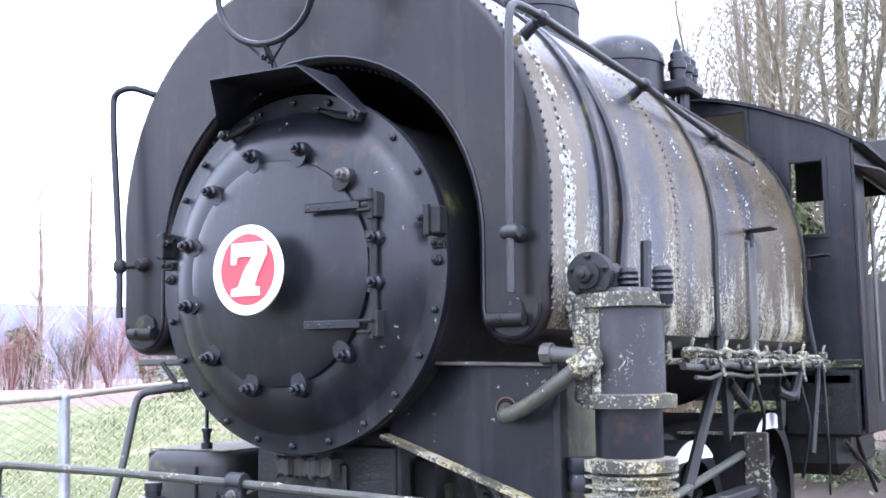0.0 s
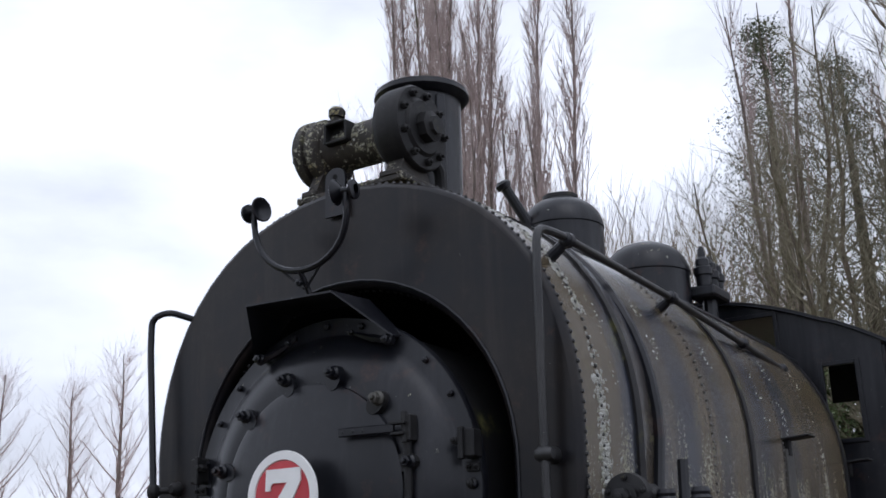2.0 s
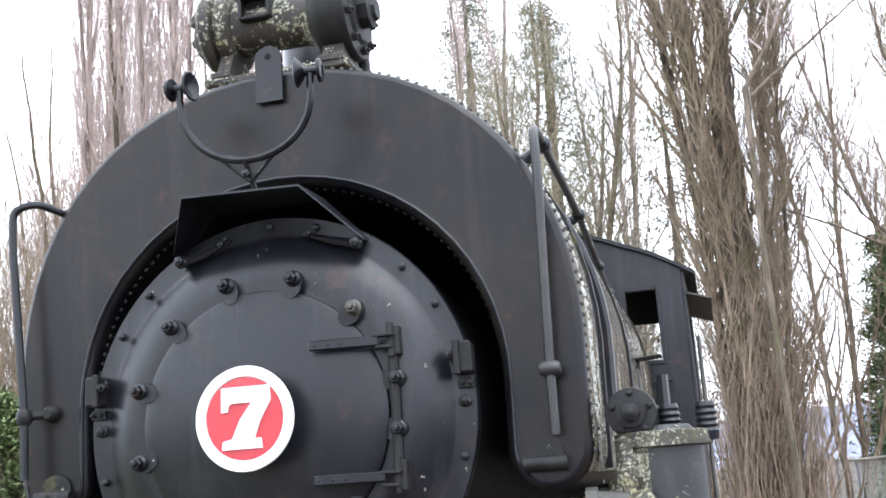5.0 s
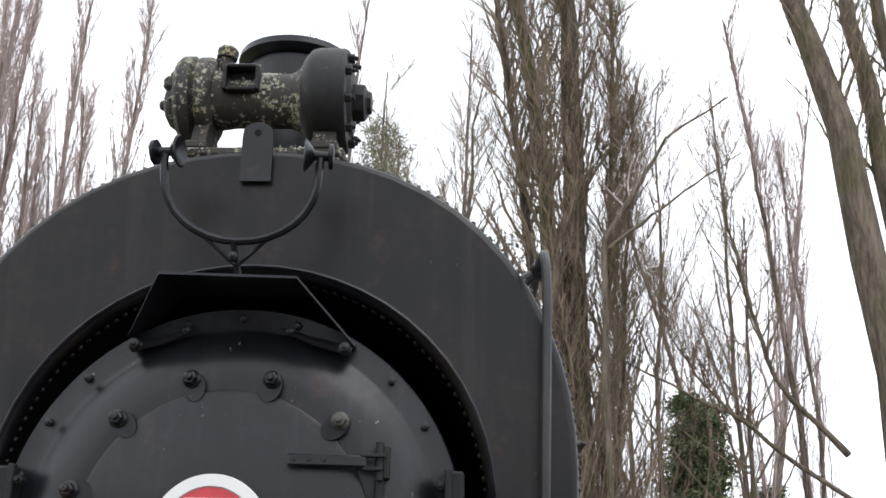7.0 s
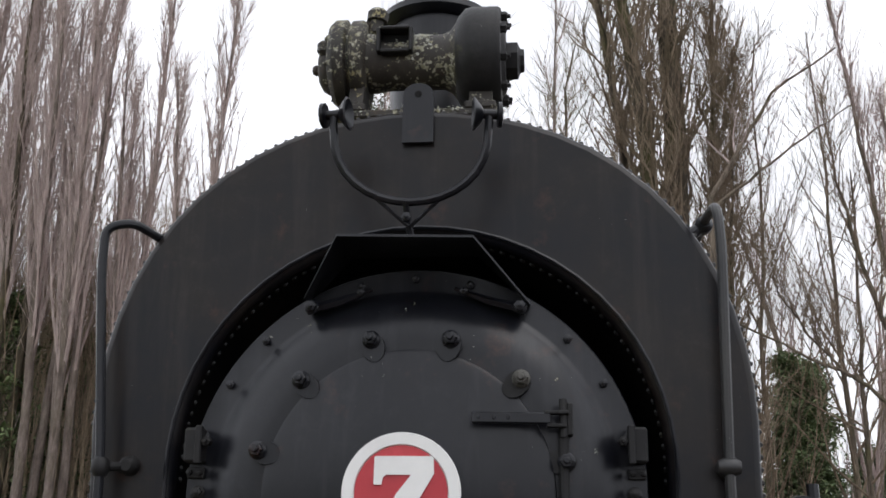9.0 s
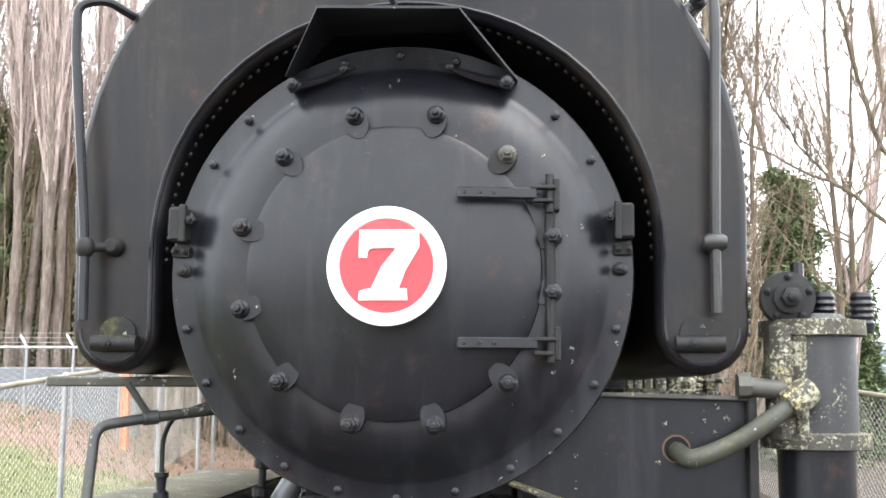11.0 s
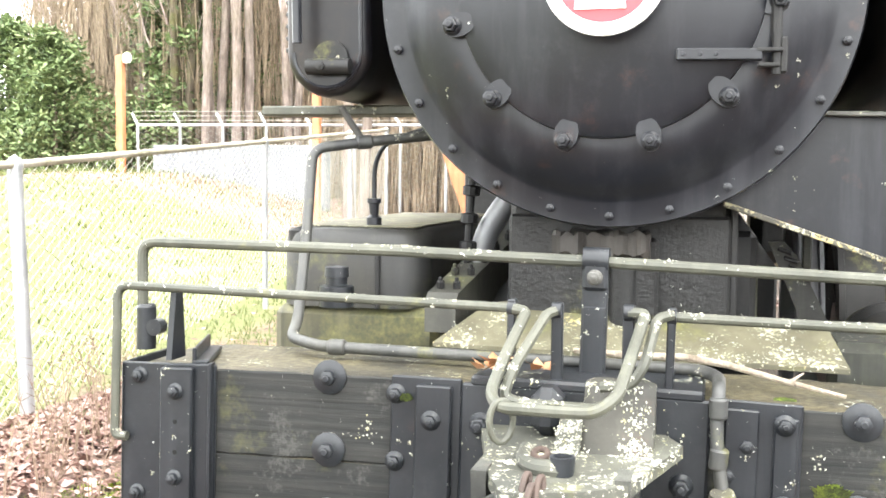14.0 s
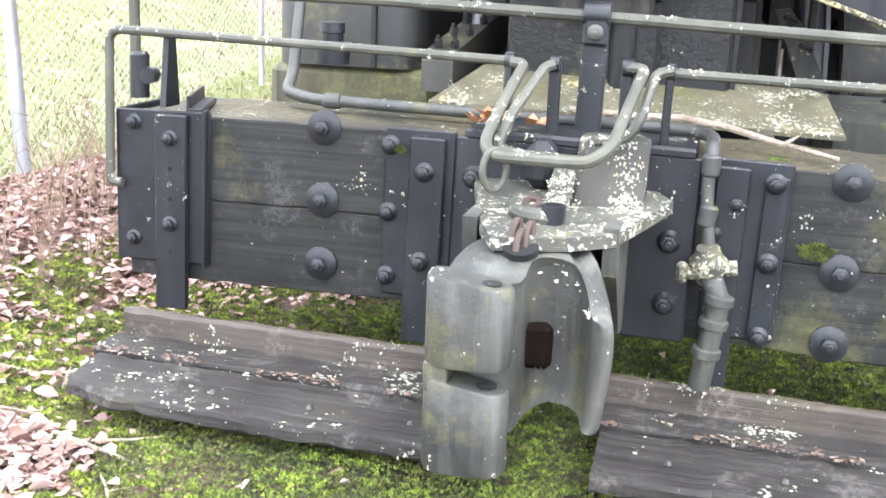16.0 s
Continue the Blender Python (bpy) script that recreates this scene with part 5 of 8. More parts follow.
def build_footboards():
    for sg, cx, ln in ((-1, -0.755, 1.13), (1, 0.745, 1.22)):
        # upright back board, then a step of two planks with a ragged front
        fb = part("footboard", rough_box(Geo(), (cx, BY - 0.048, 0.044), (ln, 0.04, 0.10), 24, 11 + sg, 0.003), m_board_back, loco, "weathered plank footboard under the beam", 25)
        fb.matrix_world = SAG
        g = Geo()
        rough_box(g, (cx, BY - 0.145, 0.0), (ln + 0.02, 0.15, 0.045), 24, 21 + sg, 0.004)
        part("plank", g, m_board, fb, "", 25)
        g = Geo()
        rough_box(g, (cx + 0.02, BY - 0.333, -0.012), (ln + 0.02, 0.222, 0.045), 30, 31 + sg, 0.004)
        rng = random.Random(40 + sg)
        ends = {}
        out = []
        for x, y, z in g.v:
            k = round(x, 2)
            if y < BY - 0.36:
                w = ends.setdefault(k, rng.uniform(-0.004, 0.006) - 0.05 * smoothstep(cx - ln / 2 + 0.16, cx - ln / 2, x) * (sg < 0) + 0.016 * noise.noise((2.2 * x, sg, 0)))
                y -= w
            out.append((x, y, z - 0.14 * (BY - 0.22 - y)))
        g.v = out
        part("plank", g, m_board, fb, "", 25)
        for i in range(4):
            g = Geo()
            rivet(g, (cx - 0.42 + 0.28 * i, BY - 0.35, -0.005), (0, 0, 1), 0.010)
            part("bolt", g, m_iron, fb)
        # crumbled bark and leaf bits caught in the joint
        g = Geo()
        for i in range(260):
            x = cx + rng.uniform(-0.5, 0.5) * ln
            if noise.noise((5 * x, 3.0 * sg, 1.0)) < -0.05:
                continue
            c = Vector((x, BY - 0.222 + rng.gauss(0, 0.014), 0.022 + rng.uniform(0, 0.006)))
            a, q = rng.uniform(0, 6.283), rng.uniform(0.004, 0.013)
            u, w = Vector((math.cos(a), math.sin(a), rng.uniform(-0.3, 0.3))) * q, Vector((-math.sin(a), math.cos(a), rng.uniform(-0.3, 0.3))) * q * 0.6
            g.add([c - u, c + w, c + u, c - w], [(0, 1, 2, 3)])
        part("debris", g, m_debris, fb, "leaf bits caught between the planks", None, "stuff")


def build_air_line():
    g = Geo()
    pts = [(-0.45, 0.55, 1.44), (-0.86, 0.30, 1.385), (-1.005, 0.19, 1.36), (-0.995, 0.10, 1.05), (-0.985, 0.0, 0.80), (-0.985, -0.06, 0.755), (-0.86, BY + 0.26, 0.745), (0.285, BY + 0.22, 0.735), (0.335, BY + 0.10, 0.738), (0.335, BY - 0.045, 0.735), (0.330, BY - 0.052, 0.62), (0.350, BY - 0.07, 0.46)]
    tube(g, bend(pts, 0.05), 0.0178, 12)
    line = part("air_pipe", g, m_pipe, loco, "iron air pipe running down and along the beam")
    for p, d in (((-0.86, 0.30, 1.385), (1, 0.6, 0.1)), ((-0.80, BY + 0.255, 0.745), (1, 0, 0)), ((0.335, BY - 0.05, 0.685), (0, 0, 1)), ((0.338, BY - 0.058, 0.555), (0.1, 0, 1))):
        g = Geo()
        lathe(g, [(0.020, -0.028), (0.0245, -0.022), (0.0245, 0.022), (0.020, 0.028)], p, d, 14)
        part("pipe_union", g, m_pipe, line)
    g = Geo()
    tube(g, [(-0.86, 0.30, 1.385), (-0.93, 0.26, 1.50)], 0.012, 8)
    part("pipe_stub", g, m_iron, line)
    g = Geo()
    lathe(g, [(0.03, -0.05), (0.036, -0.03), (0.05, -0.012), (0.05, 0.012), (0.036, 0.03), (0.03, 0.05)], (0.352, BY - 0.085, 0.432), (-0.1, -0.25, 1), 14)
    tube(g, [(0.285, BY - 0.085, 0.405), (0.425, BY - 0.085, 0.432)], 0.021, 10)
    box(g, (0.287, BY - 0.085, 0.406), (0.03, 0.045, 0.05), 0.008)
    cock = part("angle_cock", g, m_lichen_iron, line, "whitened brass angle cock")
    g = Geo()
    tube(g, bend([(0.358, BY - 0.095, 0.41), (0.390, BY - 0.11, 0.345), (0.374, BY - 0.115, 0.25), (0.358, BY - 0.11, 0.105)], 0.05), 0.029, 14)
    for z in (0.350, 0.285, 0.205):
        lathe(g, [(0.03, -0.014), (0.038, -0.010), (0.038, 0.010), (0.03, 0.014)], (0.387 - 0.14 * (0.345 - z), BY - 0.113, z), (0.14, 0, 1), 16)
    part("hose_coupling", g, m_coupler, cock)


build_beam()
build_front_rails()
build_coupler()
build_footboards()
build_air_line()




# ---- under the smokebox: saddle, brackets, air reservoir, pump ----
m_step = weathered("step_iron", (0.011, 0.012, 0.010), (0.030, 0.031, 0.020), (0.45, 0.7), moss=0.55, fleck=1.0)


def build_saddle():
    g = Geo()
    box(g, (0.012, 0.62, 0.93), (0.71, 0.74, 0.44), 0.01)
    box(g, (0.012, 0.62, 1.16), (0.71, 0.70, 0.12), 0.02)
    sad = part("cylinder_saddle", g, m_cast, loco, "cast iron saddle under the smokebox")
    g = Geo()
    tube(g, [(0.035, 0.240, 0.74), (0.035, 0.240, 1.12)], 0.045, 14)
    part("drain_column", g, m_cast, sad)
    g = Geo()
    rough_box(g, (-0.035, 0.215, 1.060), (0.31, 0.075, 0.080), 22, 5, 0.010)
    part("rough_lip", g, m_lip, sad, "rough rusty lip with pale scale")
    g = Geo()
    box(g, (0.08, 0.235, 0.93), (0.13, 0.03, 0.30), 0.012)
    part("saddle_boss", g, m_cast, sad)
    for sg in (-1, 1):
        g = Geo()
        box(g, (0.05 + 0.46 * sg, 3.05, 0.78), (0.10, 3.7, 0.30), 0.01)
        part("main_frame", g, m_black_dull, loco)
        g = Geo()
        xb = 0.035 + 0.572 * sg
        if sg < 0:
            # sloping brace with paired bolts along its top
            prism(g, [(0.0, 0.0), (0.03, 0.03), (0.95, 0.235), (0.95, 0.10), (0.50, 0.0), (0.30, -0.10), (0.0, -0.10)], (xb - 0.075, 0.19, 0.855), (0.10, 1, 0), (0, 0, 1), (0.105, 0, 0))
            br = part("frame_brace", g, m_brace, loco, "sloping bolted brace beside the saddle", 20)
            for k in range(5):
                for dx in (-0.045, 0.012):
                    g = Geo()
                    y = 0.26 + 0.15 * k
                    nut(g, (xb + dx + 0.10 * (y - 0.19), y, 0.888 + 0.223 * (y - 0.22)), (0, -0.2, 0.98), 0.014, 0.022)
                    part("bolt", g, m_black_dull, br)
        else:
            # curved strut with a row of bolt ends, a narrow post and a mossy drain pipe beside it
            strut = [(0.495, 1.055), (0.545, 1.060), (0.590, 1.010), (0.622, 0.940), (0.660, 0.865), (0.690, 0.800), (0.690, 0.740), (0.600, 0.740), (0.590, 0.830), (0.555, 0.915), (0.525, 0.985)]
            prism(g, strut, (0, 0.58, 0), (1, 0, 0), (0, 0, 1), (0, 0.05, 0))
            br = part("frame_brace", g, m_brace, loco, "curved strut with a row of bolt ends", 20)
            for k in range(4):
                g = Geo()
                box(g, (0.548 + 0.020 * k, 0.572, 1.028 - 0.030 * k), (0.05, 0.03, 0.014), 0.004, (0, 18, 0))
                part("bolt", g, m_black_dull, br)
            g = Geo()
            box(g, (0.625, 0.66, 0.98), (0.030, 0.05, 0.26), 0.005)
            part("post", g, m_rail_iron, br)
            g = Geo()
            tube(g, [(0.405, 0.52, 0.72), (0.405, 0.52, 0.985)], 0.055, 16)
            part("drain_pipe", g, m_side_stain, br)
            g = Geo()
            box(g, (0.376, 0.30, 0.95), (0.022, 0.07, 0.46), 0.004)
            part("edge_bar", g, m_black_dull, br)
    g = Geo()
    tube(g, bend([(-0.34, 0.62, 1.27), (-0.425, 0.60, 1.17), (-0.495, 0.60, 1.06), (-0.525, 0.60, 0.90)], 0.10, 6), 0.042, 16)
    part("exhaust_pipe", g, m_bright, sad, "smooth grey bent pipe beside the saddle", 60)
    g = Geo()
    tube(g, [(-0.555, 0.56, 0.92), (-0.530, 0.56, 1.36)], 0.014, 10)
    for z in (1.02, 1.12, 1.22):
        lathe(g, [(0.02, -0.02), (0.032, -0.015), (0.032, 0.015), (0.02, 0.02)], (-0.549 + 0.057 * (z - 1.02), 0.56, z), (0.06, 0, 1), 10)
    part("brake_rod", g, m_black_dull, sad)
    # wide bracket plate between smokebox and pump
    g = Geo()
    poly = [(0.42, 1.47), (1.09, 1.455), (1.095, 0.955), (1.0, 0.97), (0.34, 1.195)]
    prism(g, poly, (0, 0.255, 0), (1, 0, 0), (0, 0, 1), (0, 0.014, 0))
    pl = part("pump_bracket", g, m_black, loco, "black bracket plate with a flanged lower edge", 20)
    g = Geo()
    box(g, (0.79, 0.235, 1.467), (0.64, 0.06, 0.014), 0.003, (0, 1.3, 0))
    part("top_flange", g, m_iron, pl)
    g = Geo()
    a = math.degrees(math.atan2(1.195 - 0.965, 1.005 - 0.34))
    box(g, (0.68, 0.225, 1.075), (0.72, 0.075, 0.016), 0.003, (0, a, 0))
    part("edge_flange", g, m_gold_lichen, pl, "lower flange crusted with yellow lichen")
    g = Geo()
    box(g, (1.075, 0.52, 1.20), (0.02, 0.48, 0.50), 0.004)
    part("side_plate", g, m_side_stain, pl, "green-stained side plate behind the bracket")
    g = Geo()
    box(g, (1.10, 0.235, 1.21), (0.03, 0.07, 0.53), 0.004)
    part("side_flange", g, m_black_dull, pl)
    g = Geo()
    lathe(g, [(0.045, 0), (0.045, 0.002), (0, 0.002)], (0.870, 0.254, 1.300), FRONT, 20, False)
    part("hole_rim", g, m_rust, pl)
    g = Geo()
    lathe(g, [(0.039, 0.002), (0.039, 0.004), (0, 0.004)], (0.870, 0.254, 1.300), FRONT, 20, False)
    part("pipe_hole", g, m_hole_shade, pl)
    g = Geo()
    tube(g, bend([(0.870, 0.26, 1.297), (0.90, 0.17, 1.268), (1.03, 0.15, 1.32), (1.17, 0.14, 1.415), (1.25, 0.17, 1.475), (1.27, 0.28, 1.50)], 0.07), 0.029, 12)
    hose = part("steam_pipe", g, m_rail_iron, pl, "thick bent pipe from bracket to pump")
    g = Geo()
    lathe(g, [(0.045, -0.05), (0.048, -0.02), (0.048, 0.03), (0.04, 0.05)], (1.235, 0.165, 1.465), (0.75, 0.2, 0.5), 14)
    part("pipe_union", g, m_lichen_iron, hose)
    g = Geo()
    tube(g, [(1.06, 0.20, 1.50), (1.20, 0.20, 1.485)], 0.030, 12)
    lathe(g, [(0.04, -0.02), (0.04, 0.02)], (1.075, 0.20, 1.499), (1, 0, 0), 8)
    part("elbow", g, m_iron, hose)


def build_reservoir():
    # rounded box tank beside the saddle
    g = Geo()
    cx, cy, hx, hy, r = -0.945, 1.20, 0.280, 0.80, 0.12
    ring = []
    for qx, qy, a0 in ((1, 1, 0), (-1, 1, 90), (-1, -1, 180), (1, -1, 270)):
        for k in range(7):
            a = radians(a0 + 15 * k)
            ring.append((cx + qx * (hx - r) + r * math.cos(a), cy + qy * (hy - r) + r * math.sin(a)))
    n = len(ring)
    for z, k in ((0.80, 0.0), (1.02, 0.0), (1.058, 0.006), (1.078, 0.022), (1.086, 0.06)):
        g.v += [(cx + (x - cx) * (1 - k / hx), cy + (y - cy) * (1 - k / hy), z) for x, y in ring]
    for k in range(4):
        g.f += [(k * n + i, k * n + (i + 1) % n, (k + 1) * n + (i + 1) % n, (k + 1) * n + i) for i in range(n)]
    g.f += [tuple(4 * n + i for i in range(n)), tuple(range(n - 1, -1, -1))]
    res = part("oil_tank", g, m_tank_box, loco, "rounded black tank box with a moss-stained top", 40)
    g = Geo()
    box(g, (-0.93, 1.22, 0.57), (0.62, 1.62, 0.46), 0.03)
    part("tank_base", g, m_side_stain, res, "moss-stained base under the tank")
    g = Geo()
    box(g, (cx, cy, 1.0885), (2 * hx - 0.10, 2 * hy - 0.10, 0.005), 0.001)
    part("tank_top", g, m_deck, res, "tan moss and dirt on the tank top")
    g = Geo()
    tube(g, [(-0.84, 0.395, 0.80), (-0.84, 0.395, 1.02)], 0.010, 8)
    part("tank_strap", g, m_black_dull, res)
    g = Geo()
    lathe(g, [(0.035, 0.0), (0.04, 0.05), (0.03, 0.06)], (-1.16, 0.46, 1.02), (0, 0, 1), 12)
    part("corner_fitting", g, m_black_dull, res)
    g = Geo()
    tube(g, bend([(-0.892, 0.52, 1.085), (-0.892, 0.52, 1.31), (-0.85, 0.50, 1.385), (-0.72, 0.48, 1.43), (-0.58, 0.47, 1.47)], 0.08), 0.009, 8)
    lathe(g, [(0.028, 0), (0.028, 0.03), (0.016, 0.04), (0.02, 0.08), (0.026, 0.085), (0.026, 0.10)], (-0.892, 0.52, 1.088), (0, 0, 1), 12)
    part("tank_hose", g, m_black, res, "thin black hose with a brass fitting")
    for x, y, z in ((-0.93, 0.20, 0.845), (0.95, 0.30, 0.74)):
        g = Geo()
        lathe(g, [(0.058, -0.05), (0.06, 0.0), (0.058, 0.02), (0.036, 0.024), (0.036, 0.05), (0.042, 0.052), (0.04, 0.085), (0.0, 0.09)], (x, y + 0.02, z + 0.03), (0, 0, 1), 16, False)
        part("filler_cap", g, m_plate_steel, loco)
    g = Geo()
    box(g, (0.95, 0.60, 0.66), (0.56, 0.6, 0.20), 0.03)
    part("step_casting", g, m_step, loco)
    # white-edged driving wheels and the gear seen between frames
    g = Geo()
    box(g, (-0.95, 0.55, 1.505), (0.72, 0.16, 0.035), 0.006)
    part("running_board", g, m_rail_iron, loco, "edge of the running board")
    for x, y, z, r in ((-0.485, 1.36, 0.62, 0.575), (0.655, 1.36, 0.62, 0.575)):
        g = Geo()
        lathe(g, [(r - 0.10, -0.045), (r - 0.01, -0.045), (r, -0.035), (r, 0.03), (r + 0.02, 0.035), (r + 0.02, 0.05), (r - 0.10, 0.05)], (x, y, z), (-1 if x < 0 else 1, 0, 0), 48, False)
        part("pilot_wheel", g, m_bright, loco, "worn grey steel wheel rim")


def build_pump():
    c = Vector((1.322, 0.335, 0))
    up = (0, 0, 1)
    g = Geo()
    lathe(g, [(0.135, 1.34), (0.135, 1.665), (0.165, 1.668), (0.165, 1.705), (0.11, 1.71), (0.09, 1.73)], c, up, 36, False)
    pump = part("air_pump", g, m_pump_mid, loco, "vertical steam air pump crusted with lichen")
    g = Geo()
    lathe(g, [(0.14, 1.30), (0.172, 1.305), (0.172, 1.35), (0.137, 1.355)], c, up, 36, False)
    part("cylinder_flange", g, m_lichen_iron, pump, "flange crusted with pale and yellow lichen")
    g = Geo()
    lathe(g, [(0.136, 1.655), (0.168, 1.66), (0.168, 1.708), (0.13, 1.712)], c, up, 36, False)
    part("cylinder_flange", g, m_lichen_iron, pump, "flange crusted with pale and yellow lichen")
    g = Geo()
    box(g, (1.205, 0.27, 1.51), (0.085, 0.14, 0.40), 0.025)
    box(g, (1.255, 0.22, 1.50), (0.05, 0.05, 0.36), 0.02)
    part("valve_chest", g, m_lichen_iron, pump)
    g = Geo()
    box(g, (1.25, 0.33, 1.76), (0.15, 0.16, 0.13), 0.04)
    lathe(g, [(0.085, -0.02), (0.088, 0.0), (0.085, 0.025), (0.05, 0.03), (0.05, 0.05), (0.034, 0.052)], (1.228, 0.255, 1.777), FRONT, 28)
    head = part("pump_head", g, m_black_dull, pump)
    g = Geo()
    nut(g, (1.228, 0.205, 1.777), FRONT, 0.032, 0.03, 0.0, 0.4)
    part("cap_nut", g, m_black_dull, head)
    for k in range(5):
        g = Geo()
        a = radians(18 + 72 * k)
        nut(g, (1.228 + 0.068 * math.cos(a), 0.23, 1.777 + 0.068 * math.sin(a)), FRONT, 0.012, 0.014)
        part("bolt", g, m_black_dull, head)
    for x, y in ((1.352, 0.30), (1.475, 0.31)):
        g = Geo()
        lathe(g, [(0.034, 1.67)] + [q for k in range(4) for q in ((0.040, 1.70 + 0.021 * k), (0.033, 1.711 + 0.021 * k))] + [(0.036, 1.785), (0.03, 1.80), (0.0, 1.802)], (x, y, 0), up, 14, False)
        part("valve_cap", g, m_black, pump)
    g = Geo()
    tube(g, [(1.33, 0.52, 1.70), (1.33, 0.54, 1.92)], 0.022, 8)
    part("steam_pipe", g, m_black, pump)
    g = Geo()
    lathe(g, [(0.12, 1.10), (0.12, 1.31)], c, up, 28, False)
    part("centre_piece", g, m_black, pump)
    g = Geo()
    pr = [(0.14, 0.74), (0.165, 0.745), (0.165, 0.765)]
    for k in range(9):
        z = 0.775 + 0.034 * k
        pr += [(0.142, z), (0.142, z + 0.012), (0.168, z + 0.016), (0.168, z + 0.024), (0.142, z + 0.028)]
    pr += [(0.168, 1.085), (0.168, 1.125), (0.12, 1.13)]
    lathe(g, pr, c, up, 36, False)
    part("finned_cylinder", g, m_gold_lichen, pump, "ribbed air cylinder with yellow lichen on its fins")
    for z in (0.83, 1.07):
        g = Geo()
        lathe(g, [(0.05, -0.06), (0.055, -0.03), (0.045, 0.0), (0.055, 0.02), (0.05, 0.06)], (1.165, 0.27, z), up, 14)
        part("inlet_valve", g, m_plate_steel, pump)
    g = Geo()
    tube(g, bend([(1.16, 0.24, 0.78), (1.16, 0.20, 0.86), (1.22, 0.20, 0.88), (1.25, 0.22, 0.80)], 0.05), 0.035, 12)
    part("inlet_elbow", g, m_iron, pump)


def build_running_gear():
    # cylinder, slide bars, driving wheels, rods and the cluttered running board on the open side
    g = Geo()
    lathe(g, [(0.0, 0.62), (0.14, 0.62), (0.17, 0.66), (0.225, 0.68), (0.225, 0.74), (0.20, 0.76), (0.20, 1.20), (0.225, 1.22), (0.225, 1.28), (0.0, 1.28)], (1.0, 0, 0.57), (0, 1, 0), 36, False)
    part("steam_cylinder", g, m_black_dull, loco, "black steam cylinder below the pump")
    # guide yoke: a cross plate behind the first wheel that carries the slide bars
    g = Geo()
    box(g, (0.92, 2.47, 0.84), (0.36, 0.022, 0.51), 0.004)
    yoke = part("guide_yoke", g, m_black_dull, loco, "black cross plate carrying the slide bars", 20)
    g = Geo()
    box(g, (1.165, 2.46, 0.82), (0.125, 0.05, 0.56), 0.008)
    part("yoke_end", g, m_dynamo, yoke, "end of the plate crusted with lichen")
    g = Geo()
    box(g, (0.92, 2.452, 1.09), (0.36, 0.03, 0.016), 0.003)
    part("top_angle", g, m_lichen_iron, yoke)
    for z in (0.86, 0.62):
        g = Geo()
        box(g, (1.13, 1.87, z - 0.06), (0.10, 1.16, 0.045), 0.006)
        part("slide_bar", g, m_pump_mid, yoke)
    g = Geo()
    tube(g, [(1.10, 1.26, 0.86), (1.10, 2.42, 0.985)], 0.021, 10)
    part("guide_rod", g, m_rail_iron, yoke)
    for y, z in ((1.93, 0.585), (3.34, 0.665)):
        g = Geo()
        r = 0.50
        lathe(g, [(r - 0.09, 0.10), (r, 0.10), (r, -0.05), (r + 0.03, -0.055), (r + 0.03, -0.08), (r - 0.09, -0.08)], (0.90, y, z), (1, 0, 0), 48, False)
        lathe(g, [(0.0, 0.09), (0.12, 0.09), (0.13, -0.05), (0.0, -0.05)], (0.90, y, z), (1, 0, 0), 20, False)
        wh = part("driving_wheel", g, m_black_dull, loco, "black spoked driving wheel with a white crescent on its tyre")
        for k in range(12):
            a = 2 * math.pi * k / 12
            g = Geo()
            tube(g, [(0.90, y + 0.1 * math.cos(a), z + 0.1 * math.sin(a)), (0.90, y + (r - 0.08) * math.cos(a), z + (r - 0.08) * math.sin(a))], 0.024, 6)
            part("spoke", g, m_black_dull, wh)
        g = Geo()
        arc = [(0.5 * math.pi + radians(36) * (i / 10 - 1)) for i in range(21)]
        prism(g, [(r * math.cos(a), r * math.sin(a)) for a in arc] + [(0.98 * r * math.cos(a), r * math.sin(a) * 0.98 - 0.085 * (1 - ((a - 0.5 * math.pi) / radians(36)) ** 2)) for a in arc[::-1]], (1.001, y, z), (0, 1, 0), (0, 0, 1), (0.006, 0, 0))
        part("white_edge", g, m_white_rim, wh)
    g = Geo()
    tube(g, [(0.98, 1.45, 0.50), (0.98, 3.9, 0.52)], 0.045, 8)
    box(g, (1.04, 2.3, 0.66), (0.05, 1.5, 0.09), 0.01, (4, 0, 0))
    part("coupling_rod", g, m_black_dull, loco)
    g = Geo()
    box(g, (0.98, 2.85, 1.47), (0.36, 2.75, 0.03), 0.005)
    rb = part("running_board", g, m_lichen_iron, loco, "running board crusted with lichen")
    rngp = random.Random(33)
    for k, (x, z, r, y0, y1) in enumerate(((1.17, 1.445, 0.017, 1.35, 4.2), (1.20, 1.515, 0.012, 1.30, 2.7), (1.185, 1.40, 0.010, 1.5, 3.3), (1.21, 1.475, 0.009, 2.2, 4.1))):
        g = Geo()
        tube(g, [(x + rngp.uniform(-0.012, 0.012), y0 + (y1 - y0) * q / 9, z + rngp.uniform(-0.014, 0.014)) for q in range(10)], r, 10)
        part("side_pipe", g, m_lichen_iron if k % 2 else m_iron, rb)
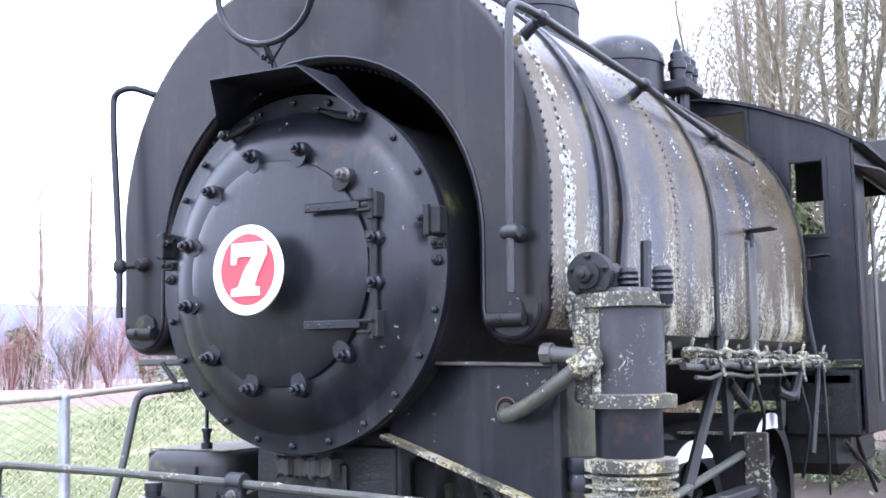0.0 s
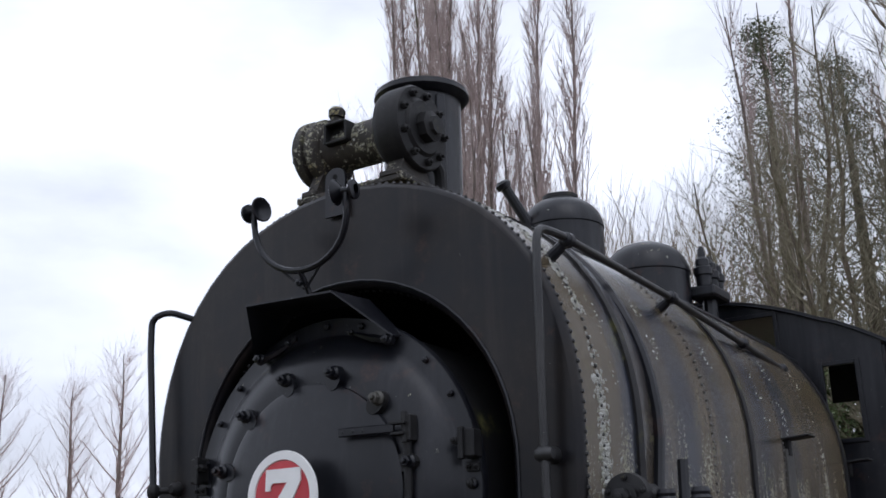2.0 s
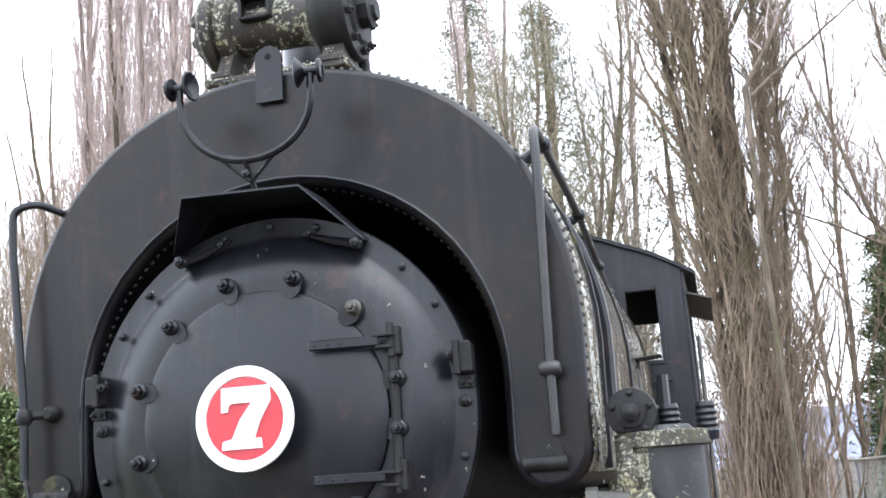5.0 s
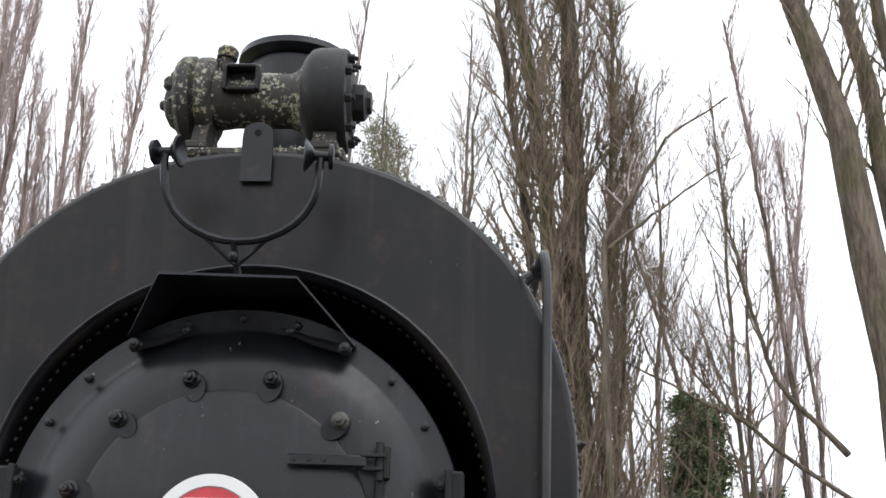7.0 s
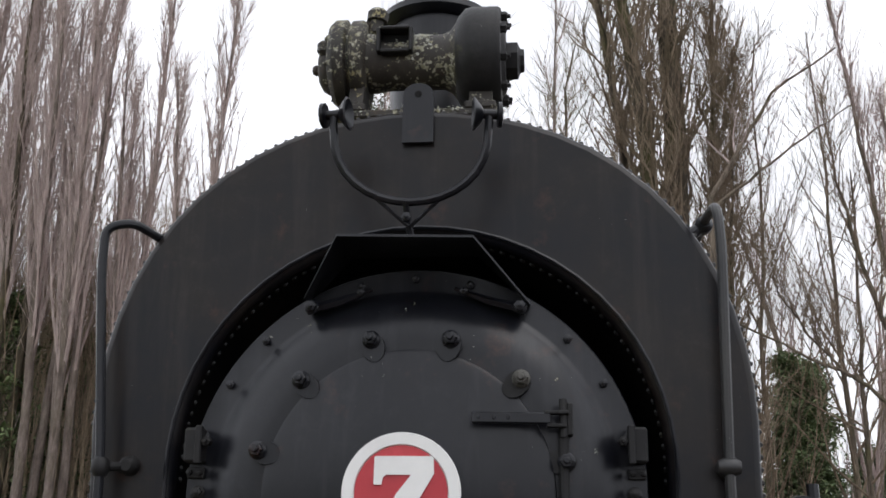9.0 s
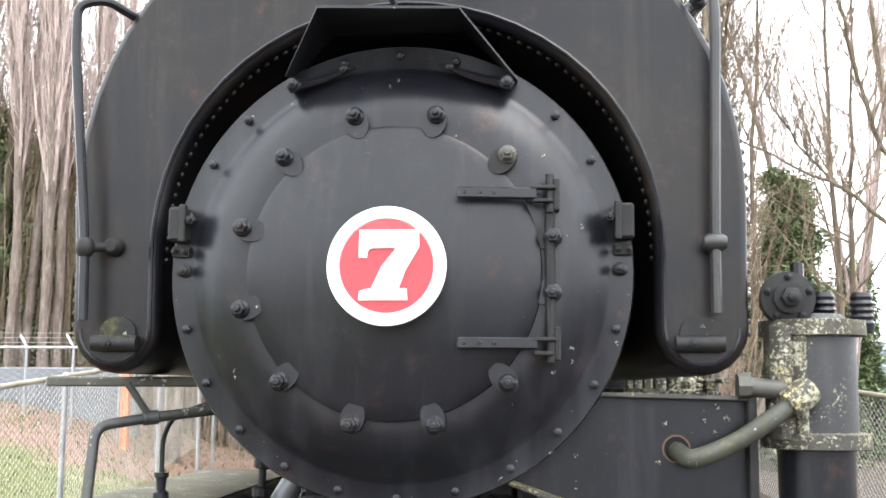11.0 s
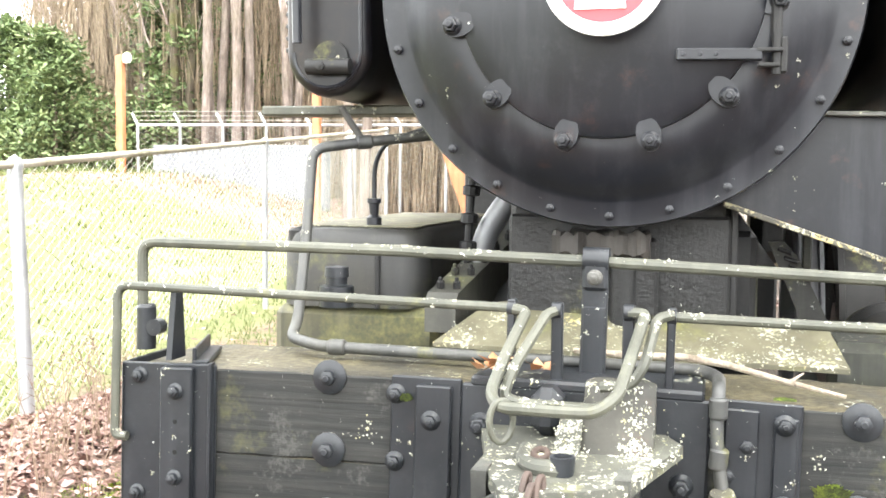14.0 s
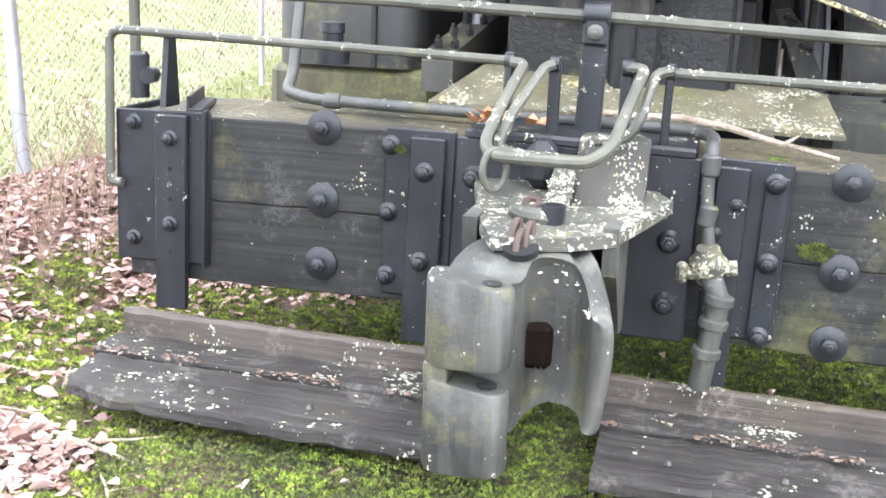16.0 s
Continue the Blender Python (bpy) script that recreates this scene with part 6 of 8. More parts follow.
    for k in range(16):
        y = 1.45 + 0.17 * k + rngp.uniform(-0.05, 0.05)
        g = Geo()
        if k % 3 == 0:
            box(g, (1.17, y, 1.505), (0.06, 0.05, 0.05), 0.008, (0, 0, rngp.uniform(-20, 20)))
            tube(g, [(1.17, y, 1.52), (1.18, y + 0.02, 1.575)], 0.010, 8)
        elif k % 3 == 1:
            lathe(g, [(0.02, -0.02), (0.026, -0.01), (0.026, 0.012), (0.016, 0.02), (0.016, 0.045)], (1.19, y, 1.455), (1, 0, 0.3), 10)
        else:
            tube(g, bend([(1.10, y, 1.50), (1.20, y, 1.50), (1.215, y + 0.03, 1.40 - 0.05 * (k % 2))], 0.03), 0.011, 8)
        part("pipe_fitting", g, m_lichen_iron, rb)
    for y in (1.55, 2.1, 2.65, 3.2, 3.75):
        g = Geo()
        box(g, (1.02, y, 1.52), (0.05, 0.05, 0.10), 0.008)
        lathe(g, [(0.03, 0), (0.035, 0.03), (0.02, 0.05)], (1.10, y + 0.08, 1.485), (0, 0, 1), 10)
        part("board_bracket", g, m_lichen_iron, rb)
    for pts, turn, r in (
            ([(1.09, 2.14, 1.62), (1.10, 2.10, 1.45), (1.10, 1.75, 1.10), (1.09, 1.55, 0.85)], 0.1, 0.03),
            ([(1.10, 3.9, 1.9), (1.16, 3.95, 1.4), (1.16, 3.7, 0.9)], 0.1, 0.018),
            ([(1.15, 3.5, 1.42), (1.18, 3.2, 1.25), (1.14, 3.0, 1.30)], 0.1, 0.03),
            ([(1.12, 2.6, 1.42), (1.15, 2.72, 1.15), (1.06, 2.8, 0.9)], 0.08, 0.011),
            ([(1.12, 3.55, 1.42), (1.18, 3.6, 1.1), (1.08, 3.75, 0.75)], 0.08, 0.010),
            ([(1.16, 4.1, 1.40), (1.19, 4.0, 1.0), (1.14, 4.2, 0.6)], 0.1, 0.008)):
        g = Geo()
        tube(g, bend(pts, turn), r, 8)
        part("drain_pipe", g, m_black_dull, loco, "dark drain and lubricator pipe")
    g = Geo()
    box(g, (0.05, 2.6, 0.85), (0.8, 4.4, 0.5), 0.02)
    lathe(g, [(0.62, 0.9), (0.62, 4.2)], (0, 0, 1.78), (0, 1, 0), 40, False)
    part("boiler", g, m_black_dull, loco, "black boiler underside between the frames")
    # reverser links and brackets above the wheels
    for y in (2.25, 3.3):
        g = Geo()
        prism(g, [(0, 0), (0.16, 0.02), (0.10, -0.30), (0.03, -0.34)], (1.05, y, 1.40), (0, 1, 0), (0, 0, 1), (0.03, 0, 0))
        tube(g, [(1.08, y + 0.05, 1.36), (1.09, y + 0.30, 1.24), (1.07, y + 0.45, 1.34)], 0.03, 8)
        part("valve_gear_bracket", g, m_black_dull, loco)


def build_cab():
    Y = 4.25
    hw = 1.37
    def roof_z(x):
        return 3.385 - 0.24 * (x / 1.0) ** 2 if abs(x) < 1.0 else 3.145 - 0.62 * (abs(x) - 1.0) ** 1.25
    # front wall with its window openings, one sheet with thickness
    t = 0.02
    wins = [(-1.185, -0.97, 2.33, 2.83), (-0.67, -0.28, 2.985, 3.235), (0.28, 0.67, 2.985, 3.235), (0.97, 1.185, 2.33, 2.83)]
    xs = sorted({-hw, hw, 0.0} | {w[0] for w in wins} | {w[1] for w in wins} | {-1.28, 1.28, -0.8, 0.8, -0.5, 0.5})
    zs = [1.48, 2.33, 2.83, 2.985, 3.235, 4.0]
    ids, quads = {}, []
    def corner(x, z):
        return ids.setdefault((round(x, 4), round(min(z, roof_z(x)), 4)), len(ids))
    for xa, xb in zip(xs, xs[1:]):
        for z0, z1 in zip(zs, zs[1:]):
            if any(xa >= w[0] - 1e-6 and xb <= w[1] + 1e-6 and z0 >= w[2] - 1e-6 and z1 <= w[3] + 1e-6 for w in wins):
                continue
            q = []
            for k in (corner(xa, z0), corner(xb, z0), corner(xb, z1), corner(xa, z1)):
                if k not in q:
                    q.append(k)
            if len(q) > 2:
                quads.append(tuple(q))
    m = len(ids)
    g = Geo()
    g.v = [(x, Y, z) for x, z in ids] + [(x, Y + t, z) for x, z in ids]
    edges = {}
    for q in quads:
        g.f += [q, tuple(m + k for k in reversed(q))]
        for a, b in zip(q, q[1:] + q[:1]):
            edges[frozenset((a, b))] = None if frozenset((a, b)) in edges else (a, b)
    g.f += [(e[1], e[0], m + e[0], m + e[1]) for e in edges.values() if e]
    cab = part("cab", g, m_black, loco, "black cab with open window openings", 20)
    for w in wins:
        g = Geo()
        f = 0.03
        for c, s in (((w[0] - f / 2, (w[2] + w[3]) / 2), (f, w[3] - w[2] + 2 * f)), ((w[1] + f / 2, (w[2] + w[3]) / 2), (f, w[3] - w[2] + 2 * f))):
            box(g, (c[0], Y - 0.008, c[1]), (s[0], 0.016, s[1]), 0.003)
        for z in (w[2] - f / 2, w[3] + f / 2):
            box(g, ((w[0] + w[1]) / 2, Y - 0.008, z), (w[1] - w[0], 0.014, f), 0.003)
        part("window_frame", g, m_black, cab)
    for sg in (-1, 1):
        for y0, y1, z0, z1 in ((4.25, 4.55, 1.0, 2.93), (5.75, 6.2, 1.48, 2.93), (4.55, 5.75, 1.0, 2.05), (4.55, 5.75, 2.75, 2.93)):
            g = Geo()
            box(g, (sg * (hw + 0.012), (y0 + y1) / 2, (z0 + z1) / 2), (0.022, y1 - y0, z1 - z0), 0.003)
            part("cab_side", g, m_black, cab)
        g = Geo()
        tube(g, [(sg * 1.44, 4.50, 1.2), (sg * 1.44, 4.50, 2.5)], 0.015, 8)
        box(g, (sg * 1.47, 4.9, 2.76), (0.2, 1.3, 0.014), 0.003, (0, 18 * sg, 0))
        part("cab_rail", g, m_iron, cab)
        g = Geo()
        box(g, (sg * 1.30, 4.35, 1.46), (0.16, 0.25, 0.03), 0.004)
        # block coloured near black in place of the shaded void under the cab
        box(g, (sg * 1.1, 5.1, 1.2), (0.5, 1.7, 0.46), 0.02)
        part("cab_footing", g, m_cast, cab)
    g = Geo()
    line = [-1.47 + 2.94 * i / 24 for i in range(25)]
    for y in (4.2, 6.4):
        g.v += [(x, y, roof_z(x) + 0.0) for x in line] + [(x, y, roof_z(x) + 0.025) for x in line]
    n = 25
    for i in range(n - 1):
        g.f += [(i, i + 1, 2 * n + i + 1, 2 * n + i), (n + i, 3 * n + i, 3 * n + i + 1, n + i + 1), (i, n + i, n + i + 1, i + 1), (2 * n + i, 2 * n + i + 1, 3 * n + i + 1, 3 * n + i)]
    g.f += [(0, 2 * n, 3 * n, n), (n - 1, 2 * n - 1, 4 * n - 1, 3 * n - 1)]
    part("cab_roof", g, m_black, cab, "", 30)
    g = Geo()
    box(g, (0, 6.1, 2.0), (0.9, 0.03, 1.7), 0.004)
    box(g, (0, 4.9, 1.35), (2.6, 1.3, 0.06), 0.004)
    box(g, (0, 4.5, 2.0), (1.3, 0.5, 1.3), 0.08)
    part("backhead", g, m_cab_in, cab)
    # panels added to darken the upper view through the front windows
    for sg in (-1, 1):
        g = Geo()
        box(g, (sg * 0.95, 6.15, 3.06), (0.8, 0.03, 0.46), 0.004)
        part("rear_panel", g, m_cab_in, cab)
    # tank and pipes under the cab
    g = Geo()
    box(g, (0.9, 4.75, 0.92), (0.7, 0.9, 0.42), 0.08)
    tube(g, [(1.2, 4.3, 1.35), (1.28, 4.7, 0.75), (1.28, 5.0, 0.55)], 0.015, 8)
    tube(g, [(1.25, 4.2, 0.95), (1.3, 5.0, 0.62)], 0.014, 8)
    part("injector_tank", g, m_cast, loco)


m_tank_box = weathered("oil_tank_paint", (0.010, 0.0105, 0.0115), (0.024, 0.022, 0.017), (0.40, 0.65), moss=0.22, fleck=0.3)
build_saddle()
build_reservoir()
build_pump()
build_running_gear()
build_cab()


# ---- trees and shrubs ----
m_evergreen = leafy("evergreen_sprays", [(0.045, 0.075, 0.026), (0.14, 0.20, 0.068), (0.28, 0.34, 0.16)])

def grow(seed, height, r0, lean=(0, 0), stems=1, upright=0.85, first=0.12, boughs=26, bough_len=0.33, twigs=7, twig_len=0.9, spread=0.35, wig=0.05, fork=0.35, hang=0.0, lines=None):
    """Bark of a bare tree: leaders, ascending boughs and twigs, as trunk and branches."""
    rng = random.Random(seed)
    trunk, limbs = Geo(), Geo()
    leaders = []
    for line0, ra in lines or ():
        # leaders that follow a given lean: foot, then points up to the tip
        ctrl = [Vector(p) for p in line0]
        pts, rad = [], []
        for i in range(13):
            t = i / 12 * (len(ctrl) - 1)
            k = min(len(ctrl) - 2, int(t))
            p = ctrl[k].lerp(ctrl[k + 1], t - k)
            pts.append(p + Vector((rng.uniform(-0.045, 0.045), rng.uniform(-0.045, 0.045), 0)) * (1.0 if ra > 0.06 else 0.6))
            rad.append(ra * (1.3 if i == 0 else 1) * (1 - 0.7 * i / 12))
        tube(trunk, pts, rad, 12)
        leaders.append((pts, rad, pts[-1].z))
    for s in range(0 if lines else stems):
        a = 2 * math.pi * s / max(1, stems) + rng.uniform(0, 1)
        off = Vector((math.cos(a), math.sin(a), 0)) * (0 if stems == 1 else r0 * 0.9)
        tip = Vector((lean[0] + (0 if stems == 1 else spread * 0.8 * math.cos(a)), lean[1] + (0 if stems == 1 else spread * 0.8 * math.sin(a)), 1))
        h = height * (1 if s == 0 else rng.uniform(0.7, 0.95))
        pts, rad = [], []
        drift = Vector((0, 0, 0))
        for i in range(13):
            t = i / 12
            drift += Vector((rng.uniform(-wig, wig), rng.uniform(-wig, wig), 0)) * h * 0.08
            pts.append(off + Vector((tip.x * h * t ** 1.2, tip.y * h * t ** 1.2, h * t)) + drift)
            rad.append(r0 * (0.75 if stems > 1 else 1.0) * (1.25 if i == 0 else 1) * (1 - 0.93 * t) + 0.006)
        pts[0].z -= 0.15
        tube(trunk, pts, rad, 9)
        leaders.append((pts, rad, h))
    for pts, rad, h in leaders:
        for b in range(boughs):
            t = first + (0.97 - first) * (b + rng.random()) / boughs
            k = min(11, int(t * 12))
            f = t * 12 - k
            p = pts[k].lerp(pts[k + 1], f)
            a = rng.uniform(0, 6.283)
            out = Vector((math.cos(a), math.sin(a), 0))
            ln = h * bough_len * (1.05 - t) * rng.uniform(0.6, 1.25) + 0.35
            r = min(rad[k] * 0.5, 0.008 + 0.011 * ln)
            d = (out * (1 - upright) * 1.6 + Vector((0, 0, upright)) - Vector((0, 0, hang))).normalized()
            q, line, rr = p.copy(), [p.copy()], [r]
            for i in range(5):
                d = (d + Vector((rng.uniform(-wig, wig), rng.uniform(-wig, wig), 0.10 * upright)) * 2.2).normalized()
                q = q + d * ln / 5
                line.append(q.copy())
                rr.append(r * (1 - 0.17 * (i + 1)))
            tube(limbs, line, rr, 4, False)
            for w in range(twigs):
                s = rng.uniform(0.15, 1.0)
                k2 = min(4, int(s * 5))
                e = line[k2].lerp(line[k2 + 1], s * 5 - k2)
                a2 = rng.uniform(0, 6.283)
                d2 = (d * 0.9 + Vector((math.cos(a2), math.sin(a2), rng.uniform(-0.2, 0.9) - hang)) * (1.15 - upright) * 1.5).normalized()
                tl = twig_len * rng.uniform(0.4, 1.2)
                m1 = e + d2 * tl * 0.5 + Vector((rng.uniform(-1, 1), rng.uniform(-1, 1), rng.uniform(-0.3, 1))) * 0.05 * tl
                m2 = m1 + (d2 + Vector((rng.uniform(-0.25, 0.25), rng.uniform(-0.25, 0.25), 0.25 * upright - 0.5 * hang))).normalized() * tl * 0.5
                tw = 0.0046 * min(1.5, max(0.7, h / 9))
                tube(limbs, [e, m1, m2], [tw, tw * 0.7, tw * 0.35], 3, False)
                if rng.random() < fork:
                    d3 = (d2 + Vector((rng.uniform(-0.7, 0.7), rng.uniform(-0.7, 0.7), 0.2))).normalized()
                    tube(limbs, [m1, m1 + d3 * tl * 0.45], [tw * 0.6, tw * 0.3], 3, False)
    return trunk, limbs


def sprays(seed, spots, size, droop, count):
    """Leafy sprays: many small flat flakes hanging round given places."""
    rng = random.Random(seed)
    g = Geo()
    for p, rad in spots:
        for i in range(count):
            c = p + Vector((rng.gauss(0, rad), rng.gauss(0, rad), rng.gauss(0, rad * 0.8) - droop * rad))
            a, b = rng.uniform(0, 6.283), rng.uniform(-0.9, 0.5)
            u = Vector((math.cos(a) * math.cos(b), math.sin(a) * math.cos(b), math.sin(b) - droop * 0.4)).normalized()
            w = u.cross(Vector((rng.uniform(-1, 1), rng.uniform(-1, 1), 1))).normalized()
            s = size * rng.uniform(0.5, 1.3)
            g.add([c - u * s, c + w * s * 0.35, c + u * s, c - w * s * 0.3], [(0, 1, 2, 3)])
    return g


def tree(name, at, label, category, group, bark_mat, twig_mat=None, turn=0.0, leaf=None, **kw):
    x, y = at
    t = thing(name, (x, y, ground_height(x, y)), label, category, group)
    t.rotation_euler = (0, 0, turn)
    trunk, limbs = grow(**kw)
    part("trunk", trunk, bark_mat, t, "", 60)
    part("crown", limbs, twig_mat or m_twig, t, "", None, "stuff")
    if leaf:
        mat, spots, size, droop, count = leaf
        part("foliage", sprays(kw["seed"] + 50, spots, size, droop, count), mat, t, "", None, "stuff")
    return t


POPLAR = dict(upright=0.92, first=0.05, bough_len=0.30, twigs=15, twig_len=0.9, wig=0.05)
GP = "poplars behind the locomotive"
tree("poplar_tree", (1.95, 8.6), "large bare poplar with mossy furrowed trunks and dense suckers", "tree", GP, m_bark_moss, m_twig_brown, seed=1, height=15, r0=0.2, boughs=95, lines=[
    ([(0.0, 0, -0.2), (-0.25, 0, 5.4), (-0.62, 0, 9.0), (-1.2, 0, 14)], 0.13), ([(0.08, 0.1, -0.2), (0.02, 0.1, 5.6), (-0.04, 0.1, 9.5), (-0.05, 0.1, 14)], 0.18),
    ([(-0.05, 0.2, -0.2), (-0.5, 0.2, 5.7), (-0.95, 0.2, 9.5), (-1.4, 0.2, 13)], 0.06), ([(0.15, 0.1, -0.2), (0.40, 0.1, 5.5), (0.6, 0.1, 9.5)], 0.05), ([(0.18, -0.1, -0.2), (0.48, -0.1, 4.0), (0.75, 0, 7.5)], 0.035)], **{**POPLAR, "bough_len": 0.13, "twig_len": 0.62, "upright": 0.79, "wig": 0.15, "twigs": 17}, fork=0.8)
tree("poplar_tree", (3.1, 10.9), "bare poplar with thin ascending branches", "tree", GP, m_bark, m_twig_brown, seed=2, height=9, r0=0.055, stems=2, spread=0.12, boughs=24, **{**POPLAR, "upright": 0.78, "wig": 0.09})
tree("leaning_tree", (5.24, 8.5), "leaning group of bare poplar trunks with mossy bark", "tree", GP, m_bark, m_twig_brown, seed=3, height=13, r0=0.2, boughs=34, lines=[
    ([(0.25, 0, -0.2), (0.15, 0, 4.7), (-0.15, 0, 6.7), (-0.45, 0, 8.0), (-0.75, 0, 9.3), (-1.5, 0, 12.5)], 0.24), ([(0.5, 0.1, -0.2), (0.45, 0.1, 5.5), (0.15, 0.1, 8.3), (-0.05, 0.1, 9.3), (-0.5, 0.1, 12.5)], 0.15),
    ([(0.7, 0.1, -0.2), (0.75, 0.1, 5.5), (0.55, 0.1, 8.3), (0.3, 0.1, 12.0)], 0.15),
    ([(-0.1, 0, 2.3), (-1.18, 0, 3.05), (-1.52, 0, 3.37), (-1.86, 0, 3.53), (-2.41, 0, 3.81), (-2.98, 0, 4.1)], 0.030), ([(-1.55, 0, 3.38), (-1.64, 0, 3.41), (-1.98, 0, 3.86), (-2.28, 0, 4.3), (-2.29, 0, 4.8)], 0.020),
    ([(-0.4, 0, 3.0), (-1.07, 0, 3.69), (-1.26, 0, 4.21), (-1.43, 0, 5.0), (-1.56, 0, 5.76), (-1.63, 0, 6.65)], 0.034)], **{**POPLAR, "upright": 0.74, "twigs": 7, "bough_len": 0.13, "first": 0.3, "wig": 0.08})
tree("bare_tree", (5.4, 12.0), "slender leaning poplar with fine dark twigs", "tree", GP, m_bark, seed=14, height=10, r0=0.1, boughs=30, lines=[
    ([(0.1, 0, -0.2), (-0.01, 0, 3.9), (-0.2, 0, 6.1), (-0.4, 0, 8.0), (-0.65, 0, 10.2)], 0.055), ([(0.2, 0, -0.2), (0.25, 0, 3.9), (0.1, 0, 6.1), (0.0, 0, 8.0)], 0.04)], **{**POPLAR, "bough_len": 0.14})
tree("bare_tree", (2.2, 7.6), "bare forked tree with wide dark branches", "tree", GP, m_bark, seed=4, height=7.5, r0=0.08, boughs=9, lines=[
    ([(0.0, 0, -0.2), (-0.05, 0, 5.3), (0.3, 0, 5.8), (0.65, 0, 6.45), (1.35, 0, 6.95)], 0.035), ([(0.02, 0, 5.2), (0.7, 0, 5.75), (1.5, 0, 6.3)], 0.022)], upright=0.6, first=0.4, bough_len=0.10, twigs=6, twig_len=0.5, wig=0.05)
tree("bare_tree", (3.9, 9.0), "bare tree with wide crooked dark branches", "tree", GP, m_bark, m_twig_brown, seed=15, height=6.0, r0=0.04, lean=(0.05, 0), boughs=18, upright=0.45, first=0.35, bough_len=0.42, twigs=8, twig_len=0.7, wig=0.09)
tree("bare_tree", (4.6, 12.5), "bare slender tree with spreading branches", "tree", GP, m_bark, m_twig_brown, seed=5, height=9.5, r0=0.05, boughs=26, upright=0.72, first=0.12, bough_len=0.36, twigs=9, twig_len=0.9, wig=0.07)
tree("poplar_tree", (5.6, 16.0), "bare pale poplar with upright branches", "tree", GP, m_bark_pale, seed=6, height=12, r0=0.12, stems=2, boughs=26, **POPLAR)
tree("poplar_tree", (0.2, 16.5), "bare pale poplar with upright branches", "tree", GP, m_bark_pale, seed=7, height=13, r0=0.12, stems=3, spread=0.07, boughs=22, **{**POPLAR, "upright": 0.86})
tree("poplar_tree", (-1.9, 14.2), "thin bare poplar with few stems", "tree", GP, m_bark_pale, seed=8, height=12.6, r0=0.10, stems=3, spread=0.07, boughs=16, **POPLAR)
tree("poplar_tree", (-4.75, 12.0), "narrow bare poplar with upright twigs", "tree", GP, m_bark_pale, seed=9, height=10.6, r0=0.10, stems=2, spread=0.04, boughs=58, fork=0.7, **{**POPLAR, "first": 0.27, "bough_len": 0.28, "twigs": 15, "upright": 0.87, "wig": 0.05, "twig_len": 0.5})
tree("poplar_tree", (-6.75, 14.4), "narrow bare poplar with reddish upright twigs", "tree", GP, m_bark_pale, seed=10, height=13, r0=0.10, stems=3, spread=0.04, boughs=48, fork=0.7, **{**POPLAR, "first": 0.27, "bough_len": 0.28, "twigs": 15, "upright": 0.885, "wig": 0.05, "twig_len": 0.55})
for i, (x, y, h) in enumerate(((-8.1, 14.1, 16), (-8.95, 14.7, 17), (-9.9, 15.2, 17), (-7.45, 13.9, 12))):
    tree("poplar_tree", (x, y), "tall bare poplar with a dense skirt of upright shoots", "tree", GP, m_bark_moss if i == 1 else m_bark_pale, m_twig, seed=20 + i, height=h, r0=0.11, stems=3, spread=0.045, boughs=46, fork=0.7, **{**POPLAR, "first": 0.27, "bough_len": 0.28, "twigs": 15, "upright": 0.885, "wig": 0.05, "twig_len": 0.6})
for i, (x, y, h) in enumerate(((-9.6, 15.5, 11), (-11.2, 16.5, 12), (-12.9, 18.5, 12), (-14.5, 19.5, 11))):
    tree("thicket_tree", (x, y), "bare brown tree in a tangled thicket", "tree", "thicket behind the far fence", m_bark, seed=30 + i, height=h, r0=0.13, stems=3, spread=0.16, boughs=26, upright=0.7, first=0.03, bough_len=0.34, twigs=9, twig_len=1.1, wig=0.08)


def conifer(name, at, h, r, label, mat, seed, group, droop=0.5, size=0.16, count=26, bare=0.1):
    rng = random.Random(seed)
    x, y = at
    t = thing(name, (x, y, ground_height(x, y)), label, "conifer", group)
    g = Geo()
    tube(g, [(0, 0, -0.1), (0.02, 0, h * 0.5), (0, 0, h)], [0.02 * h, 0.012 * h, 0.01], 7)
    part("trunk", g, m_bark, t)
    spots = []
    limbs = Geo()
    n = int(h * 9)
    for i in range(n):
        f = bare + (0.98 - bare) * i / n
        a = i * 2.4 + rng.uniform(-0.4, 0.4)
        ln = r * (1 - f) ** 0.8 * rng.uniform(0.6, 1.15) + 0.15
        p0 = Vector((0, 0, h * f))
        p1 = p0 + Vector((math.cos(a) * ln, math.sin(a) * ln, -droop * ln * 0.5))
        tube(limbs, [p0, p0.lerp(p1, 0.5) + Vector((0, 0, 0.06 * ln)), p1], [0.012, 0.009, 0.004], 3, False)
        for q in (0.45, 0.7, 0.95):
            spots.append((p0.lerp(p1, q) + Vector((rng.gauss(0, 0.05), rng.gauss(0, 0.05), 0)), 0.10 + 0.10 * ln))
    part("crown", limbs, m_bark, t, "", None, "stuff")
    part("foliage", sprays(seed + 9, spots, size, droop, count), mat, t, "", None, "stuff")


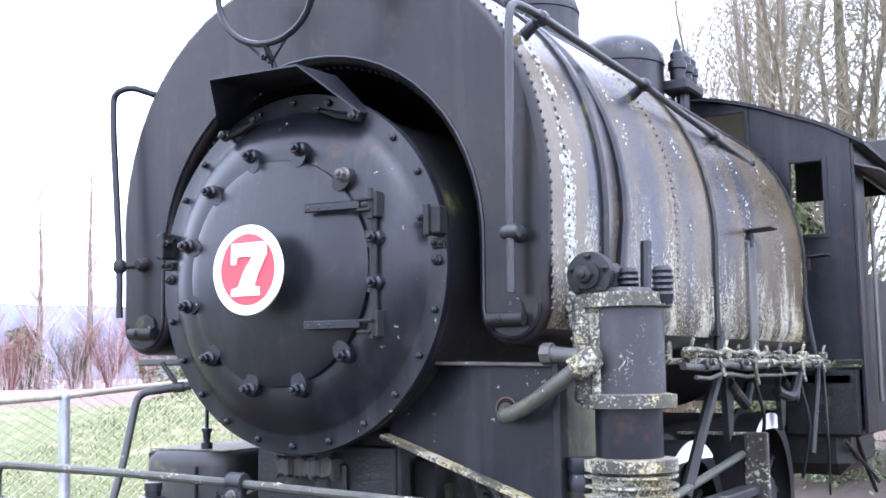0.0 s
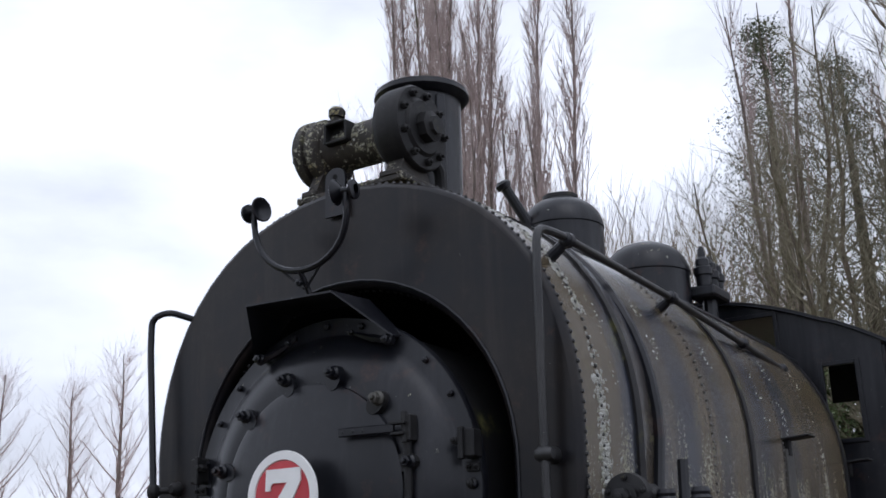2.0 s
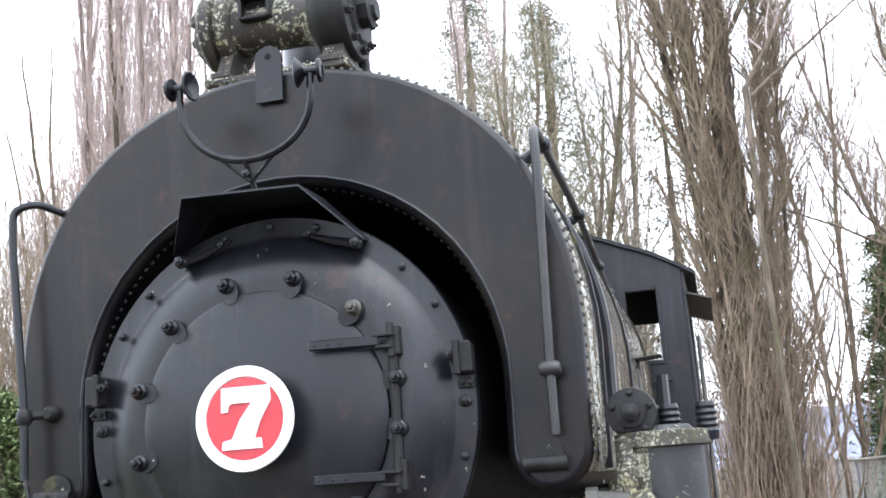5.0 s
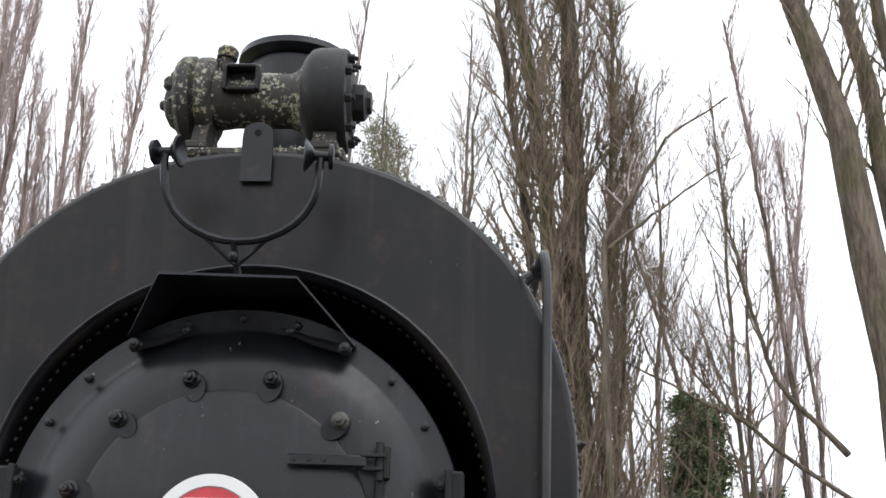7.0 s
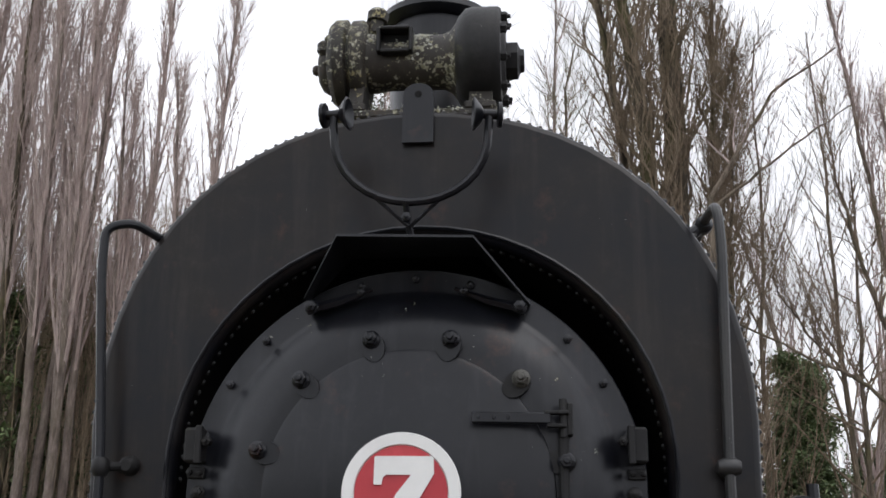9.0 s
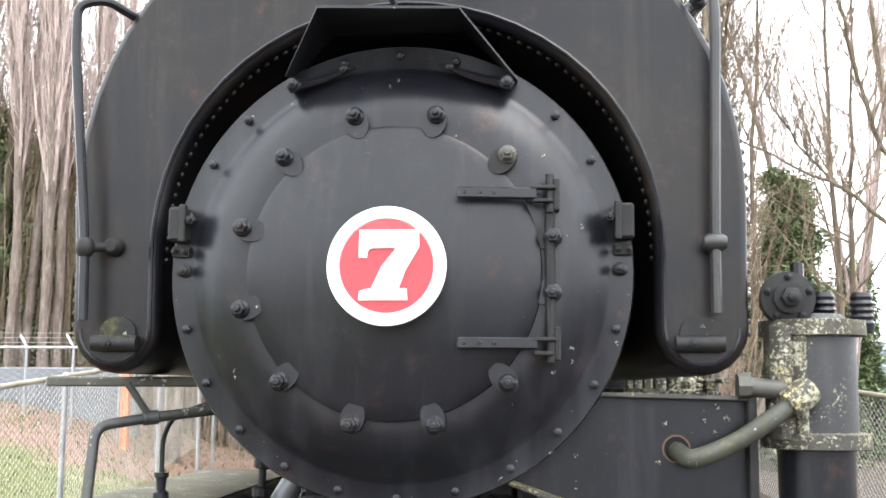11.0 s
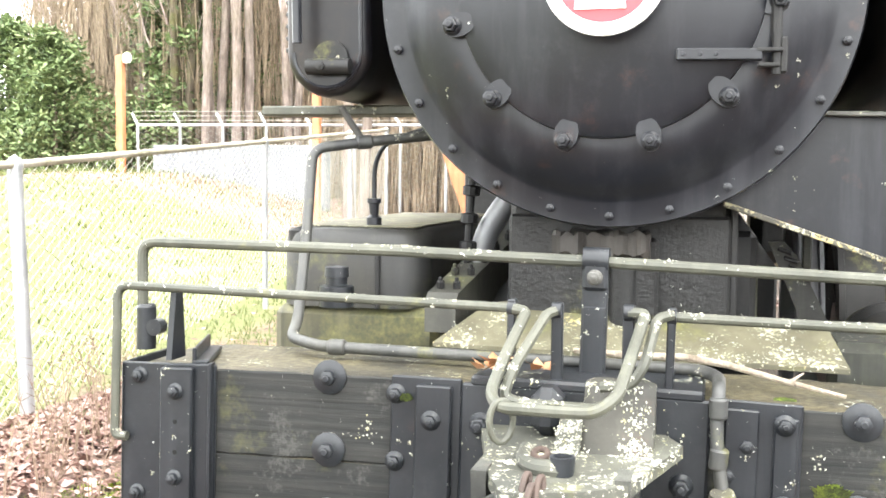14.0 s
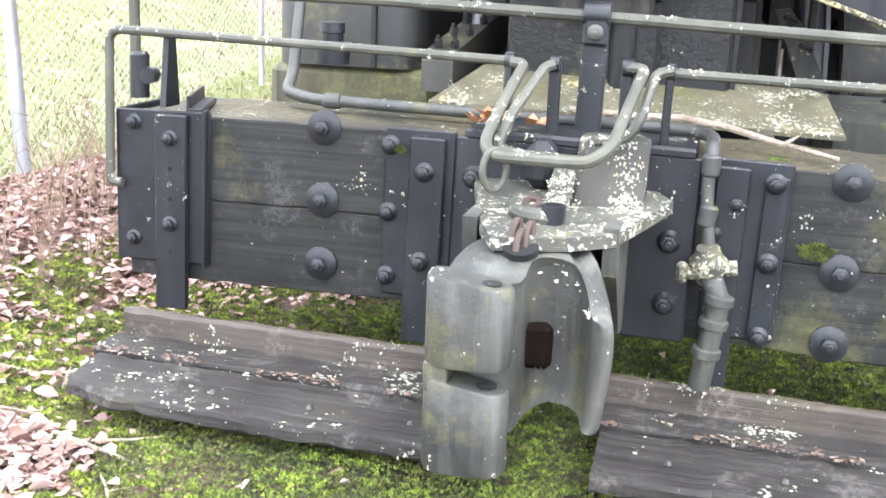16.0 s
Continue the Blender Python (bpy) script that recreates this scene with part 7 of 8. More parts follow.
conifer("cedar_tree", (-2.6, 17.2), 12.5, 2.4, "tall thin cedar with drooping grey-green sprays", m_needle, 41, "conifers", 0.8, 0.04, 120)
conifer("cedar_tree", (-0.8, 15.2), 10.5, 2.0, "cedar with sparse drooping sprays", m_needle, 42, "conifers", 0.8, 0.035, 130)
conifer("cedar_tree", (1.2, 13.0), 7.5, 1.5, "cedar with sparse drooping sprays", m_needle, 43, "conifers", 0.8, 0.032, 90)
conifer("evergreen_tree", (-0.7, 10.9), 4.3, 1.2, "dark green evergreen behind the cab", m_evergreen, 46, "evergreens", 0.5, 0.05, 120, 0.1)
tree("poplar_tree", (-1.6, 12.6), "pale bare poplar with tangled drooping twigs", "tree", GP, m_bark, m_twig_olive, seed=11, height=10, r0=0.10, stems=4, spread=0.14, boughs=46, fork=0.7, **{**POPLAR, "upright": 0.62, "hang": 0.12, "wig": 0.13, "twig_len": 0.7})
tree("poplar_tree", (-0.2, 11.2), "pale bare poplar with tangled drooping twigs", "tree", GP, m_bark, m_twig_olive, seed=12, height=9, r0=0.10, stems=4, spread=0.14, boughs=46, fork=0.7, **{**POPLAR, "upright": 0.62, "hang": 0.12, "wig": 0.13, "twig_len": 0.7})
conifer("ivy_tree", (4.55, 15.0), 4.9, 0.85, "old trunk smothered in dark green ivy", m_ivy, 44, "conifers", 0.1, 0.055, 520, 0.0)
conifer("ivy_tree", (6.3, 17.5), 3.6, 0.45, "old trunk smothered in dark green ivy", m_ivy, 45, "conifers", 0.1, 0.055, 420, 0.0)
for i, (x, y, h, r) in enumerate(((-12.0, 14.0, 3.2, 1.5), (-10.8, 13.6, 2.7, 1.3), (-13.6, 14.6, 3.4, 1.5), (-9.2, 15.4, 5.2, 1.5), (-8.2, 15.8, 4.6, 1.3))):
    conifer("evergreen_tree", (x, y), h, r, "dense green evergreen behind the lawn's crest", m_evergreen, 50 + i, "evergreens", 0.3, 0.07, 190, 0.0)
for i, (x, y, h) in enumerate(((-32.2, 26.5, 9.6), (-36.5, 24.0, 9.2), (-27.0, 28.5, 9.4), (-41, 22, 9), (-34.6, 26.0, 8.6))):
    tree("lakeside_tree", (x, y), "bare slender tree by the lake", "tree", "lakeside trees", m_bark_pale, seed=60 + i, height=h, r0=0.16, boughs=44, upright=0.60, first=0.16, bough_len=0.38, twigs=13, twig_len=1.3, wig=0.06, stems=1 if i != 2 else 2)
m_bark_red = bark("red_twigs", (0.20, 0.09, 0.08), (0.34, 0.19, 0.17), 0.0)
rng_b = random.Random(8)
for i in range(14):
    x, y = -36 + 1.5 * i + rng_b.uniform(-0.6, 0.6), 22.5 + 0.75 * i
    tree("shore_shrub", (x, y), "bare reddish shrub on the shore", "shrub", "shore shrubs", m_bark_red if i % 3 else m_bark, m_bark_red if i % 3 else m_bark, seed=70 + i, height=rng_b.uniform(2.0, 3.4), r0=0.05, stems=6, spread=0.6, boughs=20, upright=0.6, first=0.05, bough_len=0.45, twigs=7, twig_len=0.7, wig=0.08)
m_shore = bark("shore_twigs", (0.36, 0.26, 0.24), (0.58, 0.46, 0.435), 0.0)


def shore(rng):
    k = rng.random()
    return -40 + 26 * k + rng.uniform(-1.5, 1.5), 21 + 13 * k + rng.uniform(-1.5, 1.5), rng.uniform(-0.8, 0.8), rng.uniform(-0.6, 0.6)


conifer("shore_bush", (-35.0, 25.6), 2.6, 1.3, "green bush on the lake shore", m_ivy, 81, "shore shrubs", 0.1, 0.16, 40, 0.0)


def shoots(seed, count, place, tall, r0, bend_out):
    """Thin upright shoots from many roots."""
    rng = random.Random(seed)
    g = Geo()
    for i in range(count):
        x, y, dx, dy = place(rng)
        h = rng.uniform(*tall)
        z = ground_height(x, y)
        a = rng.uniform(0, 6.283)
        q = bend_out * rng.uniform(0.3, 1.0)
        m1 = Vector((x + 0.5 * q * dx + 0.05 * h * math.cos(a) * 0.5, y + 0.5 * q * dy + 0.05 * h * math.sin(a) * 0.5, z + 0.45 * h))
        m2 = Vector((x + q * dx * 0.8 + 0.07 * h * math.cos(a + 1), y + q * dy * 0.8 + 0.07 * h * math.sin(a + 1), z + 0.75 * h))
        tip = Vector((x + q * dx + 0.10 * h * math.cos(a + 2), y + q * dy + 0.10 * h * math.sin(a + 2), z + h))
        r = r0 * rng.uniform(0.5, 1.3)
        tube(g, [Vector((x, y, z - 0.05)), m1, m2, tip], [r, r * 0.75, r * 0.5, r * 0.2], 4, False)
        for k in range(5):
            e = m1.lerp(tip, rng.uniform(0.0, 0.95))
            b = rng.uniform(0, 6.283)
            tl = rng.uniform(0.15, 0.5) * (0.5 + 0.1 * h)
            tube(g, [e, e + Vector((0.45 * math.cos(b), 0.45 * math.sin(b), rng.uniform(0.3, 1.0))) * tl], [r * 0.4, r * 0.15], 3, False)
    return g


tagged(part("shore_thicket", shoots(93, 1400, shore, (0.6, 2.7), 0.012, 0.9), m_shore, None, "", None), "tangled pinkish bare scrub along the shore", "thicket", kind="stuff")


def broom(rng):
    a = rng.uniform(0, 6.283)
    q = rng.uniform(0.08, 0.48)
    return 2.0 + q * math.cos(a), 8.55 + 0.7 * q * math.sin(a), 1.2 * math.cos(a) * q, 0.8 * math.sin(a) * q


tagged(part("sucker_shoots", shoots(91, 380, broom, (1.0, 3.6), 0.010, 0.6), m_shoot, None, "", None), "golden-brown sucker shoots round the poplar trunks", "shoots", kind="stuff")


def hedge(rng):
    x = rng.uniform(-13.0, -3.2)
    return x, 14.6 + rng.uniform(0, 4.5) + 0.12 * abs(x + 8), rng.uniform(-0.6, 0.6), rng.uniform(-0.5, 0.5)


tagged(part("thicket", shoots(92, 5200, hedge, (2.0, 8.5), 0.013, 0.9), m_thicket, None, "", None), "dense bare brown thicket behind the far fence", "thicket", kind="stuff")


# ---- fences ----
def chain_link(g, a, b, h0, h1, step, wire):
    """Woven wire between two points on the ground line, from height h0 to h1: zigzag wires, each hooked to its neighbour."""
    a, b = Vector(a), Vector(b)
    n = max(2, int((b - a).length / step))
    d = (b - a) / n
    nrm = Vector((-d.y, d.x, 0)).normalized() * wire * 1.6
    rows = int((h1 - h0) / (step * 0.5))
    for i in range(n):
        pts = []
        for k in range(rows + 1):
            s = (k + i) % 2
            p = a + d * (i + s) + Vector((0, 0, h0 + (h1 - h0) * k / rows)) + nrm * (1 if s else -1)
            pts.append(p)
        tube(g, pts, wire, 3, False)


def fence(name, posts, height, label, group, big=(), mesh=True, step=0.058, wire=0.0023, rise=(0, 0, 0, 0, 0, 0, 0)):
    f = thing(name, (0, 0, 0), label, "fence", group)
    tops = []
    for i, (x, y) in enumerate(posts):
        z = ground_height(x, y) + rise[i]
        r = 0.037 if i in big else 0.024
        g = Geo()
        tube(g, [(x + (0.06 if i in big else 0.0), y, z - 0.2 - rise[i]), (x, y, z + height)], r, 12)
        post = part("post", g, m_galv, f)
        g = Geo()
        if i in big:
            lathe(g, [(r + 0.004, -0.02), (r + 0.006, 0.0), (r * 0.8, 0.03), (0.008, 0.045), (0.0, 0.05)], (x, y, z + height), (0, 0, 1), 14, False)
            for k in (0.10, 0.16):
                gb = Geo()
                lathe(gb, [(r + 0.006, -0.012), (r + 0.006, 0.012)], (x, y, z + height - k), (0, 0, 1), 14)
                part("rail_band", gb, m_galv, post)
        else:
            lathe(g, [(r + 0.005, -0.07), (r + 0.006, -0.01), (0.03, 0.0), (0.034, 0.02), (0.02, 0.045), (0, 0.048)], (x, y, z + height), (0, 0, 1), 12, False)
        part("post_cap", g, m_galv, post)
        if i not in big:
            for k in range(4):
                g = Geo()
                lathe(g, [(r + 0.003, -0.004), (r + 0.005, 0), (r + 0.003, 0.004)], (x, y, z + height * (0.15 + 0.22 * k)), (0, 0, 1), 10)
                part("wire_tie", g, m_galv, post)
        tops.append(Vector((x, y, z + height + (0.0 if i in big else 0.012))))
    g = Geo()
    tube(g, tops, 0.021, 10)
    part("top_rail", g, m_galv_dull, f, "top rail stained with algae")
    if mesh:
        g = Geo()
        for i, (p, q) in enumerate(zip(posts, posts[1:])):
            chain_link(g, (p[0], p[1], ground_height(*p) + rise[i]), (q[0], q[1], ground_height(*q) + rise[i + 1]), 0.02, height - 0.015, step, wire)
        part("chain_link_mesh", g, m_wire, f, "woven galvanised wire", None, "stuff")
    return f


m_galv_dull = weathered("algae_stained_rail", (0.22, 0.20, 0.15), (0.36, 0.34, 0.28), (0.5, 0.7), moss=0.5, streak=0.1)
fence("chain_link_fence", [(-2.68, -3.2), (-3.04, 1.45), (-3.44, 5.5), (-3.86, 9.0), (-4.2, 11.6)], 1.27, "galvanised chain-link fence beside the locomotive", "fences", big=(1,), rise=(-0.18, 0.0, 0.16, 0.27, 0.34))
fence("chain_link_fence", [(3.05, -1.0), (3.05, 2.0), (3.05, 5.0), (3.1, 8.2), (3.15, 11.4), (3.2, 14.6), (3.25, 18.0)], 1.30, "galvanised chain-link fence on the far side", "fences", big=())


def build_far_fence():
    f = thing("security_fence", (0, 0, 0), "tall far chain-link fence with barbed-wire arms", "fence", "fences")
    line = [(-8.25 + 0.68 * i, 11.9 + 0.05 * i) for i in range(8)]
    g = Geo()
    for x, y in line:
        z = ground_height(x, y)
        gp = Geo()
        tube(gp, [(x, y, z - 0.2), (x, y, 2.02), (x - 0.16, y + 0.12, 2.20)], 0.022, 8)
        part("post", gp, m_galv, f)
    z = 2.02 - 1.88
    for k in range(3):
        tube(g, [(line[0][0] - 0.05 * k - 0.04, line[0][1] + 0.04 * k, z + 1.95 + 0.07 * k), (line[-1][0] - 0.05 * k - 0.04, line[-1][1] + 0.04 * k, z + 1.95 + 0.07 * k)], 0.004, 4)
    part("barbed_wire", g, m_wire, f)
    g = Geo()
    tube(g, [(line[0][0], line[0][1], z + 1.88), (line[-1][0], line[-1][1], z + 1.88)], 0.022, 8)
    part("top_rail", g, m_galv, f)
    g = Geo()
    chain_link(g, (line[0][0], line[0][1] - 0.03, z), (line[-1][0], line[-1][1] - 0.03, z), 0.25, 1.88, 0.085, 0.003)
    part("chain_link_mesh", g, m_wire, f, "", None, "stuff")
    for x, y, h in ((-8.45, 11.75, 1.75), (-5.3, 11.75, 1.95)):
        t = thing("orange_post", (x, y, ground_height(x, y)), "weathered orange-painted post with a white cap light", "post", "orange posts")
        gp = Geo()
        box(gp, (0, 0, h / 2 - 0.1), (0.11, 0.11, h + 0.2), 0.01)
        part("shaft", gp, m_orange, t)
        gp = Geo()
        lathe(gp, [(0.05, 0), (0.075, 0.05), (0.06, 0.13), (0.0, 0.16)], (0.13, -0.03, h - 0.12), (0, 0, 1), 12, False)
        part("lamp_cap", gp, m_white_rim, t)
    t = thing("orange_brace", (-1.72, 6.4, 0), "weathered orange timber leaning behind the locomotive", "post", "orange posts")
    gp = Geo()
    box(gp, (0, 0, 0.70), (0.17, 0.05, 1.7), 0.01, (0, -20, 0))
    part("shaft", gp, m_orange, t)
    # grey slab added behind the far fence for the blue-grey look of its mesh
    g = Geo()
    box(g, (-7.15, 13.2, 0.70), (3.0, 0.25, 2.1), 0.02)
    tagged(part("boundary_wall", g, m_mesh_backing, None), "added grey slab standing in for the far fence's blue-grey mesh", "wall", kind="structure")


m_mesh_backing = plain("mesh_backing_grey", (0.20, 0.215, 0.235), 0.9, 3.0, 0.8)
build_far_fence()


# ---- leaf litter, moss, grass, weeds and sticks ----
def mossiness(x, y):
    """How much moss grows here: most under and beside the beam."""
    q = noise.noise((1.15 * x + 7, 1.15 * y, 4.2)) + 0.95 * smoothstep(-1.95, -1.2, x) * smoothstep(1.2, 0.2, y) - 0.17
    q += 0.30 * smoothstep(-1.55, -1.2, x) * smoothstep(-0.75, -0.4, y) - 0.75 * smoothstep(-0.95, -1.25, x) * smoothstep(-0.75, -1.0, y)
    return q + (0.62 + 0.9 * noise.noise((3.1 * x, 3.1 * y, 2.0))) * math.exp(-((x + 1.68) ** 2 / 0.17 + (y + 0.15) ** 2 / 0.30))


def scatter_leaves():
    rng = random.Random(14)
    g = Geo()
    n = 0
    while n < 68000:
        q = rng.random()
        if q < 0.70:
            x, y = rng.uniform(-3.0, -0.9), rng.uniform(-2.6, 3.2)
        elif q < 0.84:
            x, y = rng.uniform(-2.6, 1.6), rng.uniform(-1.9, 0.4)
        elif q < 0.94:
            x, y = rng.uniform(0.9, 3.1), rng.uniform(-2.6, 9.0)
        else:
            x, y = rng.gauss(0.3, 2.4), rng.gauss(-2.8, 1.6)
        # the drifts thin out towards the open ground
        if q < 0.94 and rng.random() > smoothstep(-2.7, -1.5, y):
            n += 0.2
            continue
        mossy = mossiness(x, y) * smoothstep(1.7, 0.8, x) * smoothstep(-2.6, -1.5, y) - 0.4 * smoothstep(0.9, 1.6, x) - 0.4 * smoothstep(-1.7, -2.5, y)
        if mossy > rng.uniform(-0.1, 0.5) and rng.random() < 0.93 + 0.055 * smoothstep(-1.5, -1.1, x):
            n += 0.35
            continue
        n += 1
        s = rng.uniform(0.009, 0.024) * (1.5 if rng.random() < 0.18 else 1.0)
        a = rng.uniform(0, 6.283)
        z = ground_height(x, y) + rng.uniform(0.004, 0.03)
        u = Vector((math.cos(a), math.sin(a), rng.uniform(-0.35, 0.35))) * s
        w = Vector((-math.sin(a), math.cos(a), rng.uniform(-0.5, 0.5))) * s * rng.uniform(0.5, 0.9)
        c = Vector((x, y, z))
        fold = Vector((0, 0, s * rng.uniform(-0.3, 0.8)))
        f2 = fold * rng.uniform(0.2, 1.4)
        g.add([c - u, c - u * 0.4 + w * 0.8 + fold, c + u * 0.35 + w + fold, c + u * 1.1, c + u * 0.25 - w * 0.95 + f2, c - u * 0.5 - w * 0.7 + f2], [(0, 3, 2, 1), (0, 5, 4, 3)])
    tagged(part("leaf_litter", g, m_leaf, None, "", None), "reddish-brown fallen leaves", "leaves", kind="stuff")


def scatter_moss():
    rng = random.Random(15)
    g = Geo()
    n = 0
    while n < 120000:
        x, y = rng.uniform(-2.3, 1.9), rng.uniform(-2.2, 0.9)
        mossy = mossiness(x, y)
        n += 0.4
        mossy -= 0.9 * smoothstep(1.0, 1.9, x) + 0.9 * smoothstep(-1.5, -2.2, y) + 0.4 * smoothstep(-1.95, -2.3, x)
        # bare soil shows between the cushions
        mossy -= 0.55 * max(0.0, noise.noise((6.5 * x, 6.5 * y, 8.0)) + 0.12)
        if mossy < rng.uniform(0.0, 0.35):
            continue
        n += 0.6
        hump = 0.6 * noise.noise((9 * x, 9 * y, 1)) + 0.4 * noise.noise((24 * x, 24 * y, 5))
        z = ground_height(x, y) + 0.004 + 0.046 * min(1.0, mossy) * (0.5 + 0.5 * hump)
        s = rng.uniform(0.0022, 0.0058)
        for k in range(4):
            a = rng.uniform(0, 6.283)
            c = Vector((x + rng.gauss(0, 0.007), y + rng.gauss(0, 0.007), z))
            u = Vector((math.cos(a), math.sin(a), rng.uniform(-0.4, 0.4))) * s
            g.add([c - u, c + u, c + Vector((rng.gauss(0, 0.9) * s, rng.gauss(0, 0.9) * s, s * rng.uniform(0.6, 2.0)))], [(0, 1, 2)])
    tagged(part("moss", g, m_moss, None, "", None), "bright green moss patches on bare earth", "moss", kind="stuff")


def scatter_grass():
    rng = random.Random(16)
    g = Geo()
    for i in range(36000):
        t = rng.random() ** 1.7
        y = -6 + 24 * t
        x = -2.5 - rng.random() ** 1.4 * (2 + 9 * t)
        d = math.hypot(x, y + 3.3)
        z = ground_height(x, y)
        h = rng.uniform(0.02, 0.05) * (1 + 0.05 * d)
        wd = 0.0025 * (1 + 0.16 * d)
        a = rng.uniform(0, 6.283)
        u = Vector((math.cos(a), math.sin(a), 0)) * wd
        c = Vector((x, y, z))
        g.add([c - u, c + u, c + Vector((rng.gauss(0, 0.4) * h, rng.gauss(0, 0.4) * h, h))], [(0, 1, 2)])
    tagged(part("grass", g, m_grass, None, "", None), "short winter lawn grass", "grass", kind="stuff")
    g = Geo()
    for i in range(2600):
        y = -3 + 30 * rng.random()
        x = -2.6 - rng.random() * (2 + 0.5 * (y + 4))
        z = ground_height(x, y) + 0.03
        a, s = rng.uniform(0, 6.283), rng.uniform(0.02, 0.04)
        u = Vector((math.cos(a), math.sin(a), rng.uniform(-0.2, 0.2))) * s
        w = Vector((-math.sin(a), math.cos(a), rng.uniform(-0.3, 0.3))) * s * 0.7
        c = Vector((x, y, z))
        g.add([c - u, c + w, c + u, c - w], [(0, 1, 2, 3)])
    tagged(part("lawn_leaves", g, m_leaf, None, "", None), "scattered leaves on the lawn", "leaves", kind="stuff")


def build_weeds():
    rng = random.Random(17)
    for i in range(9):
        x, y = -2.05 - 0.07 * i + rng.uniform(-0.25, 0.25), 0.1 + 0.17 * i + rng.uniform(-0.1, 0.1)
        t = thing("dry_weed", (x, y, ground_height(x, y)), "dead brown weed stalks by the fence", "weed", "dry weeds")
        for k in range(7):
            g = Geo()
            a = rng.uniform(0, 6.283)
            h = rng.uniform(0.22, 0.55)
            p = [(0.02 * math.cos(a), 0.02 * math.sin(a), -0.02), (0.05 * math.cos(a), 0.05 * math.sin(a), h * 0.5), (0.13 * math.cos(a), 0.13 * math.sin(a), h)]
            tube(g, p, [0.003, 0.0025, 0.0015], 3, False)
            for q in range(5):
                s = rng.uniform(0.4, 1)
                c = Vector(p[1]).lerp(Vector(p[2]), s)
                e = c + Vector((rng.uniform(-0.06, 0.06), rng.uniform(-0.06, 0.06), rng.uniform(0.0, 0.06)))
                tube(g, [c, e], [0.002, 0.001], 3, False)
            part("stalk", g, m_weed, t, "", None)


def build_sticks():
    rng = random.Random(18)
    spots = [((-1.85, -0.52), 0.62, 0.24), ((-1.80, -0.60), 0.60, 0.31), ((-1.85, -0.75), 1.0, -0.1), ((-1.5, -1.15), 0.6, 0.9), ((-0.95, -1.25), 0.22, 1.9), ((0.1, -1.5), 0.2, 0.4), ((-0.55, 0.0), 0.5, 0.1), ((0.9, -0.2), 0.6, -0.2), ((-1.2, -1.35), 0.5, -0.6), ((-2.1, -0.9), 0.7, 0.1)]
    for (x, y), ln, a in spots:
        g = Geo()
        pts, p, d = [], Vector((x, y, ground_height(x, y) + 0.02)), Vector((math.cos(a), math.sin(a), 0))
        for i in range(7):
            pts.append(p.copy())
            d = (d + Vector((rng.uniform(-0.2, 0.2), rng.uniform(-0.2, 0.2), 0))).normalized()
            p = p + d * ln / 6
            p.z = ground_height(p.x, p.y) + 0.012 + rng.uniform(0, 0.015)
        r = 0.005 + 0.0045 * ln
        tube(g, pts, [r * (1 - 0.09 * i) for i in range(7)], 6)
        tube(g, [pts[3], pts[3] + Vector((d.y, -d.x, 0.05)) * 0.25 * ln], [r * 0.6, r * 0.3], 5)
        tagged(part("fallen_stick", g, m_stick, None), "bare fallen stick on the leaves and moss", "stick", "fallen sticks")
    # a dead branch and curled leaves lying on the deck behind the lever
    g = Geo()
    pts = [(-0.08, -0.12, 0.765), (0.10, -0.10, 0.755), (0.24, -0.12, 0.76), (0.36, -0.16, 0.75), (0.52, -0.22, 0.72), (0.66, -0.28, 0.70)]
    tube(g, pts, [0.008, 0.011, 0.011, 0.01, 0.008, 0.005], 8)
    tube(g, [(0.52, -0.22, 0.72), (0.56, -0.18, 0.74)], [0.006, 0.003], 6)
    tagged(part("dead_branch", g, m_stick, None), "pale dead branch lying across the deck plate", "branch")
    for i, (x, y, z) in enumerate(((-0.275, BY - 0.02, 0.758), (-0.225, BY - 0.01, 0.765), (-0.245, BY - 0.03, 0.775), (-0.135, BY + 0.03, 0.755))):
        g = Geo()
        for k in range(5):
            a = 1.3 * k + i
            c = Vector((x + 0.02 * math.cos(a), y + 0.02 * math.sin(a), z))
            u = Vector((math.cos(a), math.sin(a), 0.5)) * 0.035
            w = Vector((-math.sin(a), math.cos(a), 0.4)) * 0.02
            g.add([c - u * 0.3, c + w, c + u, c - w], [(0, 1, 2), (0, 2, 3)])
        tagged(part("curled_leaf", g, m_curled, None, "", None), "curled dry brown leaf caught behind the lever", "leaf", "leaves on the beam")
    # moss cushions on the beam
    for i, (x, y, z, s) in enumerate(((0.86, BY + 0.10, 0.69, 0.035), (0.50, BY + 0.02, 0.70, 0.025), (0.62, BY - 0.012, 0.47, 0.04), (-0.50, BY - 0.03, 0.66, 0.018))):
        g = Geo()
        rr = random.Random(90 + i)
        for k in range(160):
            a, q = rr.uniform(0, 6.283), rr.random() ** 0.5
            c = Vector((x + s * q * math.cos(a), y + (0.4 if z < 0.68 else 1) * s * 0.3 * math.sin(a), z + (0.5 * s * q * math.sin(a) if z < 0.68 else 0)))
            t = s * 0.2
            g.add([c + Vector((-t, 0, 0)), c + Vector((t, 0, 0)), c + Vector((rr.gauss(0, t), -t if z < 0.68 else 0, t * 1.6))], [(0, 1, 2)])
        tagged(part("moss_cushion", g, m_moss, None, "", None), "small green moss cushion on the beam", "moss", "moss on the beam")


scatter_leaves()
scatter_moss()
scatter_grass()
build_weeds()
build_sticks()


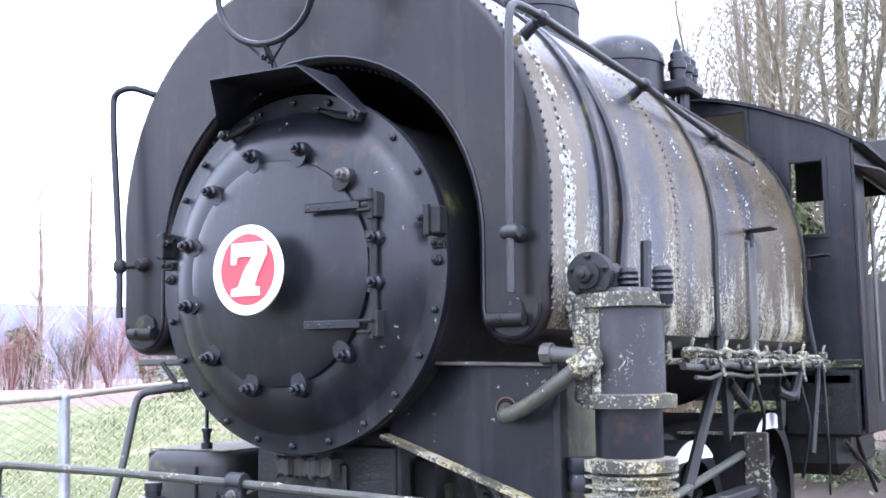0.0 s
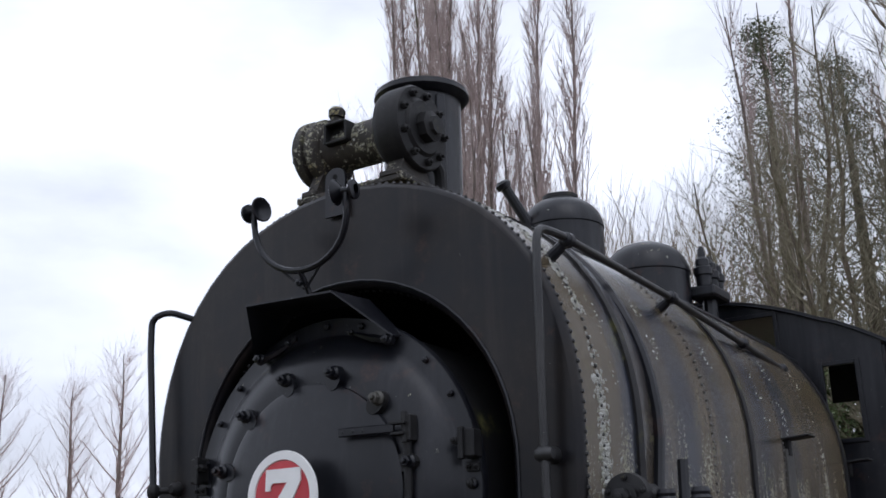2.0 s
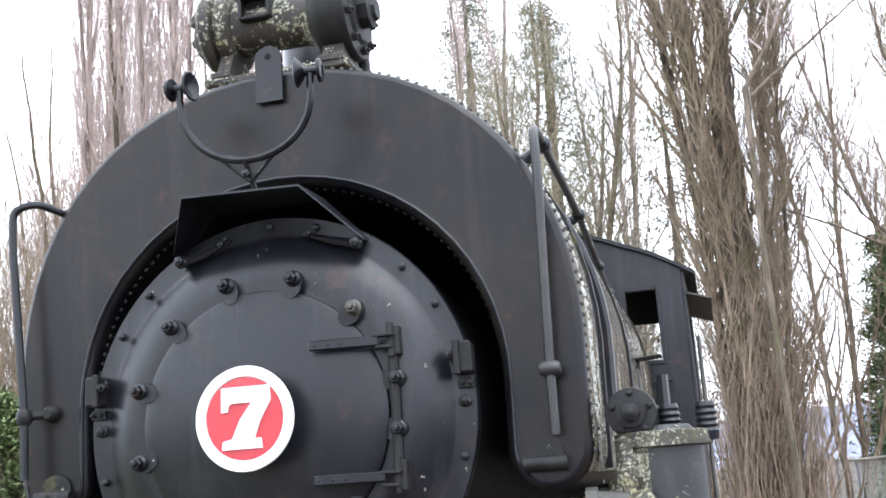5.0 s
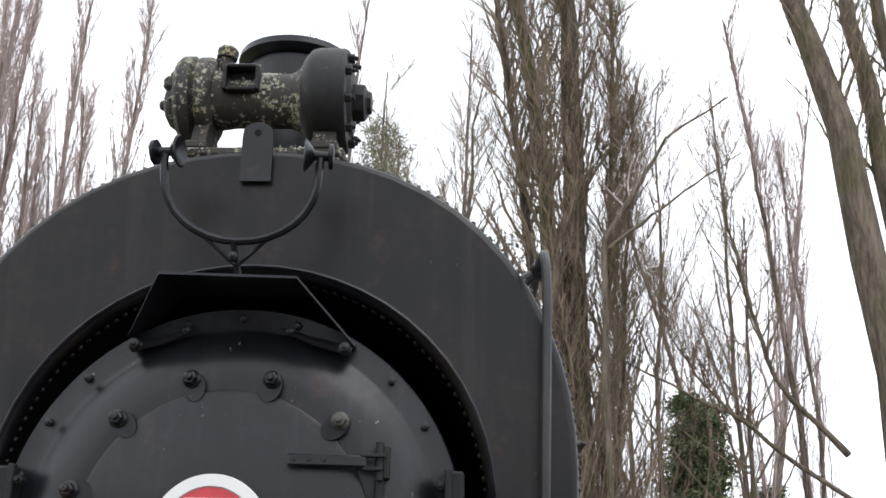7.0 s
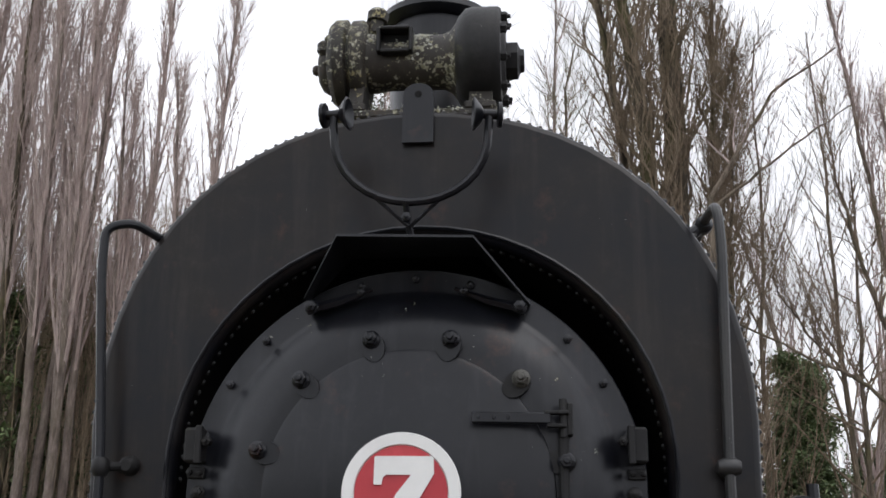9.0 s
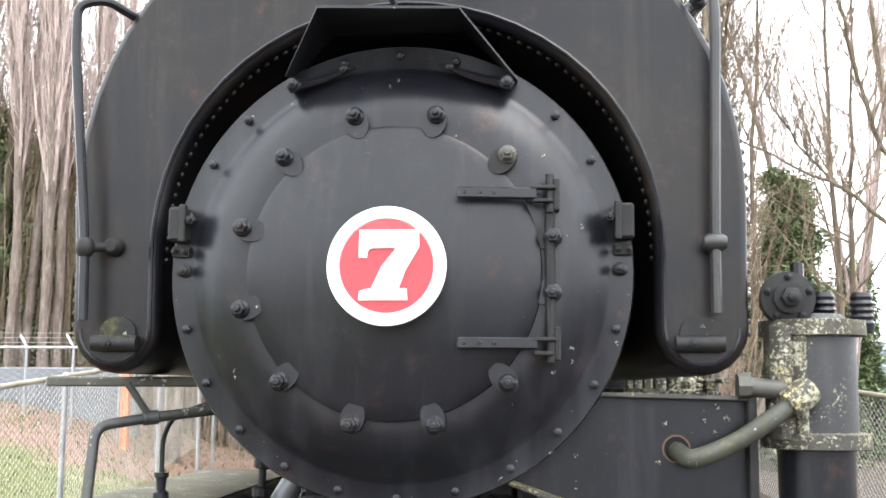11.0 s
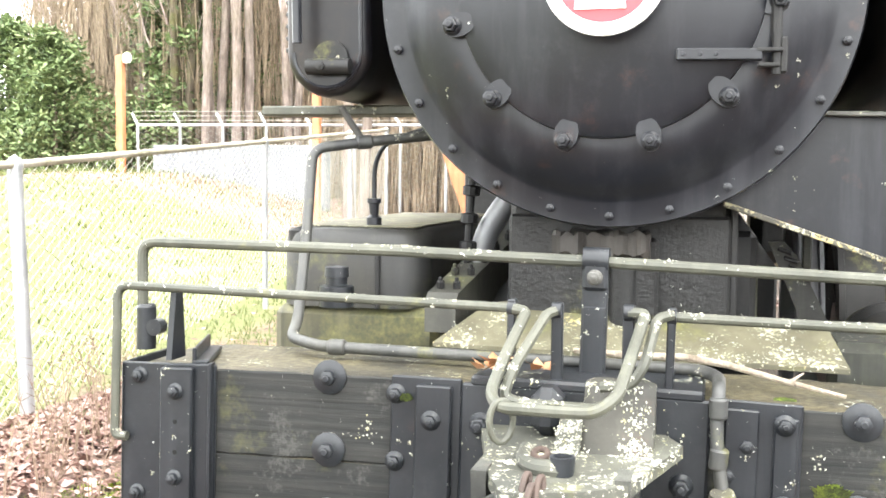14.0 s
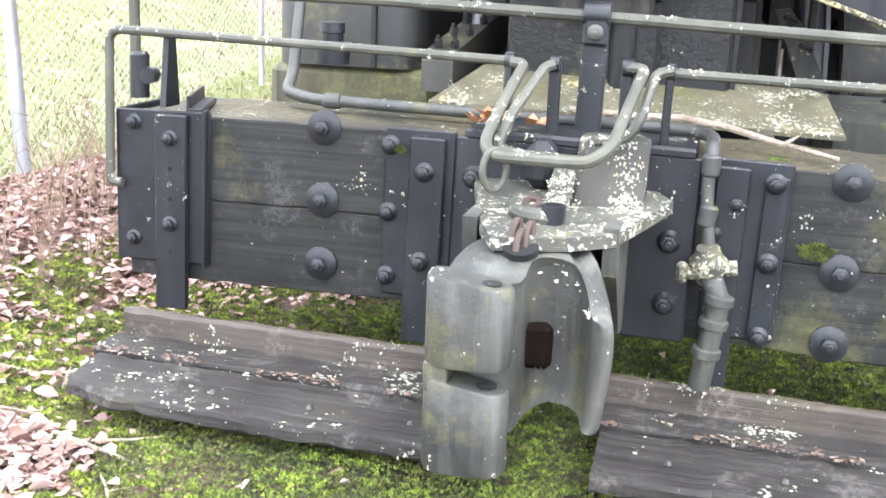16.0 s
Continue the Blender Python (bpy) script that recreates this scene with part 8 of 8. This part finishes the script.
# ---- lichen flakes that crust the iron and timber ----
m_crust = leafy("lichen_crust", [(0.20, 0.20, 0.15), (0.36, 0.36, 0.31), (0.47, 0.47, 0.42), (0.30, 0.28, 0.15), (0.40, 0.41, 0.37)], 0.95)


def flake(g, rng, p, nrm, e, f, r):
    k = rng.randint(5, 7)
    sx = rng.uniform(0.6, 1.0)
    ring = [p + nrm * 0.0006 + r * rng.uniform(0.45, 1.25) * (math.cos(6.283 * i / k) * e * sx + math.sin(6.283 * i / k) * f) for i in range(k)]
    g.add(ring + [p + nrm * (0.001 + 0.16 * r)], [(i, (i + 1) % k, k) for i in range(k)])


def crust(ob, count, seed, size=(0.0025, 0.009), up=1.0, clump=6.0, keep=0.24, patch=0.005):
    """Scatters small ragged flakes over a part, in clumps, thickest where it faces the sky."""
    rng = random.Random(seed)
    tris, total = [], 0.0
    vs = ob.data.vertices
    for p in ob.data.polygons:
        w = 0.12 + max(0.0, p.normal.z) * up + 0.25 * max(0.0, -p.normal.y)
        if p.normal.z < -0.3:
            continue
        ids = list(p.vertices)
        for a, b in zip(ids[1:], ids[2:]):
            tri = (vs[ids[0]].co, vs[a].co, vs[b].co)
            total += 0.5 * (tri[1] - tri[0]).cross(tri[2] - tri[0]).length * w
            tris.append((total, tri, p.normal.copy()))
    if not tris:
        return
    ends = [t[0] for t in tris]
    g = Geo()
    made = tries = 0
    while made < count and tries < 30 * count:
        tries += 1
        q = rng.random() * total
        lo, hi = 0, len(ends) - 1
        while lo < hi:
            mid = (lo + hi) // 2
            lo, hi = (mid + 1, hi) if ends[mid] < q else (lo, mid)
        _, (a, b, c), nrm = tris[lo]
        u, w = rng.random(), rng.random()
        if u + w > 1:
            u, w = 1 - u, 1 - w
        p = a + (b - a) * u + (c - a) * w
        if noise.noise(p * clump + Vector((seed, 0, 0))) < keep + rng.uniform(-0.25, 0.25):
            continue
        made += 1
        e, f, _ = basis(nrm)
        flake(g, rng, p, nrm, e, f, size[0] + (size[1] - size[0]) * rng.random() ** 2.5)
        # a patch of flakes that have grown together
        if rng.random() < 0.4:
            for j in range(rng.randint(2, 9)):
                flake(g, rng, p + e * rng.gauss(0, patch) + f * rng.gauss(0, patch), nrm, e, f, size[0] + (size[1] - size[0]) * rng.random())
    part("lichen_crust", g, m_crust, ob, "pale crust of lichen flakes", None, "stuff")


CRUSTS = {"gusset": (240, 0.010), "pocket_top": (420, 0.011), "draft_pocket": (320, 0.009), "deck_plate": (900, 0.010), "front_handrail": (330, 0.008), "uncoupling_rod": (170, 0.007), "lever_loop": (300, 0.008),
          "coupler": (60, 0.008), "coupler_head": (120, 0.008), "knuckle": (35, 0.007), "knuckle_foot": (25, 0.007), "buffer_beam": (620, 0.009), "lower_timber": (90, 0.007), "end_plate": (35, 0.006),
          "strap_plate": (60, 0.007), "footboard_hanger": (30, 0.006), "air_pipe": (170, 0.007), "rail_post": (40, 0.007), "cylinder_saddle": (45, 0.004), "pump_head": (70, 0.012), "turbo_dynamo": (1100, 0.017),
          "generator_body": (800, 0.017), "smokebox_front": (70, 0.006), "tank_front": (25, 0.005), "steam_dome": (150, 0.020), "sand_dome": (120, 0.018), "chimney": (70, 0.012), "valve_chest": (90, 0.012), "oil_tank": (70, 0.007),
          "pump_bracket": (90, 0.005), "step_casting": (160, 0.009), "running_board": (300, 0.016), "frame_brace": (60, 0.007), "tank_lug": (12, 0.007), "top_flange": (60, 0.008), "footboard": (110, 0.011), "plank": (190, 0.013)}
WIDE = {"gusset", "pocket_top", "draft_pocket", "deck_plate", "buffer_beam", "lower_timber", "cylinder_saddle", "turbo_dynamo", "generator_body", "running_board", "plank", "footboard", "oil_tank"}
for i, ob in enumerate([o for o in bpy.data.objects if o.type == "MESH"]):
    kind = ob.name.split(".")[0]
    if kind in CRUSTS:
        n, big = CRUSTS[kind]
        crust(ob, int(0.45 * n), 200 + i, (0.0011, 0.58 * big), patch=0.011 if kind in WIDE else 0.004)
